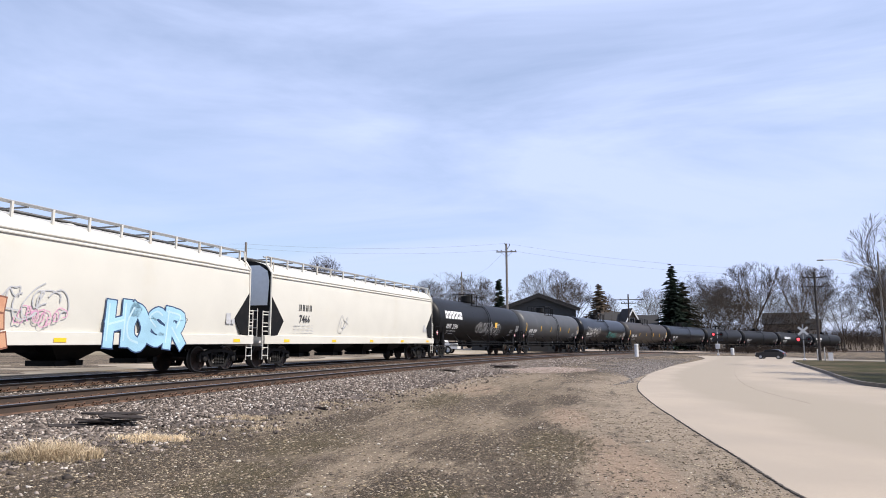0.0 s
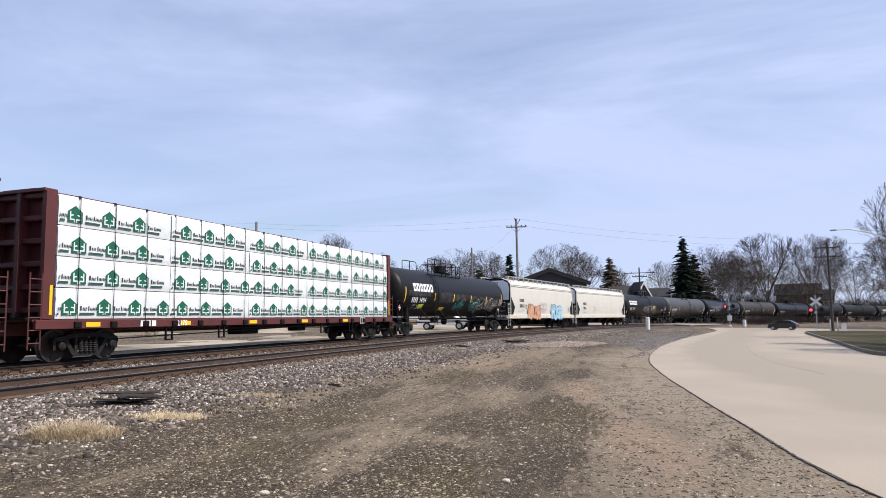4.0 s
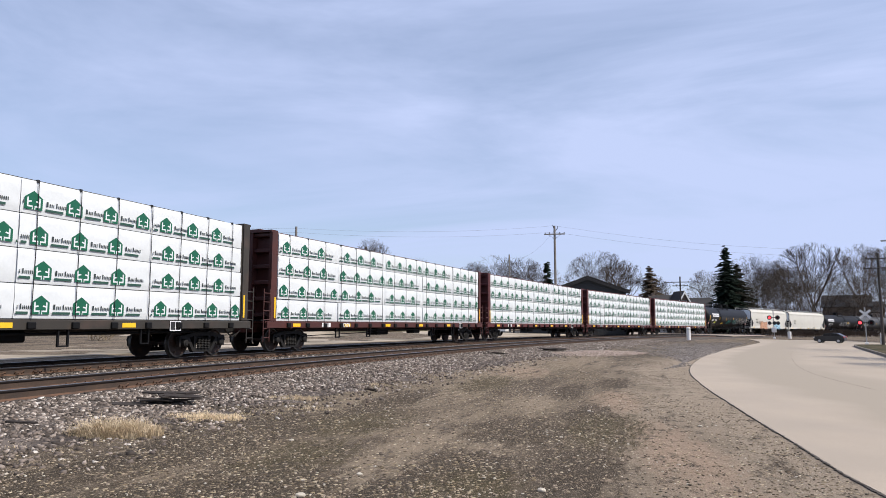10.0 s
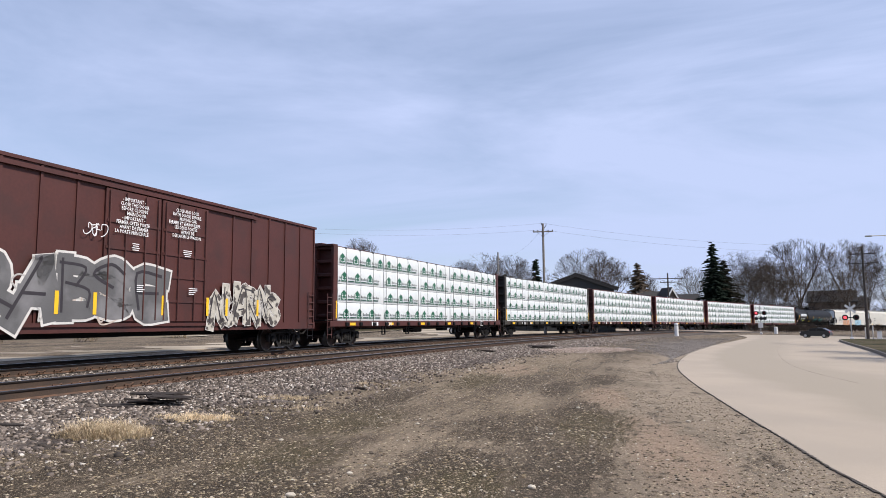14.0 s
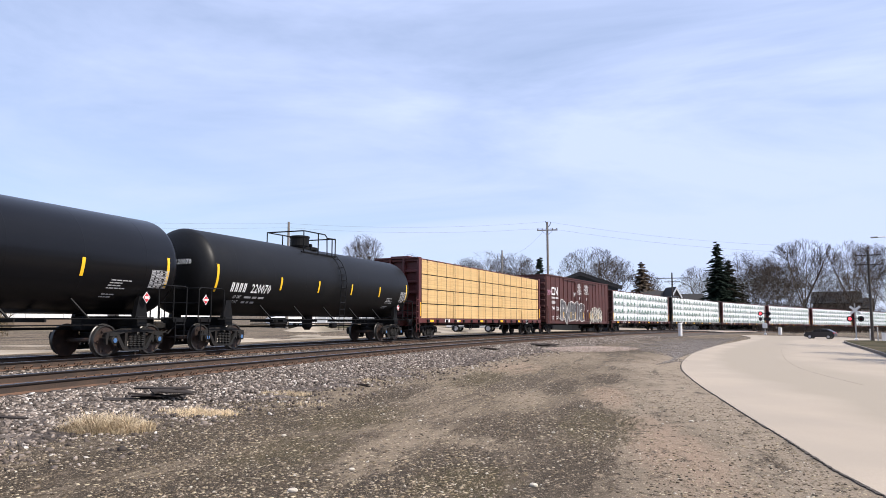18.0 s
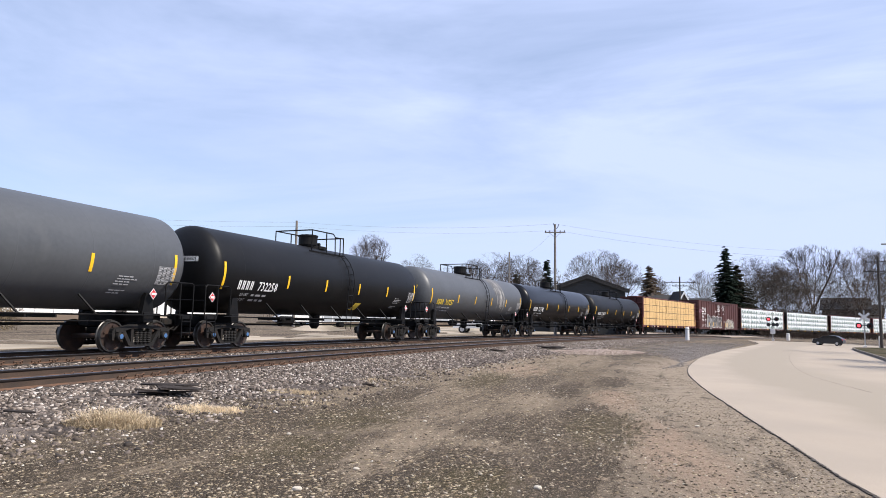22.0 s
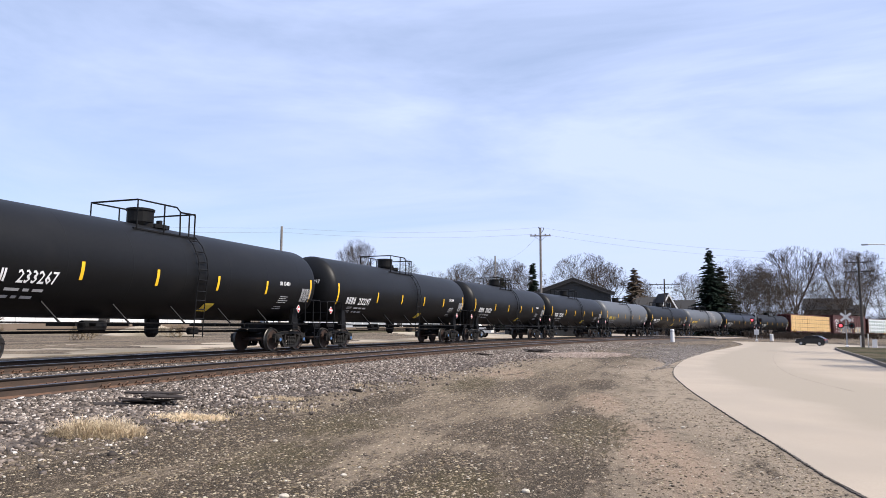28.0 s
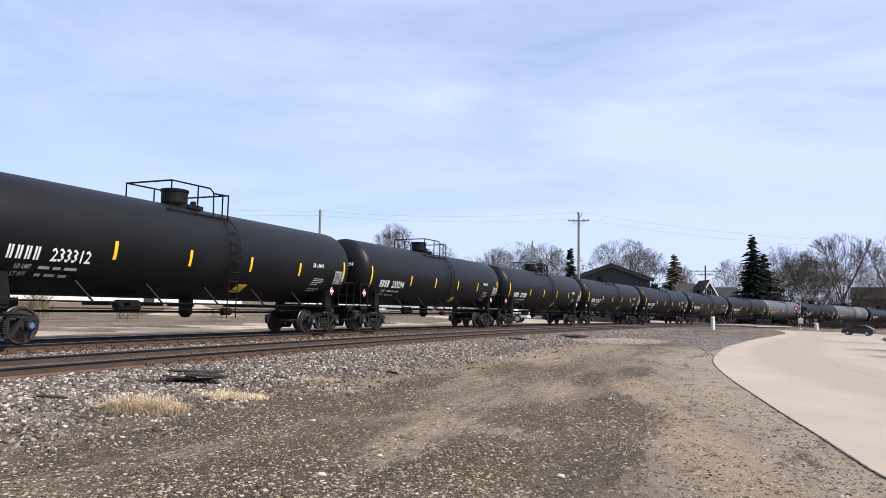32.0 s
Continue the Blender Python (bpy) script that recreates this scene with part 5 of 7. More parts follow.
        part("corner_guard", boxes((x - 0.03, x + 0.03, -1.47, -1.38, ztop - 0.08, ztop - 0.01)), "black_paint", car)
        x += 1.28
    for k in range(5):
        x = -inner + 1.05 + k * 5.12 * 0.75
        bm = bmesh.new()
        patch(bm, x, x + 0.5, 0.97, 1.1, lambda a, b: Vector((a, -1.512, b)), 1, 1)
        part("reflector", bm, "yellow", car, "yellow reflective stripe")
    bm = bmesh.new()
    for k in range(3):
        patch(bm, -inner + 3.1 + k * 0.24, -inner + 3.28 + k * 0.24, 0.95, 1.13, lambda a, b: Vector((a, -1.513, b)), 1, 1)
    flat_print(bm, number, -inner + 4.6, 0.95, 0.25, lambda a, b: Vector((a, -1.514, b)))
    part("car_number", bm, "white_paint", car, "white painted mark and car number")
    panel = part("stencil_panel", boxes((inner - 3.62, inner - 3.14, -1.52, -1.502, 0.86, 1.16)), "black_paint", car, "black panel with a white border")
    for u0, u1, v0, v1 in ((-3.62, -3.14, 1.135, 1.16), (-3.62, -3.14, 0.86, 0.885), (-3.62, -3.595, 0.885, 1.135), (-3.165, -3.14, 0.885, 1.135), (-3.39, -3.37, 0.885, 1.135)):
        part("border", boxes((inner + u0, inner + u1, -1.526, -1.521, v0, v1)), "white_paint", panel)
    bm = boxes((-1.6, -0.4, -0.7, 0.0, 0.55, 0.85), (2.2, 3.0, -0.9, -0.4, 0.6, 0.9), bevel=0.05)
    tube(bm, [(-half + 3.4, -1.3, 0.82), (half - 3.4, -1.3, 0.82)], 0.03, 5)
    tube(bm, [(-half + 3.6, -1.2, 0.6), (half - 5, -1.25, 0.9)], 0.02, 5)
    for x in (-6.5, -3.8, 3.6, 6.4):
        for dx in (-0.15, 0.15):
            box(bm, x + dx - 0.025, x + dx + 0.025, -1.45, -1.4, 0.5, 0.95)
        box(bm, x - 0.17, x + 0.17, -1.45, -1.4, 0.48, 0.52)
    part("brake_gear", bm, "black_iron", car)
    return car


DOOR_WORDS = {-1: ("- IMPORTANT -", "CLOSE THIS DOOR", "BEFORE CLOSING", "MAIN DOOR", "- IMPORTANT -", "FERMER CETTE PORTE", "AVANT DE FERMER", "LA PORTE PRINCIPALE"),
              1: ("CLOSE AND LOCK", "BOTH DOORS BEFORE", "MOVING CAR", "FERMER ET VERROUILLER", "LES DEUX PORTES", "AVANT DE", "DEPLACER LE WAGON")}


def box_car(length, label, number):
    car = thing("boxcar", label, "railway boxcar", "cars of the freight train")
    half = length / 2
    e = half - 0.95
    z0, z1 = 1.0, 5.16
    part("body", boxes((-e, e, -1.5, 1.5, z0, z1), bevel=0.03), "car_brown", car, "brown painted steel body")
    bm = bmesh.new()
    prism(bm, [(-e - 0.05, z1 - 0.03), (e + 0.05, z1 - 0.03), (e + 0.05, z1 + 0.06), (-e - 0.05, z1 + 0.06)], -1.56, 1.56)
    part("roof", bm, "car_brown", car)
    door = 2.15
    for k in range(18):
        x = -e + 0.1 + (2 * e - 0.2) * k / 17
        if abs(x - 0.3) < door + 0.35:
            continue
        part("side_rib", boxes((x - 0.04, x + 0.04, -1.54, -1.49, z0 + 0.1, z1 - 0.05)), "car_brown", car)
    for sg in (-1, 1):
        for k in range(8):
            z = z0 + 0.25 + k * 0.5
            part("end_rib", boxes((min(sg * e, sg * (e + 0.09)), max(sg * e, sg * (e + 0.09)), -1.4, 1.4, z, z + 0.24), bevel=0.04), "car_brown", car)
        x = sg * (half - 0.62)
        part("ladder", tubes(*ladder_lines(sg * (e - 0.35), [(-1.56, 0.9), (-1.56, 2.4)], 0.2), r=0.022, segs=5), "car_brown", car)
        part("step", tubes(*ladder_lines(sg * (e - 0.35), [(-1.52, 0.98), (-1.52, 0.42)], 0.2), r=0.02, segs=5), "black_iron", car)
        part("end_sill", boxes((min(sg * e, sg * (half - 0.45)), max(sg * e, sg * (half - 0.45)), -0.5, 0.5, 0.78, 1.08)), "black_iron", car)
        coupler(car, sg * (half - 0.25), sg)
        bogie(car, sg * (half - 2.5), False)
    part("side_sill", boxes((-e, e, -1.54, -1.46, 0.86, 1.12), (-e, e, 1.46, 1.54, 0.86, 1.12)), "car_brown", car)
    part("centre_sill", boxes((-half + 0.6, half - 0.6, -0.25, 0.25, 0.7, 0.98)), "black_iron", car)
    part("door_rail", boxes((-5.2, 5.2, -1.6, -1.5, z1 - 0.22, z1 - 0.1), (-5.2, 5.2, -1.6, -1.5, z0 + 0.02, z0 + 0.12)), "car_brown", car)
    for sg in (-1, 1):
        cx = sg * door / 2 * 1.02 + 0.3
        dr = part("door", boxes((cx - 1.06, cx + 1.06, -1.58, -1.5, z0 + 0.15, z1 - 0.25), bevel=0.02), "car_brown", car, "brown plug door")
        for z in (1.75, 2.5, 3.2, 3.95):
            part("door_bar", boxes((cx - 1.03, cx + 1.03, -1.61, -1.575, z, z + 0.08)), "car_brown", dr)
        for x in (cx - 0.95, cx - 0.35, cx + 0.4, cx + 0.9):
            part("lock_rod", tubes([(x, -1.62, z0 + 0.2), (x, -1.62, z1 - 0.3)], r=0.025), "car_brown", dr)
        bm = bmesh.new()
        rnd = random.Random(sg + 5)
        for r, line in enumerate(DOOR_WORDS[sg]):
            flat_print(bm, line, cx - 0.042 * len(line), 4.62 - r * 0.135, 0.15, lambda a, b: Vector((a, -1.652, b)), 0.85)
        for r in range(4):
            w = rnd.uniform(0.2, 0.45)
            patch(bm, cx - w / 2, cx + w / 2, 3.4 - r * 0.06, 3.425 - r * 0.06, lambda a, b: Vector((a, -1.652, b)), 1, 1)
            patch(bm, cx + 0.1, cx + 0.1 + w, 2.2 - r * 0.06, 2.225 - r * 0.06, lambda a, b: Vector((a, -1.652, b)), 1, 1)
        tagged(part("stencil_print", bm, "white_paint", dr), kind="stuff")
    side = lambda u, v, lift=0.012: Vector((u, -1.5 - lift, v))
    over = lambda u, v, lift=0.012: Vector((u, -1.545 - lift, v))
    bm = bmesh.new()
    x = -e + 1.25
    ribbon(bm, [(x + 0.62, 4.06), (x + 0.12, 4.06), (x + 0.06, 3.98), (x + 0.06, 3.58), (x + 0.12, 3.5), (x + 0.74, 3.5), (x + 0.82, 3.58), (x + 0.82, 4.02), (x + 0.92, 4.06), (x + 1.38, 3.52), (x + 1.48, 3.52), (x + 1.48, 4.1)], 0.14, over, 0.012, 0, 2)
    part("owner_mark", bm, "white_paint", car, "white painted winding line of an owner's mark")
    for k in range(3):
        bm = bmesh.new()
        for u0 in (0.0, 0.13):
            patch(bm, x + k * 0.34 + u0, x + k * 0.34 + u0 + 0.075, 2.62, 2.9, over, 1, 1)
        part("mark_bar", bm, "white_paint", car)
    for k in range(8):
        bm = bmesh.new()
        patch(bm, x + k * 0.19 + (0.2 if k > 3 else 0), x + 0.13 + k * 0.19 + (0.2 if k > 3 else 0), 3.1, 3.26, over, 1, 1)
        part("mark_bar", bm, "white_paint", car)
    for text, u, v, size in ((number[:3], 0.0, 2.06, 0.46), (number[3:], 1.15, 2.06, 0.46), ("LD LMT", 0.02, 1.42, 0.17), ("208200", 1.12, 1.42, 0.17), ("LT WT", 0.02, 1.23, 0.17), ("77800", 1.12, 1.23, 0.17)):
        bm = bmesh.new()
        flat_print(bm, text, x + u, v, size, over)
        part("car_number" if size > 0.3 else "load_stencil", bm, "white_paint", car, "white painted figures")
    for k, xx in enumerate((-5.4, -3.4, -2.2, 0.35, 2.4, 3.4, 5.2)):
        bm = bmesh.new()
        patch(bm, xx, xx + 0.12, 1.35, 1.95, lambda a, b: Vector((a, -1.625, b)), 1, 1)
        part("reflector", bm, "yellow", car, "yellow reflective stripe")
    wide = lambda u, v, lift=0.012: Vector((u, -1.6 - lift, v))
    graffiti(car, wide, -5.9, 1.34, 6.4, 1.42, "RABSE", ("graf_fill", "graf_dark"), "graf_bright", 21, "fat grey graffiti letter with a white outline", 0.44, 1.05, 0.12, 0.14)
    graffiti(car, wide, 2.6, 1.12, 4.0, 1.15, "NUARNS", ("graf_mixed", "graf_dark"), "graf_bright", 22, "pale graffiti letter", 0.46, 1.1, 0.08)
    for u, v, w, h, mt, sd in ((-6.7, 1.3, 3.0, 1.2, "graf_white", 61), (-3.6, 1.2, 2.6, 1.1, "graf_pale", 62), (2.7, 1.3, 3.4, 0.8, "graf_white", 63), (-2.6, 3.5, 0.6, 0.35, "white_paint", 64)):
        scrawl(car, wide, u, v, w, h, mt, sd)
    scrawl(car, over, -e + 0.1, 3.4, 1.1, 0.4, "graf_pink", 5)
    return car


M["graf_mixed"] = material("graf_mixed", (0.46, 0.43, 0.37), 0.6, grain=0.4, scale=3, second=(0.07, 0.06, 0.055), second_at=(0.5, 0.56), second_scale=3.2)
M["graf_fill"] = material("graf_fill", (0.11, 0.108, 0.11), 0.6, grain=0.3, scale=1.2, second=(0.2, 0.195, 0.2), second_at=(0.5, 0.7), second_scale=1.1)
M["graf_bright"] = material("graf_bright", (0.6, 0.58, 0.55), 0.6, grain=0.2, scale=2)
M["graf_white"] = material("graf_white", (0.42, 0.4, 0.38), 0.6, grain=0.2, scale=2)
M["graf_pale"] = material("graf_pale", (0.5, 0.42, 0.36), 0.6, grain=0.25, scale=2)
M["graf_dark"] = material("graf_dark", (0.03, 0.025, 0.03), 0.6, grain=0.2)
M["graf_pink"] = material("graf_pink", (0.55, 0.28, 0.4), 0.6, grain=0.2)
M["graf_blue"] = material("graf_blue", (0.3, 0.5, 0.62), 0.6, grain=0.25, scale=1.5)
M["graf_sky"] = material("graf_sky", (0.42, 0.58, 0.66), 0.6, grain=0.2, scale=1.5)
M["graf_peach"] = material("graf_peach", (0.58, 0.36, 0.24), 0.6, grain=0.25, scale=1.5)
M["graf_navy"] = material("graf_navy", (0.03, 0.06, 0.14), 0.6, grain=0.2)
M["graf_orange"] = material("graf_orange", (0.55, 0.3, 0.18), 0.6, grain=0.3, scale=1.5, second=(0.4, 0.17, 0.1), second_at=(0.5, 0.7), second_scale=1.5)
M["graf_rust"] = material("graf_rust", (0.2, 0.08, 0.05), 0.6, grain=0.3)
M["graf_teal"] = material("graf_teal", (0.05, 0.3, 0.28), 0.6, grain=0.2)

# the cars from the head of the train back: rear end along the track at the start, and the builder
JOINTS = [191.5, 173.5, 152.3, 131.05, 110.0, 89.9, 69.55, 50.0, 30.1, 9.9, -10.5, -30.75, -51.56, -75.62, -99.7, -123.8, -147.88, -171.91, -196.1, -217.0, -240.7, -258.3, -276.4, -294.2, -312.0, -329.9, -347.7, -365.5, -383.6, -401.6, -419.55, -437.6, -455.7]
SPEED, SLACK = 13.413, 0.0
CARS = []


def wordmark(car, x, z, w, h):
    """A large white wordmark drawn as six plain blocks."""
    for k in range(6):
        bm = bmesh.new()
        u = x + k * w / 6
        patch(bm, u, u + w / 6 * 0.82, z, z + h, lambda a, b: tank_side(a, b, 0.018), 1, 4)
        count = len(bm.faces)
        patch(bm, u + w * 0.043, u + w * 0.093, z + h * 0.3, z + h * 0.68, lambda a, b: tank_side(a, b, 0.022), 1, 2)
        for f in list(bm.faces)[count:]:
            f.material_index = 1
        part("mark_block", bm, ["white_paint", "tank_black"], car)


def label_patch(car, x, z, w, h, mat, label, lean=0.0):
    bm = bmesh.new()
    patch(bm, x, x + w, z, z + h, lambda a, b: tank_side(a, b, 0.02), 2, 4, lean)
    part("label", bm, mat, car, label)


def scrawled(car, x, z, w, h, mat, seed):
    scrawl(car, lambda u, v, lift=0.0: tank_side(u, v, 0.018 + lift), x, z, w, h, mat, seed)


def smear_patch(car, x0, x1, z0, z1, mat, label, seed):
    """A ragged scuffed area on the shell."""
    rnd = random.Random(seed)
    bm = bmesh.new()
    n, m = 14, 8
    lo, hi = [rnd.uniform(0, 0.25) for _ in range(n + 1)], [rnd.uniform(0, 0.25) for _ in range(n + 1)]
    g = [[bm.verts.new(tank_side(x0 + (x1 - x0) * i / n, z0 + lo[i] * (z1 - z0) + (z1 - z0) * (1 - lo[i] - hi[i]) * j / m, 0.008)) for i in range(n + 1)] for j in range(m + 1)]
    for j in range(m):
        for i in range(n):
            bm.faces.new((g[j][i], g[j][i + 1], g[j + 1][i + 1], g[j + 1][i]))
    part("scuff", bm, mat, car, label, True)


def extras_lpg(car, e, head):
    for y in (-0.95, 0.95):
        zb = ZC + math.sqrt(RT ** 2 - y ** 2)
        part("walkway", boxes((-4.7, -1.4, min(y, y * 0.7), max(y, y * 0.7), zb + 0.02, zb + 0.07)), "black_iron", car)
        lines = [[(-4.6, y, zb), (-4.6, y, ZT + 0.7), (-4.5, y, ZT + 0.76), (-2.6, y, ZT + 0.76), (-2.4, y, ZT + 0.66), (-2.3, y, zb)]]
        lines += [[(-3.45, y, zb), (-3.45, y, ZT + 0.76)], [(-2.3, y, ZT + 0.3), (-1.6, y, ZT + 0.3), (-1.6, y, zb)]]
        part("guard_rail", tubes(*lines, r=0.028), "black_iron", car)
    wordmark(car, -8.0, 2.75, 3.0, 0.5)
    scrawled(car, 4.6, 1.55, 2.8, 0.9, "graf_white", 48)
    scrawled(car, 2.4, 1.6, 2.0, 0.75, "graf_white", 49)
    for k, (x0, x1, z0, z1) in enumerate(((-3.9, -1.6, 2.0, 2.95), (-1.45, 0.9, 2.25, 2.8), (1.1, 3.6, 2.3, 2.75), (3.7, 6.3, 2.35, 2.72), (6.4, 8.4, 2.1, 2.6), (-8.6, -5.4, 2.42, 2.82))):
        smear_patch(car, x0, x1, z0, z1, "smear", "grey rubbed and scratched patch", 3 + k)
    label_patch(car, -7.0, 1.75, 0.75, 0.22, "lime", "lime green label", 0.1)
    label_patch(car, -3.6, 1.62, 0.9, 0.2, "yellow_paint", "faded yellow label", 0.1)
    scrawled(car, -1.2, 1.6, 1.9, 0.55, "graf_teal", 41)
    scrawled(car, 1.6, 1.6, 2.2, 0.7, "graf_teal", 42)
    bm = bmesh.new()
    flat_print(bm, "LIQUEFIED PETROLEUM GAS", e - 3.4, 2.0, 0.15, lambda u, v: tank_side(u, v, 0.022), 0.85)
    flat_print(bm, "NON-ODORIZED", e - 3.5, 1.78, 0.15, lambda u, v: tank_side(u, v, 0.022), 0.85)
    part("painted_words", bm, "graf_white", car, "white stencilled words")


def extras_head_tank(car, e, head):
    wordmark(car, -8.2, 2.75, 3.2, 0.55)
    scrawled(car, -2.0, 1.7, 5.5, 0.9, "grey_print", 45)
    label_patch(car, 2.3, 2.3, 0.55, 0.42, "yellow", "square yellow label")


def extras_word(car, e, head):
    wordmark(car, -7.5, 2.7, 3.4, 0.5)


def extras_green(car, e, head):
    scrawled(car, -7.5, 2.1, 5.0, 0.9, "graf_white", 46)
    scrawled(car, 0.5, 1.9, 4.0, 0.6, "graf_teal", 47)


def extras_scuffed(car, e, head):
    rnd = random.Random(7)
    for k in range(13):
        x, top, low = 2.0 + k * 0.15 + rnd.uniform(-0.05, 0.05), ZC + RT * rnd.uniform(0.9, 0.985), rnd.uniform(1.75, 2.7) + (0.5 if k < 3 else 0)
        pts = [(x + 0.35 * math.sin(1.4 * q / 6) + rnd.uniform(-0.02, 0.02), top + (low - top) * q / 6) for q in range(7)]
        bm = bmesh.new()
        ribbon(bm, pts, rnd.uniform(0.04, 0.17), lambda u, v, lift: tank_side(u, v, lift), 0.008 + 0.0004 * k)
        part("spill_streak", bm, "tank_scuff", car, "pale dried spill streak")


def extras_series(car, e, head):
    bm = bmesh.new()
    flat_print(bm, "SR 13450", e - head - 2.6, 2.62, 0.22, lambda u, v: tank_side(u, v, 0.02), 0.9)
    part("painted_words", bm, "white_paint", car, "white painted code on the tank side")
    label_patch(car, 1.2, 1.5, 0.5, 0.28, "yellow_paint", "yellow warning label", 0.12)


def extras_label(car, e, head):
    label_patch(car, 1.55, 1.5, 0.55, 0.34, "yellow_paint", "yellow warning label", 0.12)


def build_train():
    art_a = [(-5.0, 1.06, 3.5, 1.0, "ABUSE", ("graf_orange", "graf_peach"), "graf_rust", 11, "fat orange graffiti letter"),
             (1.85, 1.04, 3.4, 1.05, "HOSR", ("graf_blue", "graf_sky"), "graf_navy", 12, "angular blue graffiti letter"),
             (-5.7, 1.75, 0.5, 0.55, 0, None, "graf_dark", 13, ""), (-1.2, 1.55, 1.3, 0.4, 0, None, "graf_pink", 16, ""), (4.9, 1.6, 0.5, 0.3, 0, None, "graf_dark", 17, ""), (-1.7, 1.7, 1.8, 0.9, 0, None, "grey_print", 14, "")]
    art_b = [(-3.4, 1.7, 0.8, 0.7, 0, None, "grey_print", 15, "")]
    plan = []
    for k in range(9):
        paint = ("tank_black", "tank_black", "tank_black", "tank_black", "tank_gloss", "tank_brown", "tank_gloss", "tank_dull", "tank_black")[k]
        plan.append(("tank", paint, str(20340 + 7 * k), dict(stripes=k in (7, 5), extras={8: extras_head_tank, 0: extras_word, 1: extras_word, 6: extras_green}.get(k))))
    plan += [("hopper", "cream covered hopper car with a clean long side", "7466", art_b), ("hopper", "cream covered hopper car with orange and blue graffiti", "58816", art_a),
             ("tank", "tank_black", "94904", dict(ladder_at=-4.55, platform_at=0.05, extras=extras_lpg))]
    for k, (num, paint) in enumerate((("62175", "car_maroon"), ("629046", "car_maroon"), ("623146", "car_maroon"), ("627078", "car_brown"), ("62411", "car_dark"), ("21291", "car_brown"))):
        plan.append(("beam", num, paint, True))
    plan += [("box", "794720"), ("beam", "38192", "car_maroon", False),
             ("tank", "tank_black", "220070", {}), ("tank", "tank_gloss", "717742", {}), ("tank", "tank_grey", "303257", dict(ink="yellow_paint", extras=extras_scuffed)),
             ("tank", "tank_black", "732258", dict(extras=extras_label)), ("tank", "tank_grey", "302713", dict(ink="yellow_paint")), ("tank", "tank_black", "732383", dict(extras=extras_label))]
    plan += [("tank", "tank_black", n, dict(extras=extras_series)) for n in ("230120", "232297", "233267", "233328", "233294", "233312")]
    words = {"tank_black": "matt black", "tank_gloss": "glossy black", "tank_grey": "dull grey", "tank_brown": "dark brown-black", "tank_dull": "faded charcoal"}
    for i, row in enumerate(plan):
        front, rear = JOINTS[i], JOINTS[i + 1]
        length = front - rear
        if row[0] == "tank":
            car = tank_car(length, row[1], words[row[1]] + " steel tank car with a railed top platform", row[2], **row[3])
        elif row[0] == "hopper":
            car = hopper_car(length, row[1], row[2], row[3])
        elif row[0] == "beam":
            car = centrebeam_car(length, ("brown centrebeam flatcar stacked with white wrapped lumber" if row[3] else "maroon centrebeam flatcar stacked with bare yellow lumber"), row[1], row[2], row[3], i)
        else:
            car = box_car(length, "brown ribbed boxcar with grey graffiti and double doors", row[1])
        CARS.append((car, (front + rear) / 2, length / 2 - 2.2))


M["tank_dull"] = material("tank_dull", (0.045, 0.046, 0.048), 0.5, grain=0.2, scale=0.8, second=(0.065, 0.065, 0.065), second_at=(0.5, 0.8), second_scale=0.8)
build_train()


def car_pose(s, reach):
    a, b = track(s - reach), track(s + reach)
    f = (b - a).normalized()
    left = Vector((0, 0, 1)).cross(f).normalized()
    up = f.cross(left)
    c = (a + b) / 2
    return Matrix(((f.x, left.x, up.x, c.x), (f.y, left.y, up.y, c.y), (f.z, left.z, up.z, c.z), (0, 0, 0, 1)))


# ---- road edges, lawn, lot ----
M["tar_line"] = material("tar_line", (0.19, 0.157, 0.126), 0.9, grain=0.3, scale=2, second=(0.31, 0.255, 0.2), second_at=(0.44, 0.56), second_scale=1.2)


def edge_strip(name, line, width, z0, z1, mat, label, category, wob=0.0, seed=0, kind="structure"):
    rnd = random.Random(seed)
    bm = bmesh.new()
    prev = None
    for i, (x, y) in enumerate(line):
        a, b = Vector(line[max(0, i - 1)]), Vector(line[min(len(line) - 1, i + 1)])
        d = (b - a).normalized()
        nrm = Vector((d.y, -d.x))
        p = Vector((x, y)) + nrm * rnd.uniform(-wob, wob)
        q = Vector((x, y)) + nrm * (width + rnd.uniform(-wob, wob))
        z = land(x)
        ring = [bm.verts.new((p.x, p.y, z + z0)), bm.verts.new((p.x + nrm.x * 0.02, p.y + nrm.y * 0.02, z + z1)), bm.verts.new((q.x - nrm.x * 0.02, q.y - nrm.y * 0.02, z + z1)), bm.verts.new((q.x, q.y, z + z0))]
        if prev:
            for k in range(3):
                bm.faces.new((prev[k], prev[k + 1], ring[k + 1], ring[k]))
        prev = ring
    bmesh.ops.recalc_face_normals(bm, faces=bm.faces)
    return tagged(part(name, bm, mat), label, category, kind=kind)


KERB = [p for p in RIGHT if 8 < p[1] < 69.5 and p[0] < 44]
edge_strip("kerb", KERB, 0.18, BASE - 0.05, BASE + 0.17, "kerb", "weathered concrete kerb along the lawn", "kerb")
sheet("lawn", [(p[0] + 0.17, p[1]) for p in KERB] + [(60, 69.5), (120, 66), (120, -20), (26, -20)], BASE + 0.15, "lawn", "thin brownish winter lawn", "lawn", 0.2)
SEAM = smooth_line([p for p in ROAD_LEFT if p[1] < 45], 30)
edge_strip("road_seam", [(x - 0.03, y) for x, y in SEAM if y > 2], 0.02, BASE - 0.03, BASE + 0.015, "tie", "dark soil and debris along the road edge", "road edge", 0.022, 4)
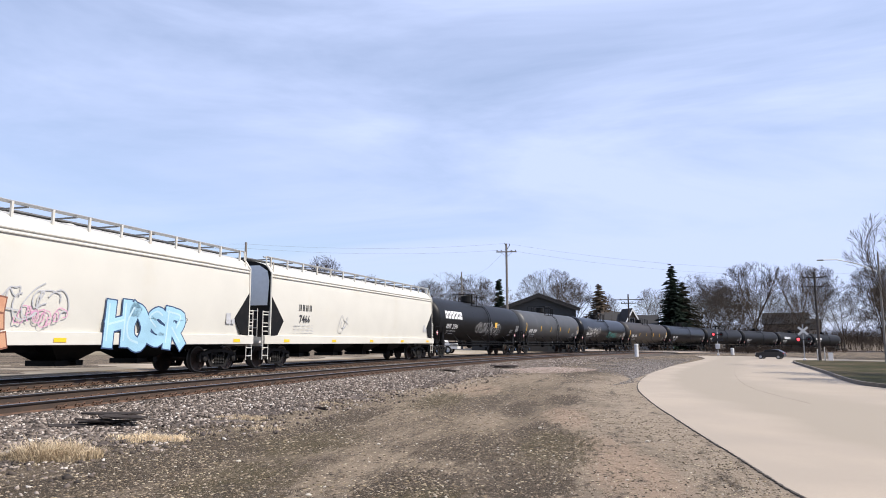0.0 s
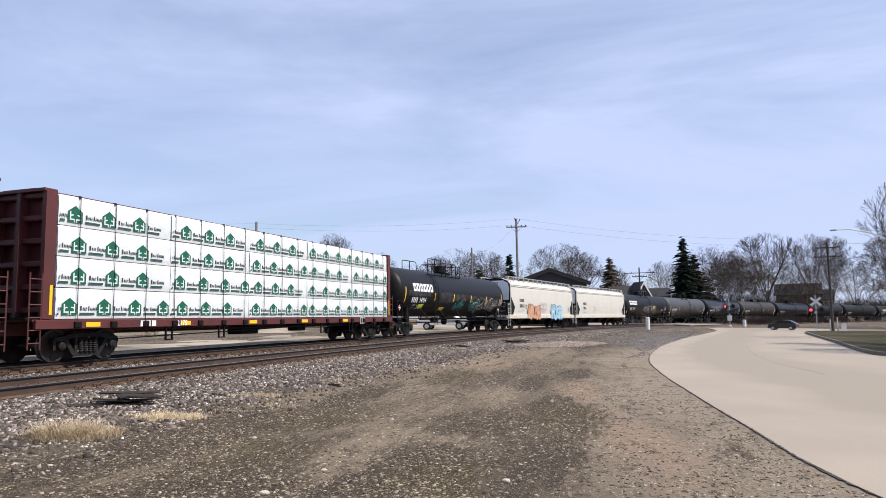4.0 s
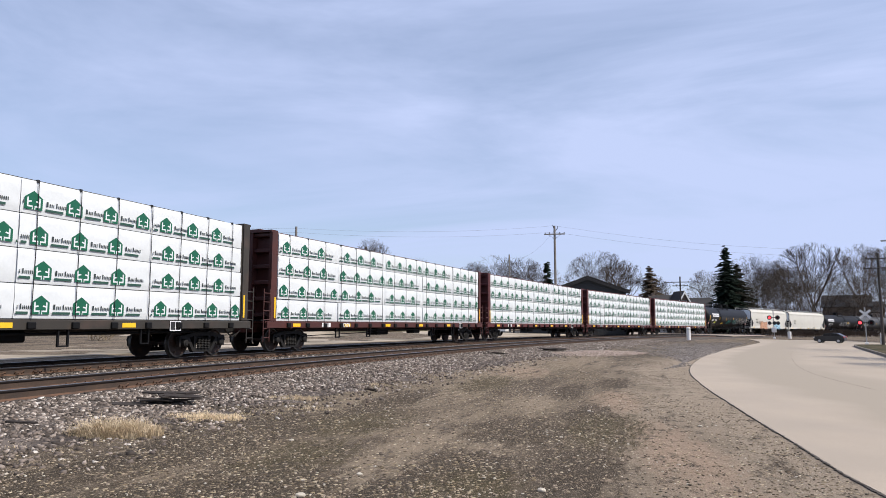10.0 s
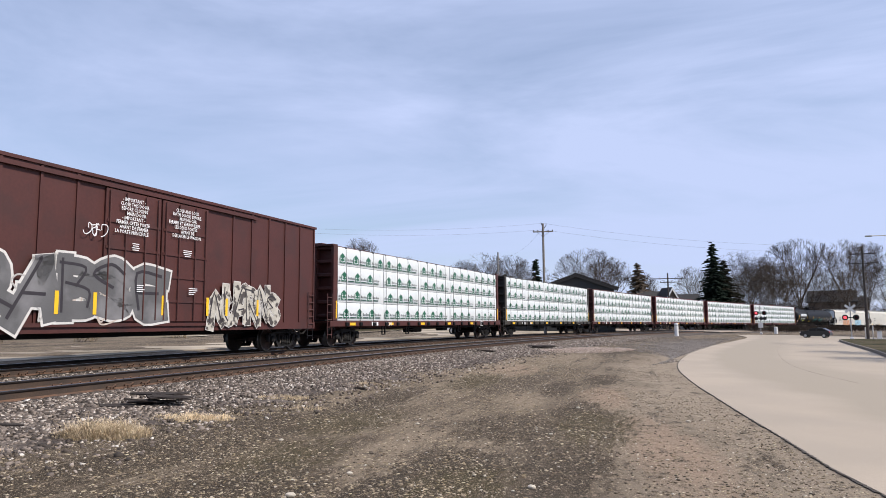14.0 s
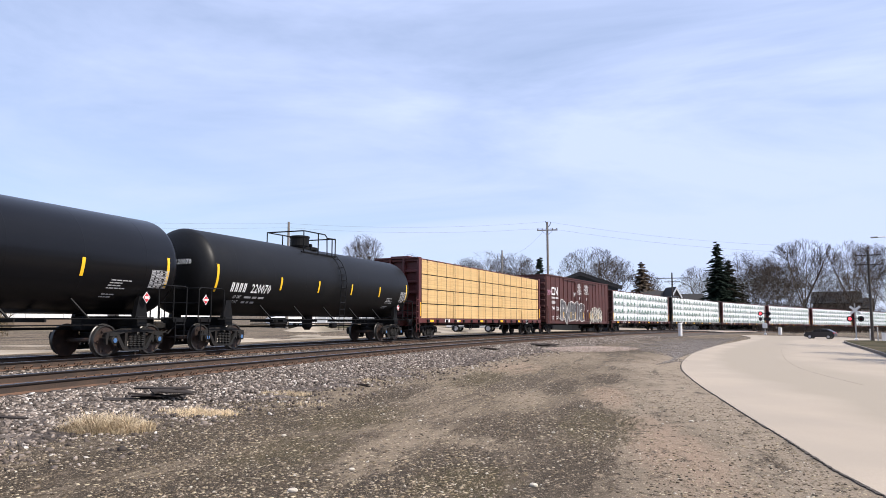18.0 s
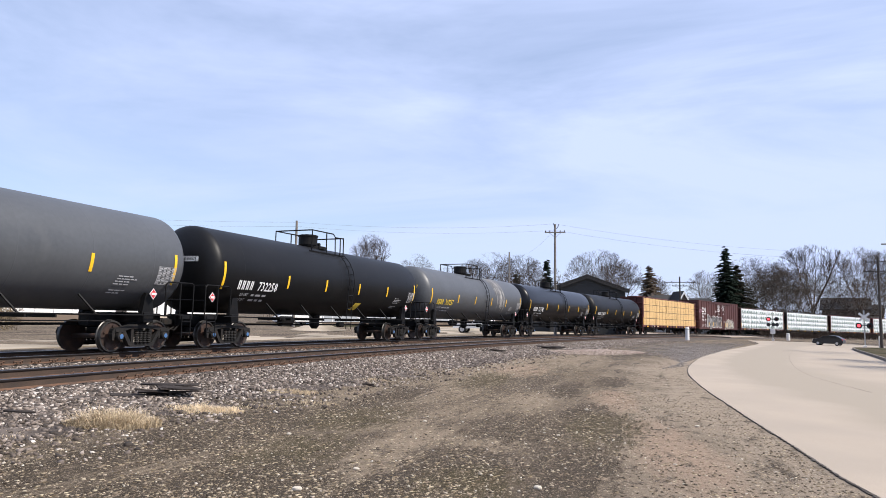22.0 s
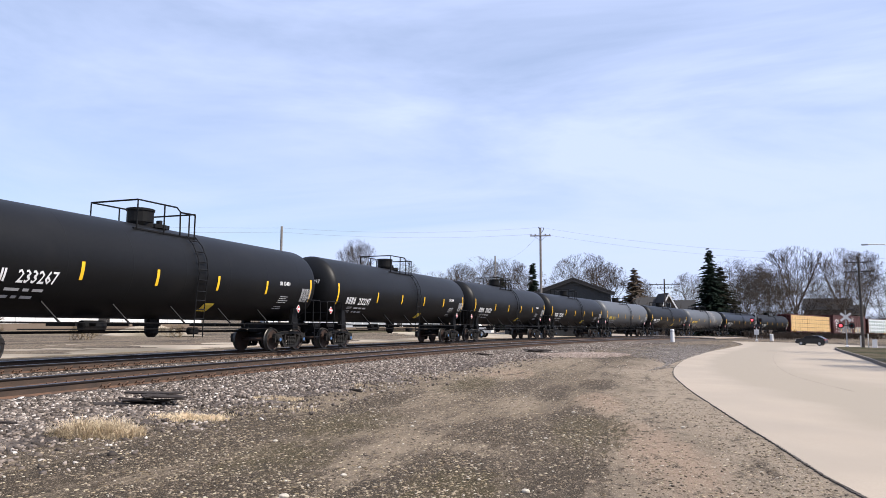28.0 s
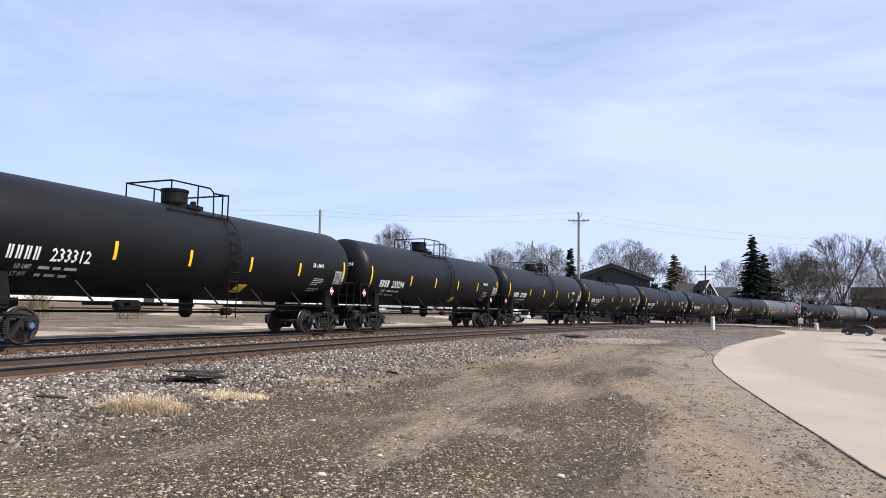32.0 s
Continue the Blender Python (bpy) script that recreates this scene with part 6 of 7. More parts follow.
edge_strip("road_crack", smooth_line([(30.5, 60.0), (25.0, 51.14), (21.11, 43.64), (17.06, 35.08), (14.29, 28.66), (12.84, 24.36), (11.81, 19.69)], 12), 0.05, BASE + 0.0, BASE + 0.0175, "tar_line", "thin dark joint curving along the concrete road", "road joint", 0.015, 6)
sheet("gravel_lot", [(-70, -20), (-24, -20), (-19.5, 10), (-9.5, 40), (4, 70), (22, 100), (-20, 130), (-120, 90)], BASE + 0.02, "pale_lot", "pale dusty gravel lot behind the tracks", "gravel lot", 0.05)
sheet("far_verge", [tuple(track(s, l)[:2]) for s, l in ((24, -24), (70, -30), (70, -42), (24, -34))], BASE + 0.035, "lawn", "strip of greenish grass beyond the tracks", "grass verge", 0.05)
sheet("crossing_panels", [tuple(track(s, l)[:2]) for s, l in ((74, 7.4), (92, 7.4), (92, -3), (74, -3))], -0.03, "concrete_road", "concrete panels of the level crossing", "level crossing", 0.1)
sheet("far_street", [tuple(track(s, l)[:2]) for s, l in ((74, -3), (92, -3), (100, -45), (86, -48))], BASE + 0.03, "concrete_road", "street running on beyond the crossing", "road", 0.1)


# ---- stones, litter, dry grass ----
def scatter(name, pts, mat, label, category, seed):
    """Many small uneven stones in one mesh: (x, y, z, size, flatness)."""
    rs = np.random.RandomState(seed)
    base = np.array([(x, y, z) for z in (-1, 1) for y in (-1, 1) for x in (-1, 1)], float) * 0.72
    faces = np.array([(0, 2, 3), (0, 3, 1), (4, 5, 7), (4, 7, 6), (0, 1, 5), (0, 5, 4), (2, 6, 7), (2, 7, 3), (0, 4, 6), (0, 6, 2), (1, 3, 7), (1, 7, 5)])
    pts = np.asarray(pts)
    n = len(pts)
    v = base[None] * rs.uniform(0.62, 1.12, (n, 8, 1)) + rs.normal(0, 0.17, (n, 8, 3))
    v[:, 4:, :2] *= rs.uniform(0.55, 0.95, (n, 1, 2))
    v[:, :, 0] *= rs.uniform(0.8, 1.45, (n, 1))
    tilt = rs.normal(0, 0.35, (n, 1))
    v[:, :, 2] += v[:, :, 0] * tilt
    a = rs.uniform(0, 6.28, n)
    c, s = np.cos(a)[:, None], np.sin(a)[:, None]
    x, y = v[:, :, 0] * c - v[:, :, 1] * s, v[:, :, 0] * s + v[:, :, 1] * c
    out = np.stack([x * pts[:, 3:4] + pts[:, 0:1], y * pts[:, 3:4] + pts[:, 1:2], v[:, :, 2] * pts[:, 3:4] * pts[:, 4:5] + pts[:, 2:3]], -1).reshape(-1, 3)
    f = (faces[None] + (np.arange(n) * 8)[:, None, None]).reshape(-1)
    me = bpy.data.meshes.new(name)
    me.vertices.add(len(out))
    me.vertices.foreach_set("co", out.astype(np.float32).ravel())
    me.loops.add(len(f))
    me.loops.foreach_set("vertex_index", f.astype(np.int32))
    me.polygons.add(len(f) // 3)
    me.polygons.foreach_set("loop_start", np.arange(0, len(f), 3, dtype=np.int32))
    me.update(calc_edges=True)
    tagged(part(name, me, mat), label, category, kind="stuff")


def bed_height(lat):
    return float(np.interp(lat, [p[0] for p in bed], [p[1] for p in bed]))


def build_stones():
    rnd = random.Random(31)
    pts = []
    while len(pts) < 72000:
        s = -32 + 72 * rnd.random() ** 1.8
        r = rnd.random()
        lat = rnd.uniform(5.22, 11.2) if r < 0.74 else (rnd.uniform(0.95, 3.5) if r < 0.88 else rnd.uniform(NEAR - 0.66, NEAR + 0.66))
        if lat > 8.1 and rnd.random() < 1.06 - math.exp(-(lat - 8.1) / 1.0):
            continue
        p = track(s, lat)
        size = rnd.uniform(0.018, 0.044) * (1.3 if rnd.random() < 0.1 else 1)
        low = -0.012 if r >= 0.88 else 0
        pts.append((p.x, p.y, p.z + max(bed_height(lat), -0.262) + size * 0.2 + low, size, 0.7))
    scatter("ballast_stones", pts, "stone", "loose grey and brown crushed stones on the ballast", "stones", 5)
    pts = []
    while len(pts) < 44000:
        y = 5.6 + 36 * rnd.random() ** 1.9
        x = rnd.uniform(-9, 9)
        near = track((y - 39) * 1.06 - 1, 0)
        lat = (x - near.x) * 0.93
        edge = float(np.interp(y, [p[1] for p in ROAD_LEFT], [p[0] for p in ROAD_LEFT]))
        if lat < 8.6 or x > edge - 0.1:
            continue
        if noise.noise(Vector((x * 0.6, y * 0.25, 2))) + rnd.uniform(-0.35, 0.35) < -0.12:
            continue
        size = 0.004 + 0.018 * rnd.random() ** 3
        pts.append((x, y, ground_height(x, y) + size * 0.2, size, 0.45))
    chips = []
    while len(chips) < 32000:
        y = 5.6 + 24 * rnd.random() ** 1.7
        x = rnd.uniform(-8, 5)
        if (x - track((y - 39) * 1.06 - 1, 0).x) * 0.93 < 8.0 or x > float(np.interp(y, [p[1] for p in ROAD_LEFT], [p[0] for p in ROAD_LEFT])) - 0.1:
            continue
        if noise.noise(Vector((x * 0.5, y * 0.2, 9))) + rnd.uniform(-0.5, 0.5) < -0.02:
            continue
        size = 0.005 + 0.022 * rnd.random() ** 2.5
        chips.append((x, y, ground_height(x, y) + size * 0.1, size, 0.16))
    scatter("wood_chips", chips, "chip", "flat straw-coloured chips and dead leaves on dirt", "wood chips", 8)
    scatter("pebbles", pts, "pebble", "pale pebbles and chips strewn over the dirt", "pebbles", 6)
    mound = []
    while len(mound) < 5200:
        a, q = rnd.uniform(0, 6.28), math.sqrt(rnd.random())
        x, y = 8.2 + 2.9 * q * math.cos(a) + 1.1 * q * math.sin(a), 38.9 + 3.4 * q * math.sin(a) + 0.9 * q * math.cos(a)
        size = rnd.uniform(0.02, 0.045)
        mound.append((x, y, ground_height(x, y) + 0.05 * (1 - q * q) + size * 0.3, size, 0.5))
    scatter("gravel_patch", mound, "pink_gravel", "low patch of pale pinkish gravel", "gravel", 9)
    apron = []
    while len(apron) < 12000:
        a, b = min(1.0, max(-0.25, rnd.gauss(0.5, 0.33))), min(1.15, max(-0.2, rnd.gauss(0.55, 0.32)))
        p = Vector((10.8, 33.5)).lerp(Vector((15.0, 54.5)), b).lerp(Vector((11.8, 34.2)).lerp(Vector((30.0, 71.0)), b), a)
        size = rnd.uniform(0.018, 0.045)
        apron.append((p.x, p.y, ground_height(p.x, p.y) + size * 0.3, size, 0.5))
    scatter("gravel_apron", apron, "grey_gravel", "loose grey gravel between track and road", "gravel", 12)
    big = [(-1.45, 6.75, 0.05), (-1.02, 7.72, 0.035), (4.2, 12.0, 0.04), (0.9, 7.2, 0.045), (-2.2, 9.6, 0.035), (1.6, 10.4, 0.03), (2.6, 13.4, 0.04), (-0.4, 11.2, 0.035)]
    for x, y, r in big:
        bm = bmesh.new()
        bmesh.ops.create_icosphere(bm, subdivisions=2, radius=r)
        for v in bm.verts:
            v.co *= 1 + 0.25 * noise.noise(v.co * 22 + Vector((x, y, 0)))
            v.co.z *= 0.5
        tagged(part("stone", bm, "pebble", at=pose(x, y, ground_height(x, y) + r * 0.3, 0, 0, x * 50)), "pale loose stone lying on bare dirt", "stone", "loose stones on the dirt")


M["chip"] = stone_material("chips", [(0.0, (0.045, 0.032, 0.02)), (0.3, (0.14, 0.1, 0.06)), (0.6, (0.4, 0.31, 0.19)), (1.0, (0.72, 0.61, 0.43))])
M["grey_gravel"] = stone_material("grey_gravel", [(0.0, (0.1, 0.09, 0.085)), (0.5, (0.24, 0.21, 0.19)), (1.0, (0.42, 0.38, 0.35))])
M["pink_gravel"] = stone_material("pink_gravel", [(0.0, (0.24, 0.18, 0.145)), (0.5, (0.44, 0.345, 0.285)), (1.0, (0.62, 0.52, 0.45))])
build_stones()


def grass_tuft(x, y, rx, ry, n, height, seed, z=None):
    rnd = random.Random(seed)
    vs, fs = [], []
    z0 = ground_height(x, y) if z is None else z
    for _ in range(n):
        a, q = rnd.uniform(0, 6.28), math.sqrt(rnd.random())
        px, py = math.cos(a) * rx * q, math.sin(a) * ry * q
        h = height * rnd.uniform(0.25, 1.0) * (1.15 - 0.75 * q) * (0.75 + 0.9 * noise.noise(Vector((px * 6, py * 6, seed))))
        b = rnd.uniform(0, 6.28)
        lx, ly = math.cos(b) * h * rnd.uniform(0.4, 1.7), math.sin(b) * h * rnd.uniform(0.4, 1.7)
        w = rnd.uniform(0.002, 0.0045)
        ux, uy = -math.sin(b) * w, math.cos(b) * w
        k = len(vs)
        vs += [(px - ux, py - uy, -0.02), (px + ux, py + uy, -0.02), (px + lx * 0.4 + ux * 0.8, py + ly * 0.4 + uy * 0.8, h * 0.6), (px + lx * 0.4 - ux * 0.8, py + ly * 0.4 - uy * 0.8, h * 0.6), (px + lx, py + ly, h * rnd.uniform(0.6, 0.95))]
        fs += [(k, k + 1, k + 2, k + 3), (k + 3, k + 2, k + 4)]
    me = bpy.data.meshes.new("tuft")
    me.from_pydata(vs, [], fs)
    tagged(part("grass_tuft", me, "straw", at=pose(x, y, z0)), "tuft of dry straw-coloured grass in gravel", "grass tuft", "dry grass tufts", kind="stuff")


for row in ((-4.7, 9.75, 0.66, 0.42, 4600, 0.4), (-4.15, 11.45, 0.8, 0.34, 2200, 0.2), (-3.3, 14.4, 0.6, 0.3, 900, 0.14), (-2.6, 12.9, 0.5, 0.25, 260, 0.12), (-5.6, 8.6, 0.4, 0.3, 160, 0.1),
            (-2.05, 17.6, 0.5, 0.3, 260, 0.16), (-0.9, 20.5, 0.5, 0.3, 160, 0.12), (-3.4, 12.2, 0.5, 0.2, 160, 0.1)):
    grass_tuft(*row, seed=int(row[0] * 100) % 97)


def debris_pile(x, y, n, size, seed, label):
    rnd = random.Random(seed)
    z = ground_height(x, y) + 0.04
    pile = thing("debris_pile", label, "debris pile", "scrap along the track", m=pose(x, y, z, 0, 0, 20))
    for k in range(n):
        l, w = size * rnd.uniform(0.5, 1.0), size * rnd.uniform(0.1, 0.2)
        bm = bmesh.new()
        pts = [(-l / 2, -w / 2), (l * 0.2, -w * 0.55), (l / 2, -w * 0.2), (l * 0.42, w * 0.4), (-l * 0.1, w / 2), (-l / 2, w * 0.3)]
        prism(bm, pts, -0.012, 0.012)
        part("broken_plank", bm, "slate", pile, at=pose(rnd.uniform(-0.35, 0.35) * size, rnd.uniform(-0.2, 0.2) * size, 0.015 + 0.02 * k, 90 + rnd.uniform(-14, 14), rnd.uniform(-9, 9), rnd.uniform(-50, 40)))


debris_pile(-5.3, 12.8, 9, 1.05, 2, "pile of dark broken planks lying on ballast")
debris_pile(2.1, 33.7, 5, 1.2, 3, "dark broken wood pieces lying on ballast")
debris_pile(5.6, 39.8, 6, 2.0, 4, "dark broken wood pieces lying on ballast")
debris_pile(-1.9, 15.9, 2, 0.38, 5, "dark rubber scraps lying on gravel")
debris_pile(-6.4, 10.2, 2, 0.5, 6, "dark broken planks lying on ballast")


# ---- trees ----
def limb_lists():
    return [], []


def add_limb(store, p, d, length, r0, r1, segs, rnd, bend=0.15, sides=3, rise=0.0):
    vs, fs = store
    ring_prev, pts = None, [p.copy()]
    for i in range(segs + 1):
        t = i / segs
        r = r0 + (r1 - r0) * t
        side = d.orthogonal().normalized()
        up = d.cross(side)
        k = len(vs)
        vs.extend(tuple(p + (side * math.cos(a) + up * math.sin(a)) * r) for a in (6.2832 * j / sides for j in range(sides)))
        if ring_prev is not None:
            for j in range(sides):
                fs.append((ring_prev + j, ring_prev + (j + 1) % sides, k + (j + 1) % sides, k + j))
        ring_prev = k
        if i < segs:
            d = (d + Vector((rnd.uniform(-bend, bend), rnd.uniform(-bend, bend), rnd.uniform(-bend, bend) + rise))).normalized()
            p = p + d * (length / segs)
            pts.append(p.copy())
    return pts, d


def trimmed(p, d, length, env):
    """Shortens a limb that would leave the rounded outline of its crown."""
    if env:
        for _ in range(5):
            q = p + d * length
            if ((q.x ** 2 + q.y ** 2) / env[0] ** 2 + ((q.z - env[1]) / env[2]) ** 2) < 1:
                break
            length *= 0.72
    return length


def grow(store, p, d, length, r, level, rnd, kids, spread, rise, env=None):
    length = trimmed(p, d, length, env)
    pts, dd = add_limb(store, p, d, length, r, max(r * 0.35, 0.009), 4 if level < 2 else 3, rnd, (0.07, 0.13, 0.1, 0.08)[min(level, 3)], 5 if level == 0 else 3, rise)
    if level >= len(kids):
        return
    n = kids[level]
    for i in range(n):
        t = 0.3 + 0.7 * (i + rnd.random()) / n
        q = t * (len(pts) - 1)
        k = min(int(q), len(pts) - 2)
        base = pts[k].lerp(pts[k + 1], q - k)
        ax = dd.orthogonal().normalized()
        ax.rotate(Matrix.Rotation(rnd.uniform(0, 6.28), 3, dd))
        ang = radians(rnd.uniform(spread * 0.6, spread * 1.2))
        nd = (dd * math.cos(ang) + ax * math.sin(ang)).normalized()
        grow(store, base, nd, length * rnd.uniform(0.48, 0.7) * (1.15 - 0.35 * t), max(r * rnd.uniform(0.34, 0.5), 0.0115), level + 1, rnd, kids, spread, rise, env)


def tree_meshes(seed, kids=(7, 6, 5, 4), spread=42, rise=0.05, stem=0.42, girth=0.018, wide=0.4):
    """A bare tree one metre-unit high per unit, built 12 m tall: trunk and crown meshes."""
    rnd = random.Random(seed)
    trunk, crown = limb_lists(), limb_lists()
    h = 12.0
    pts, d = add_limb(trunk, Vector((0, 0, -0.3)), Vector((0.02, 0.01, 1)), h * stem, h * girth, h * girth * 0.7, 5, rnd, 0.05, 7)
    tops = kids[0]
    for i in range(tops):
        a = 6.28 * (i + rnd.random() * 0.6) / tops
        lean = radians(rnd.uniform(12, spread))
        dd = Vector((math.cos(a) * math.sin(lean), math.sin(a) * math.sin(lean), math.cos(lean)))
        base = pts[-1].lerp(pts[-2], rnd.random() * 1.4 if i else 0)
        grow(crown, base, dd, h * (1 - stem) * rnd.uniform(0.7, 0.95), h * girth * rnd.uniform(0.3, 0.44), 0, rnd, kids[1:], spread, rise, (h * wide, h * (0.55 + stem * 0.15), h * (0.45 - stem * 0.15)))
    out = []
    for (vs, fs), mt in ((trunk, "bark"), (crown, "twig")):
        me = bpy.data.meshes.new("tree")
        me.from_pydata(vs, [], fs)
        me.materials.append(M[mt])
        out.append(me)
    top = max(v[2] for v in crown[0])
    return out[0], out[1], top


KINDS = [tree_meshes(3, (8, 7, 6, 6), 46, 0.06, 0.3, 0.014, 0.38), tree_meshes(8, (6, 6, 6, 5), 36, 0.07, 0.34, 0.0135, 0.36), tree_meshes(14, (9, 7, 7, 6), 58, 0.05, 0.22, 0.013, 0.44), tree_meshes(21, (7, 7, 6, 6), 42, 0.06, 0.26, 0.014, 0.34), tree_meshes(33, (10, 7, 6, 6), 64, 0.05, 0.16, 0.0125, 0.46), tree_meshes(41, (5, 6, 5, 4), 34, 0.02, 0.4, 0.0085, 0.3)]


def bare_tree(x, y, h, kind, turn, wide=1.0, label="bare leafless tree with fine grey-brown twigs"):
    trunk, crown, top = KINDS[kind]
    k = h / top
    t = thing("bare_tree", label, "tree", "bare trees round the crossing")
    t.matrix_basis = pose(x, y, land(x) + BASE, 0, 0, turn) @ Matrix.Diagonal((k * wide, k * wide, k, 1))
    part("trunk", trunk, None, t)
    part("crown", crown, None, t)


for row in ((29.0, 137.0, 15.9, 0, 10, 1.2), (35.2, 145.8, 15.4, 3, 70, 1.15), (7.5, 129.8, 14.0, 2, 20, 1.1), (13.8, 139.3, 14.7, 0, 160, 1.0), (4.6, 139.9, 13.7, 3, 250, 0.9), (18.5, 148.9, 14.2, 2, 200, 1.0), (-14.1, 119.2, 15.6, 3, 40, 0.9), (-7.4, 139.8, 14.1, 2, 90, 0.8),
            (56.9, 154.9, 14.1, 0, 200, 0.9), (66.1, 151.2, 17.4, 4, 15, 1.1), (71.0, 158.0, 16.6, 2, 75, 1.1), (77.2, 162.6, 17.4, 4, 190, 1.1), (90.0, 173.0, 22.9, 1, 120, 1.3), (111.3, 189.7, 24.9, 1, 300, 1.05), (123.8, 199.7, 25.5, 0, 30, 0.8), (136.7, 209.3, 22.3, 2, 220, 1.1),
            (150.0, 205.0, 22.0, 3, 80, 1.1), (158.0, 198.0, 21.0, 0, 10, 1.1), (36.6, 50.0, 12.0, 5, 200, 0.9), (62.0, 84.0, 12.5, 2, 140, 1.1), (66.0, 92.0, 14.0, 3, 20, 1.0), (72.0, 90.0, 13.0, 4, 60, 1.1), (58.0, 75.0, 11.0, 0, 60, 1.0),
            (0.0, 150.0, 12.5, 4, 60, 1.0), (47.0, 160.0, 13.0, 3, 180, 1.0), (98.0, 186.0, 19.0, 2, 45, 1.1), (104.0, 180.0, 17.0, 4, 300, 1.1), (84.0, 172.0, 17.0, 3, 130, 1.0), (46.5, 37.0, 12.0, 5, 10, 0.9), (49.0, 28.0, 13.0, 5, 100, 0.9),
            (29.5, 28.5, 12.0, 3, 30, 1.0), (33.0, 35.5, 12.5, 0, 140, 1.0), (31.5, 23.5, 13.0, 1, 220, 1.0), (37.0, 31.0, 13.0, 2, 75, 1.0)):
    bare_tree(*row)


def conifer(x, y, h, w, mat, seed, label):
    rnd = random.Random(seed)
    t = thing("spruce_tree", label, "tree", "conifers beyond the track", m=pose(x, y, land(x) + BASE))
    bm = bmesh.new()
    tube(bm, [(0, 0, -0.2), (0, 0, h * 0.5), (0, 0, h * 0.98)], h * 0.014, 6, 0.03)
    part("trunk", bm, "bark", t)
    vs, fs = [], []
    layers = int(h * 2.6)
    for i in range(layers):
        q = i / layers
        z = h * (0.06 + 0.93 * q)
        reach = w / 2 * (1 - q) ** 0.82 * rnd.uniform(0.78, 1.12) + 0.12
        n = max(5, int(15 * (1 - q)) + 4)
        for k in range(n):
            a = 6.283 * (k + rnd.random() * 0.8) / n
            L = reach * rnd.uniform(0.6, 1.1)
            droop = L * rnd.uniform(0.12, 0.34)
            zz = z + rnd.uniform(-0.4, 0.4)
            m = max(3, int(L / 0.24))
            for j in range(m):
                u = (j + 0.4) / m
                px, py, pz = math.cos(a) * L * u, math.sin(a) * L * u, zz - droop * u * u + 0.08 * L * u
                for side in (-1, 1, 0):
                    b = a + side * 0.8 + rnd.uniform(-0.3, 0.3)
                    s = rnd.uniform(0.4, 0.8) * (1.1 - 0.5 * u)
                    nx, ny = -math.sin(b) * s * 0.3, math.cos(b) * s * 0.3
                    e = (px + math.cos(b) * s, py + math.sin(b) * s, pz - s * rnd.uniform(0.1, 0.5))
                    k0 = len(vs)
                    vs += [(px - nx, py - ny, pz + 0.02), (px + nx, py + ny, pz + 0.05), e, (px, py, pz - s * 0.35)]
                    fs += [(k0, k0 + 1, k0 + 2), (k0, k0 + 2, k0 + 3)]
    me = bpy.data.meshes.new("needles")
    me.from_pydata(vs, [], fs)
    part("crown", me, mat, t)


conifer(55.2, 139.5, 17.9, 10.0, "needle", 1, "tall dark green spruce behind the crossing")
conifer(58.6, 142.5, 14.6, 12.0, "needle_dark", 5, "dense brownish conifer beside the tall spruce")
conifer(41.2, 144.2, 13.9, 11.0, "needle_brown", 2, "thin brownish larch-like conifer")
conifer(19.1, 138.7, 13.9, 5.0, "needle", 3, "slim dark spruce among bare trees")
conifer(12.6, 136.0, 10.4, 5.0, "needle", 4, "small dark spruce behind the track")


def build_woods():
    """Low brush and the far woods, each joined into one mesh."""
    rnd = random.Random(77)
    brush = limb_lists()
    spots = []
    for k in range(270):
        s, l = rnd.uniform(84, 330), -rnd.uniform(5, 40)
        spots.append((s, l, rnd.uniform(2.5, 5.2) if s < 120 else rnd.uniform(3.2, 7.5)))
    for k in range(40):
        spots.append((rnd.uniform(176, 300), rnd.uniform(9, 34), rnd.uniform(3, 6)))
    for k in range(18):
        spots.append((rnd.uniform(40, 84), -rnd.uniform(30, 60), rnd.uniform(3, 6)))
    for k in range(90):
        spots.append((rnd.uniform(95, 165), rnd.uniform(5.5, 12), rnd.uniform(0.5, 1.3)))
    spots = [(track(s, l), h) for s, l, h in spots]
    for k in range(26):
        spots.append((Vector((rnd.uniform(50, 74), rnd.uniform(64, 80), 0)), rnd.uniform(3, 5.5)))
    for p, h in spots:
        p.z = land(p.x) + BASE
        for i in range(7):
            a, lean = rnd.uniform(0, 6.28), radians(rnd.uniform(3, 38))
            d = Vector((math.cos(a) * math.sin(lean), math.sin(a) * math.sin(lean), math.cos(lean)))
            grow(brush, p + Vector((rnd.uniform(-1, 1), rnd.uniform(-1, 1), 0)), d, h * rnd.uniform(0.6, 1), 0.024, 1, rnd, (0, 6, 4), 34, 0.04)
    me = bpy.data.meshes.new("brush")
    me.from_pydata(brush[0], [], brush[1])
    tagged(part("brush", me, "brush_stem"), "dense bare brown brush along the railway", "brush", kind="stuff")
    woods = limb_lists()
    for k in range(90):
        s, l = rnd.uniform(60, 520), -rnd.uniform(50, 130)
        p = track(s, l)
        p.z = land(p.x) + BASE
        h = rnd.uniform(6, 10)
        pts, d = add_limb(woods, p, Vector((0, 0, 1)), h * 0.4, 0.2, 0.14, 2, rnd, 0.05, 4)
        for i in range(7):
            a, lean = rnd.uniform(0, 6.28), radians(rnd.uniform(10, 55))
            dd = Vector((math.cos(a) * math.sin(lean), math.sin(a) * math.sin(lean), math.cos(lean)))
            grow(woods, pts[-1], dd, h * 0.5, 0.1, 1, rnd, (0, 6, 5), 44, 0.05)
    me = bpy.data.meshes.new("woods")
    me.from_pydata(woods[0], [], woods[1])
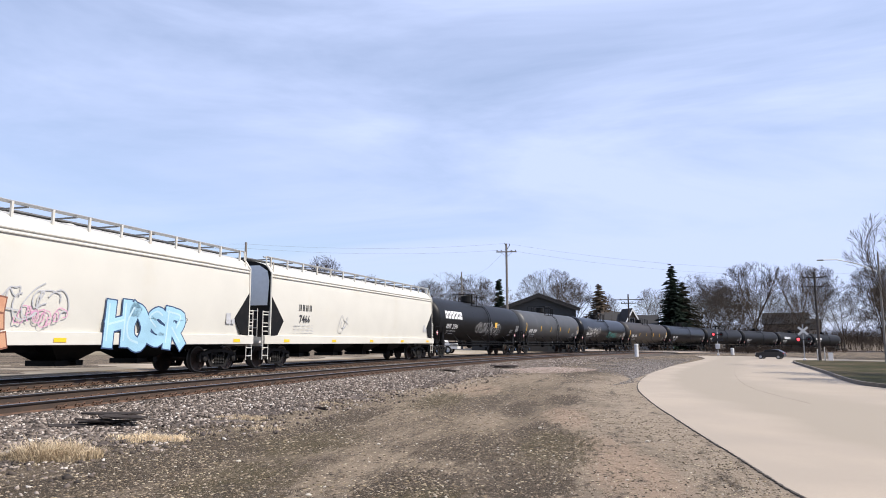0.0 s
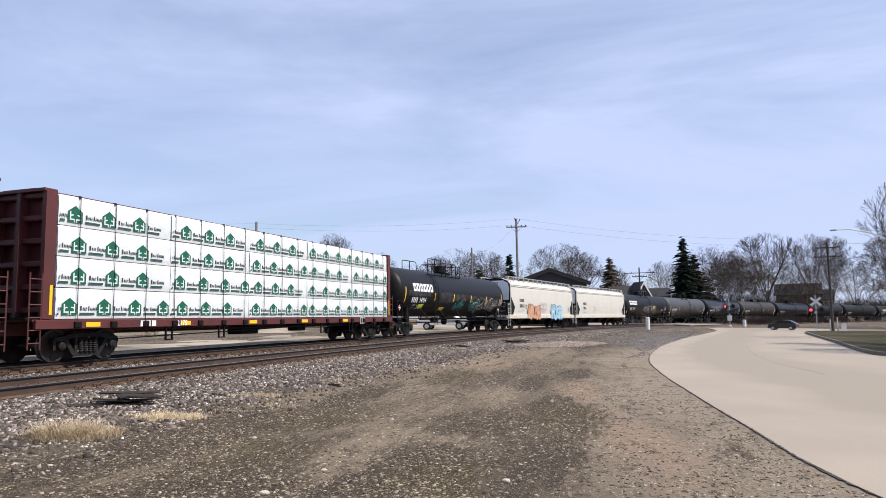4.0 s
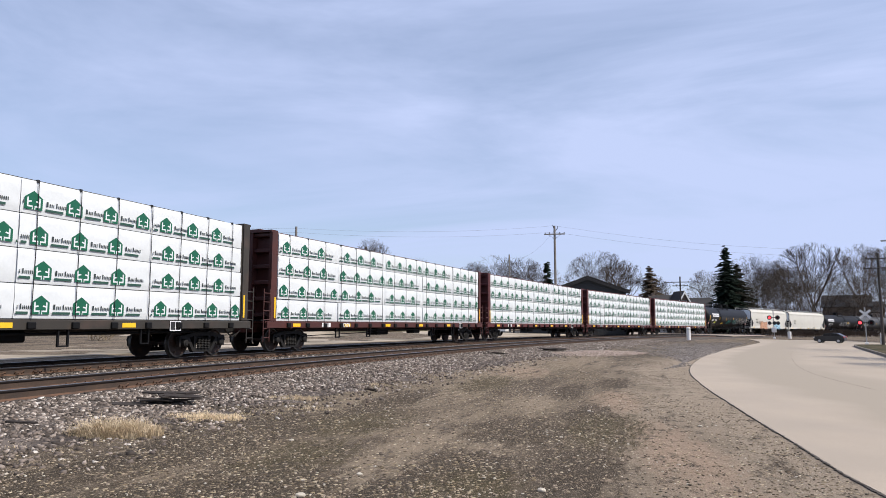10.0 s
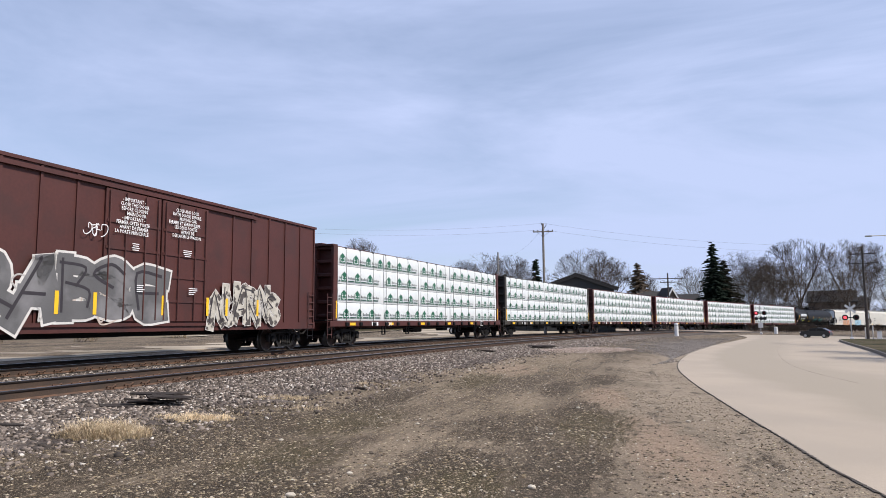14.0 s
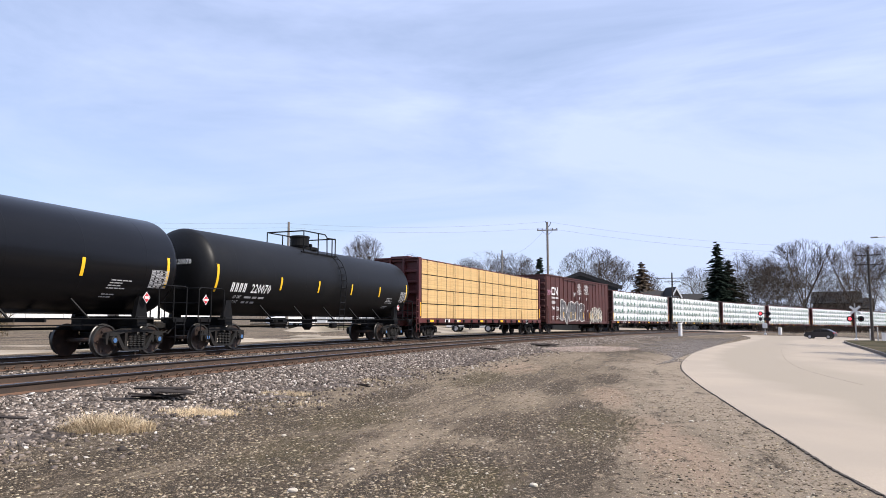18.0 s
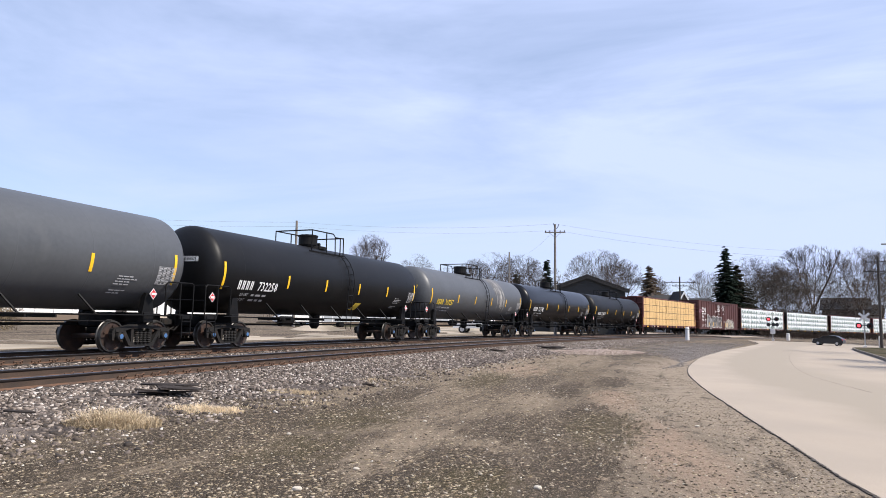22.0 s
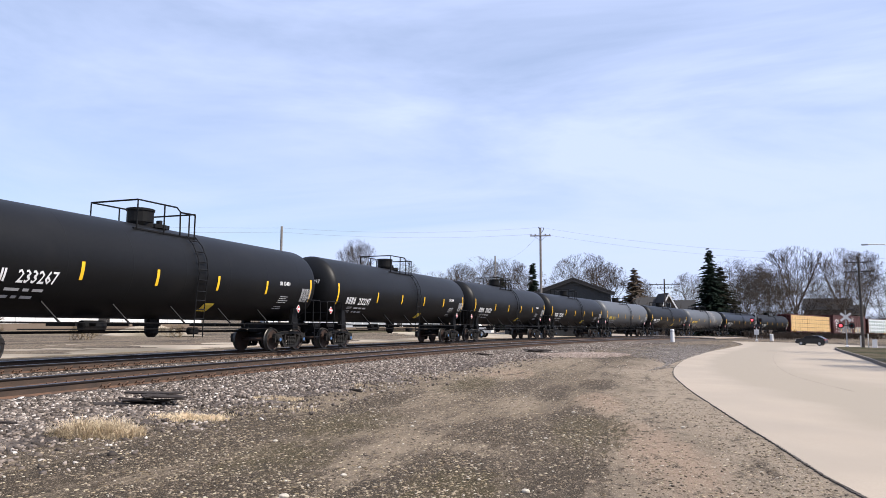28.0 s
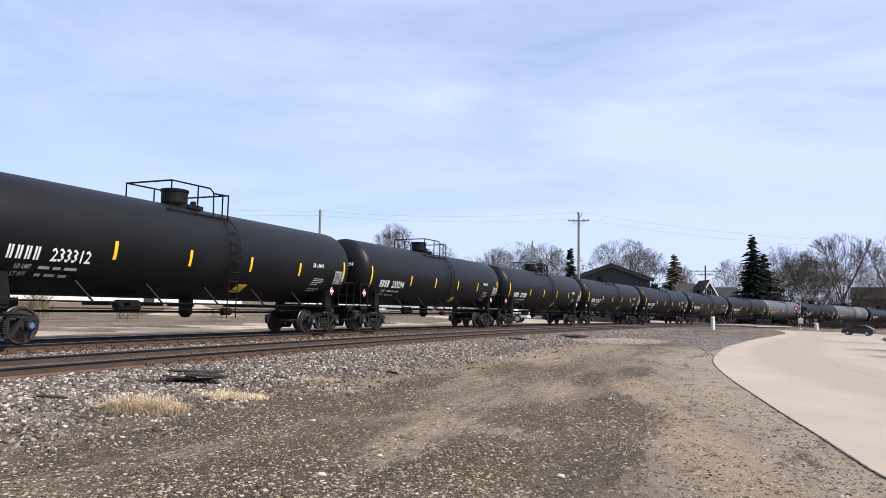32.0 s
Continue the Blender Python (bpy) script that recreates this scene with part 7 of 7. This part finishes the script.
    tagged(part("far_woods", me, "twig"), "bare leafless woods in the distance", "woods", kind="stuff")


build_woods()


# ---- poles, wires ----
def utility_pole(x, y, h, arms, mat, label, lean=0.0, turn=0.0):
    z = land(x) + BASE
    p = thing("utility_pole", label, "utility pole", "utility poles", m=pose(x, y, z, 0, lean, turn))
    part("pole", tube(bmesh.new(), [(0, 0, -0.3), (0, 0, h * 0.5), (0, 0, h)], 0.16, 10, 0.11), mat, p, smooth=True)
    for az, w in arms:
        part("cross_arm", boxes((-w / 2, w / 2, -0.16, -0.05, az - 0.06, az + 0.06), bevel=0.01), mat, p)
        part("arm_brace", tubes([(-w * 0.32, -0.1, az), (0, -0.1, az - 0.55)], [(w * 0.32, -0.1, az), (0, -0.1, az - 0.55)], r=0.02, segs=4), "black_iron", p)
        for u in (-0.46, -0.25, 0.25, 0.46):
            part("insulator", lathe(bmesh.new(), [(az + 0.06, 0.03), (az + 0.12, 0.06), (az + 0.17, 0.06), (az + 0.2, 0.03)], 8, "z", (u * w, -0.1, 0)), "pole_dark", p)
    return p


pa = utility_pole(11.1, 74.2, 12.0, [(11.1, 2.2)], "pole_wood", "grey wooden utility pole with one cross arm", turn=-8)
part("pole_top_bracket", tubes([(0, 0, 11.3), (0.35, 0, 11.8), (0.35, 0, 12.0)], [(0, 0, 11.6), (-0.2, 0, 12.1)], r=0.035), "black_iron", pa)
utility_pole(-15.6, 68.3, 10.6, [], "pole_wood", "grey wooden utility pole with a bare top")
utility_pole(8.7, 104.6, 11.7, [], "pole_wood", "thin grey wooden pole")
utility_pole(36.9, 112.1, 9.4, [(8.5, 5.0), (7.9, 2.4)], "pole_dark", "dark old wooden pole with a long cross arm", turn=-15)
utility_pole(65.9, 159.7, 10.2, [], "pole_wood", "short grey wooden pole")
utility_pole(44.5, 72.4, 9.6, [(9.0, 2.4), (8.0, 2.8)], "pole_dark", "dark utility pole with two cross arms beside the crossing", turn=-30)
utility_pole(19.6, 98.1, 6.9, [], "galvanised", "thin grey metal pole behind the tracks")


def wire(a, b, sag, label="thin overhead wire"):
    pts = [Vector(a).lerp(Vector(b), t / 16) - Vector((0, 0, sag * 4 * (t / 16) * (1 - t / 16))) for t in range(17)]
    tagged(part("overhead_wire", tubes(pts, r=0.007, segs=3), "pole_dark"), label + " strung between poles", "wire", "overhead wires", kind="structure")


for dz in (-0.1, -0.8):
    wire((11.1, 74.2, 11.6 + dz), (-15.6, 68.3, 10.6 + dz * 0.6), 0.5)
    wire((-15.6, 68.3, 10.6 + dz * 0.6), (-60, 60, 11.5 + dz), 0.6)
    wire((11.1, 74.2, 11.6 + dz), (44.5, 72.4, 8.6 + dz), 0.7)
wire((11.1, 74.2, 11.0), (8.7, 104.6, 10.8), 1.2)
wire((36.9, 112.1, 7.4), (44.5, 72.4, 7.2), 0.5)
wire((44.5, 72.4, 8.1), (90, 60, 8.5), 0.6)


def street_lamp(x, y, h, reach, turn):
    p = thing("street_lamp", "grey metal street lamp with a long curved arm", "street lamp", m=pose(x, y, land(x) + BASE, 0, 0, turn))
    part("pole", tube(bmesh.new(), [(0, 0, -0.1), (0, 0, h)], 0.11, 10, 0.07), "pole_wood", p, smooth=True)
    part("arm", tubes([(0, 0, h - 1.9), (-reach * 0.4, 0, h - 1.0), (-reach * 0.75, 0, h - 0.55), (-reach, 0, h - 0.5)], r=0.05), "trim_white", p)
    part("lamp_head", boxes((-reach - 0.6, -reach, -0.14, 0.14, h - 0.58, h - 0.44), bevel=0.04), "galvanised", p)


street_lamp(43.7, 61.0, 10.4, 4.4, -35)


# ---- the crossing ----
def crossing_signal(x, y, turn, full, label):
    s = thing("crossing_signal", label, "crossing signal", "railway crossing signals", m=pose(x, y, land(x) + BASE, 0, 0, turn))
    part("mast", tube(bmesh.new(), [(0, 0, 0), (0, 0, 3.9)], 0.06, 10), "galvanised", s, smooth=True)
    part("base", boxes((-0.17, 0.17, -0.17, 0.17, -0.1, 0.25), bevel=0.03), "trim_white", s)
    zc, zl = (3.2, 2.3) if full else (3.75, 2.9)
    if full:
        for sg in (-1, 1):
            bm = bmesh.new()
            box(bm, -0.62, 0.62, -0.015, 0.015, -0.115, 0.115)
            part("crossbuck_board", bm, "trim_white", s, "white crossbuck board", at=pose(0, -0.12 - 0.02 * sg, zc, 0, 40 * sg, 0))
    part("light_bar", tubes([(-0.62, -0.08, zl), (0.62, -0.08, zl)], r=0.04), "black_iron", s)
    for x0, lit in ((-0.5, True), (0.5, False)):
        part("backing_disc", lathe(bmesh.new(), [(-0.1, 0.3), (-0.08, 0.3)], 20, "y", (x0, 0, zl)), "black_paint", s, "round black backing")
        part("lamp", lathe(bmesh.new(), [(-0.16, 0.06), (-0.15, 0.13), (-0.1, 0.15)], 16, "y", (x0, 0, zl)), "lamp_red" if lit else "lamp_off", s, "lit red lamp" if lit else "dark red lamp")
        part("hood", lathe(bmesh.new(), [(-0.12, 0.165), (-0.36, 0.165), (-0.36, 0.172), (-0.1, 0.172)], 16, "y", (x0, 0, zl), False), "black_paint", s)
    if not full:
        part("light_bar", tubes([(-0.55, 0.1, 2.15), (0.55, -0.1, 2.15)], r=0.04), "black_iron", s)
        for x0 in (-0.5, 0.1, 0.55):
            part("backing_disc", lathe(bmesh.new(), [(-0.1, 0.24), (-0.08, 0.24)], 20, "y", (x0, 0, 2.15)), "black_paint", s, "round black backing")
        part("signal_box", boxes((-0.3, 0.3, -0.2, 0.3, 0.9, 1.6), bevel=0.03), "trim_white", s, "white equipment box on the mast")


crossing_signal(43.1, 72.9, -28, True, "crossing signal with white crossbuck and red lamps")
crossing_signal(43.8, 95.1, -24, False, "crossing signal with several lamps on a short mast")


def marker_post(x, y, h, w, label, mat="trim_white"):
    p = thing("marker_post", label, "post", "marker posts by the crossing", m=pose(x, y, land(x) + BASE))
    part("shaft", lathe(bmesh.new(), [(-0.1, w / 2), (h - 0.06, w / 2), (h, w / 2 * 0.8)], 14, "z"), mat, p, smooth=True)
    part("collar", lathe(bmesh.new(), [(h * 0.82, w / 2 + 0.012), (h * 0.86, w / 2 + 0.012)], 14, "z"), "galvanised", p)


marker_post(26.0, 76.8, 1.42, 0.44, "stout white marker post standing in gravel")
marker_post(48.8, 101.2, 1.0, 0.5, "short white marker post by the crossing")
marker_post(44.2, 72.3, 1.3, 0.12, "pale wooden stake beside the crossing signal", "siding_pale")
marker_post(44.8, 72.0, 1.5, 0.12, "pale wooden stake beside the crossing signal", "siding_pale")
c = thing("signal_cabinet", "white metal cabinet at the foot of a pole", "cabinet", m=pose(45.2, 71.6, land(45.2) + BASE, 0, 0, -30))
part("body", boxes((-0.22, 0.22, -0.2, 0.2, 0, 0.9), bevel=0.02), "trim_white", c)
part("lid", boxes((-0.25, 0.25, -0.23, 0.23, 0.9, 0.94), bevel=0.01), "galvanised", c)


# ---- the waiting car ----
def parked_car(x, y, turn):
    c = thing("car", "dark blue hatchback waiting near the crossing", "car", m=pose(x, y, land(x) + BASE + 0.02, 0, 0, turn) @ Matrix.Diagonal((0.71, 0.78, 0.74, 1)))
    side = [(-2.15, 0.35), (-2.18, 0.75), (-1.95, 0.95), (-1.2, 1.02), (-0.55, 1.42), (0.3, 1.5), (1.2, 1.45), (1.95, 1.05), (2.12, 0.95), (2.15, 0.4), (1.9, 0.28), (-1.9, 0.28)]
    bm = bmesh.new()
    prism(bm, side, -0.86, 0.86)
    bmesh.ops.bevel(bm, geom=[e for e in bm.edges if abs(e.verts[0].co.y - e.verts[1].co.y) < 0.01], offset=0.09, segments=2, affect="EDGES")
    part("body", bm, "car_blue", c, smooth=True)
    for sy in (-1, 1):
        for pts in ([(-0.98, 1.06), (-0.5, 1.36), (0.25, 1.43), (0.25, 1.06)], [(0.33, 1.06), (0.33, 1.43), (1.15, 1.38), (1.62, 1.1)]):
            bm = bmesh.new()
            prism(bm, pts, sy * 0.868 - 0.006, sy * 0.868 + 0.006)
            part("side_window", bm, "glass", c)
        part("mirror", boxes((-0.98, -0.8, min(sy * 0.86, sy * 1.02), max(sy * 0.86, sy * 1.02), 1.0, 1.14), bevel=0.03), "car_blue", c)
        for wx in (-1.32, 1.32):
            w = part("wheel", lathe(bmesh.new(), [(-0.1, 0.2), (-0.1, 0.31), (-0.07, 0.33), (0.07, 0.33), (0.1, 0.31), (0.1, 0.2)], 22, "y"), "tyre", c, at=pose(wx, sy * 0.79, 0.33), smooth=True)
            part("rim", lathe(bmesh.new(), [(-0.106, 0.05), (-0.106, 0.21), (0.106, 0.21), (0.106, 0.05)], 16, "y"), "galvanised", w)
    bm = bmesh.new()
    prism(bm, [(-1.12, 1.07), (-0.6, 1.41), (-0.57, 1.4), (-1.09, 1.05)], -0.72, 0.72)
    part("windscreen", bm, "glass", c)
    for sy in (-1, 1):
        part("headlight", boxes((-2.17, -2.0, sy * 0.62 - 0.18, sy * 0.62 + 0.18, 0.66, 0.8), bevel=0.03), "trim_white", c)
        part("tail_light", boxes((2.0, 2.14, sy * 0.66 - 0.14, sy * 0.66 + 0.14, 0.8, 0.98), bevel=0.03), "red_sign", c)


parked_car(42.0, 77.8, -42)


# ---- buildings ----
def window(parent, x, z, w, h, y, mat="trim_white"):
    f = part("window", boxes((x - w / 2 - 0.09, x + w / 2 + 0.09, y - 0.05, y, z - 0.09, z + h + 0.09)), mat, parent, "framed window")
    part("pane", boxes((x - w / 2, x + w / 2, y - 0.062, y - 0.052, z, z + h)), "glass", f)
    part("glazing_bar", boxes((x - 0.03, x + 0.03, y - 0.075, y - 0.064, z, z + h)), mat, f)


def gable_house(name, x, y, turn, w, depth, eave, ridge, wall, roof, trim, label, category, windows=(), door=None, over=0.5, front_gable=True):
    """A house whose gable faces its own -y, or with the ridge along x."""
    g = thing(name, label, category, "buildings beyond the railway", m=pose(x, y, land(x) + BASE, 0, 0, turn))
    bm = bmesh.new()
    if front_gable:
        prism(bm, [(-w / 2, -0.2), (w / 2, -0.2), (w / 2, eave), (0, ridge), (-w / 2, eave)], 0, depth)
    else:
        box(bm, -w / 2, w / 2, 0, depth, -0.2, eave)
        a = [bm.verts.new((sx * w / 2, yy, zz)) for sx in (-1, 1) for yy, zz in ((0, eave), (depth / 2, ridge), (depth, eave))]
        bm.faces.new(a[:3]), bm.faces.new(a[3:])
    part("wall", bm, wall, g)
    t = 0.22
    for sg in (-1, 1):
        bm = bmesh.new()
        k = (ridge - eave) / (w / 2 if front_gable else depth / 2)
        if front_gable:
            prism(bm, [(0, ridge), (0, ridge + t), (sg * (w / 2 + over), eave - over * k + t), (sg * (w / 2 + over), eave - over * k)], -over, depth + over)
        else:
            m = depth / 2
            o = m + sg * (m + over)
            vs = [bm.verts.new((sx, yy, zz)) for sx in (-w / 2 - over, w / 2 + over) for yy, zz in ((m, ridge), (m, ridge + t), (o, eave - over * k + t), (o, eave - over * k))]
            for f in ((0, 1, 2, 3), (4, 5, 6, 7), (0, 1, 5, 4), (1, 2, 6, 5), (2, 3, 7, 6), (3, 0, 4, 7)):
                bm.faces.new([vs[i] for i in f])
            bmesh.ops.recalc_face_normals(bm, faces=bm.faces)
        part("roof", bm, roof, g, "dark shingled roof slope")
        if front_gable and trim:
            bm = bmesh.new()
            prism(bm, [(0, ridge - 0.06), (0, ridge - 0.32), (sg * (w / 2 + over * 0.9), eave - over * k - 0.32), (sg * (w / 2 + over * 0.9), eave - over * k - 0.06)], -over - 0.03, -over + 0.02)
            part("barge_board", bm, trim, g)
    for q in windows:
        window(g, *q, 0.0)
    if door:
        part("door", boxes((door[0] - door[1] / 2, door[0] + door[1] / 2, -0.05, 0.0, 0, door[2])), "roof_dark", g, "dark door")
    return g


g1 = gable_house("workshop_building", 18.6, 95.0, -8, 10.2, 16, 6.0, 7.85, "siding_grey", "roof_dark", "roof_dark", "dark grey gabled workshop building behind the tracks", "building", [(-2.5, 1.2, 1.4, 1.2), (2.5, 1.2, 1.4, 1.2)], (0, 2.4, 2.4))
part("lean_to_roof", boxes((-9.8, -5.0, 0.5, 8, 5.3, 5.55)), "roof_dark", g1)
part("lean_to_wall", boxes((-9.4, -5.1, 1.0, 7.6, -0.2, 5.3)), "siding_grey", g1)
for k in range(16):
    part("siding_batten", boxes((-5.0 + k * 0.66, -4.94 + k * 0.66, -0.03, 0.0, 0, 5.9)), "siding_grey", g1)
h1 = gable_house("house", 43.2, 138.0, 2, 5.8, 9, 5.4, 8.3, "siding_pale", "roof_dark", "trim_white", "pale house with a dark roof and white gable trim", "house", [(-2.3, 1, 1.2, 1.4), (-2.3, 3.6, 1.2, 1.3), (-0.5, 3.6, 1.0, 1.3)], (-0.3, 1.0, 2.1), front_gable=False)
bm = bmesh.new()
prism(bm, [(0.9, 0), (4.1, 0), (4.1, 6.2), (2.5, 8.9), (0.9, 6.2)], -2.0, 3)
part("gable_wing", bm, "siding_tan", h1)
for sg in (-1, 1):
    bm = bmesh.new()
    prism(bm, [(2.5, 9.15), (2.5, 8.65), (2.5 + sg * 2.3, 4.9), (2.5 + sg * 2.3, 5.4)], -2.5, 3.5)
    part("gable_roof", bm, "roof_dark", h1)
    bm = bmesh.new()
    prism(bm, [(2.5, 9.1), (2.5, 8.5), (2.5 + sg * 2.25, 4.75), (2.5 + sg * 2.25, 5.3)], -2.56, -2.5)
    part("barge_board", bm, "trim_white", h1)
window(h1, 2.5, 5.6, 1.0, 1.3, -2.0)
part("chimney", boxes((-2.6, -1.9, 4, 4.7, 7.0, 8.9)), "siding_tan", h1)
h1.matrix_basis = h1.matrix_basis @ Matrix.Diagonal((0.86, 1, 0.9, 1))
gable_house("house", 50.6, 146.0, -20, 6.5, 9, 5.0, 7.2, "siding_pale", "roof_dark", "trim_white", "small pale house with a shallow dark roof", "house", [(-2.5, 2.6, 1.1, 1.3), (2.5, 2.6, 1.1, 1.3)], None, front_gable=False)
h2 = gable_house("house", 112.5, 199.0, -30, 12.0, 12, 7.8, 11.0, "siding_tan", "roof_dark", "trim_white", "large tan house with a dark hipped roof", "house", [(-4.5, 3.8, 1.3, 1.5), (-1.5, 3.8, 1.3, 1.5), (1.5, 3.8, 1.3, 1.5), (4.5, 3.8, 1.3, 1.5), (-4.5, 1, 1.3, 1.5), (4.5, 1, 1.3, 1.5)], (0, 1.1, 2.1), front_gable=False)
gable_house("house", 122.0, 205.0, -34, 7.0, 9, 6.6, 9.4, "siding_pale", "roof_dark", "trim_white", "pale house half hidden by bare trees", "house", [(-2.0, 3.2, 1.1, 1.4), (2.0, 3.2, 1.1, 1.4)], None, front_gable=False)
w1 = gable_house("warehouse", -33.0, 58.5, 53, 30.0, 10, 3.6, 4.6, "trim_white", "roof_dark", None, "long low white metal warehouse beside the gravel lot", "warehouse", [(-9, 1.3, 1.2, 1.0), (-2, 1.3, 1.2, 1.0)], (5.0, 1.0, 2.0), 0.2, False)
w2 = gable_house("warehouse", -8.0, 95.0, 50, 26.0, 9, 3.0, 3.9, "siding_cool", "roof_dark", None, "low grey-white metal warehouse behind the tracks", "warehouse", [(-6, 1.2, 1.2, 0.9)], (4.0, 1.0, 2.0), 0.2, False)
for w, wide, high in ((w1, 30.0, 3.5), (w2, 26.0, 2.9)):
    part("plinth", boxes((-wide / 2, wide / 2, -0.06, -0.002, -0.2, 0.55)), "siding_tan", w, "brownish plinth")
    for k in range(int(wide / 1.5)):
        u = -wide / 2 + 0.75 + k * 1.5
        part("wall_rib", boxes((u - 0.05, u + 0.05, -0.05, -0.003, 0.56, high)), "trim_white", w)


def pickup(x, y, turn):
    c = thing("pickup_truck", "white pickup truck parked behind the tracks", "pickup truck", m=pose(x, y, land(x) + BASE + 0.02, 0, 0, turn))
    bm = bmesh.new()
    prism(bm, [(-2.7, 0.5), (-2.72, 1.0), (-1.5, 1.12), (-0.95, 1.75), (0.45, 1.8), (0.6, 1.1), (2.7, 1.1), (2.7, 0.5)], -0.92, 0.92)
    part("body", bm, "trim_white", c)
    for sy in (-1, 1):
        bm = bmesh.new()
        prism(bm, [(-1.3, 1.15), (-0.88, 1.65), (0.35, 1.68), (0.4, 1.15)], sy * 0.926 - 0.006, sy * 0.926 + 0.006)
        part("side_window", bm, "glass", c)
        for wx in (-1.7, 1.7):
            w = part("wheel", lathe(bmesh.new(), [(-0.12, 0.22), (-0.12, 0.37), (-0.08, 0.39), (0.08, 0.39), (0.12, 0.37), (0.12, 0.22)], 20, "y"), "tyre", c, at=pose(wx, sy * 0.84, 0.39))
            part("rim", lathe(bmesh.new(), [(-0.126, 0.05), (-0.126, 0.23), (0.126, 0.23), (0.126, 0.05)], 14, "y"), "galvanised", w)


pickup(3.0, 72.0, 165)
pickup(-16.0, 72.0, 60)


def dry_shrub(x, y, h, seed):
    rnd = random.Random(seed)
    store = limb_lists()
    for i in range(16):
        a, lean = rnd.uniform(0, 6.28), radians(rnd.uniform(5, 62))
        d = Vector((math.cos(a) * math.sin(lean), math.sin(a) * math.sin(lean), math.cos(lean)))
        grow(store, Vector((rnd.uniform(-0.5, 0.5), rnd.uniform(-0.5, 0.5), 0)), d, h * rnd.uniform(0.5, 1), 0.02, 1, rnd, (0, 5, 3), 38, 0.02)
    me = bpy.data.meshes.new("shrub")
    me.from_pydata(store[0], [], store[1])
    tagged(part("dry_shrub", me, "dead_stem", at=pose(x, y, land(x) + BASE)), "dry bare shrub on the gravel lot", "shrub", "dry shrubs beyond the tracks")


M["dead_stem"] = material("dead_stem", (0.2, 0.155, 0.1), 0.9, grain=0.3, scale=2, per_object=0.3, spec=0.2)
for k, (x, y, h) in enumerate(((-24.5, 38.0, 1.3), (-27.0, 40.5, 1.0), (-21.0, 41.0, 0.8), (-30.0, 36.5, 1.4), (-18.5, 49.5, 0.8), (-35.0, 42.0, 1.2))):
    dry_shrub(x, y, h, k + 3)


def sand_pile(x, y, rx, ry, h, seed):
    vs, fs, n, m = [(0, 0, h)], [], 28, 7
    for j in range(1, m + 1):
        for i in range(n):
            a, q = 6.2832 * i / n, j / m
            r = q * (1 + 0.14 * noise.noise(Vector((math.cos(a) * 1.3, math.sin(a) * 1.3, seed))))
            vs.append((rx * r * math.cos(a), ry * r * math.sin(a), -0.05 + h * (0.5 + 0.5 * math.cos(math.pi * min(1, q))) * (1 + 0.25 * noise.noise(Vector((math.cos(a) * 3, math.sin(a) * 3, q * 4 + seed))))))
    fs += [(0, 1 + i, 1 + (i + 1) % n) for i in range(n)]
    fs += [(1 + (j - 1) * n + i, 1 + j * n + i, 1 + j * n + (i + 1) % n, 1 + (j - 1) * n + (i + 1) % n) for j in range(1, m) for i in range(n)]
    me = bpy.data.meshes.new("pile")
    me.from_pydata(vs, [], fs)
    me.polygons.foreach_set("use_smooth", [True] * len(fs))
    tagged(part("sand_pile", me, "pale_lot", at=pose(x, y, land(x) + BASE + 0.02, 0, 0, seed * 40)), "low spread heap of pale sand on the lot", "sand pile", "sand heaps on the lot")


sand_pile(-21.5, 52.0, 4.2, 2.4, 0.8, 1)
sand_pile(-12.0, 62.0, 5.0, 2.6, 0.6, 2)


# ---- what moves ----
def motions():
    for car, mid, reach in CARS:
        walk(car, [(t, car_pose(mid + SLACK + SPEED * t, reach)) for t in range(33)])
    # every wheelset rolls at the train's speed; each bogie's leading and trailing ones share their keys
    turn = math.degrees(SPEED / FPS / 0.457)
    for x, wheels in ((0.89, FRONT_WHEELS), (-0.89, REAR_WHEELS)):
        lead = wheels[0]
        walk(lead, [(k / FPS, pose(x, 0, 0.457, 0, (turn * k) % 360, 0)) for k in range(32 * FPS + 1)])
        for w in wheels[1:]:
            w.rotation_mode = "QUATERNION"
            keys = w.animation_data_create()
            keys.action = lead.animation_data.action
            keys.action_slot = lead.animation_data.action_slot


motions()
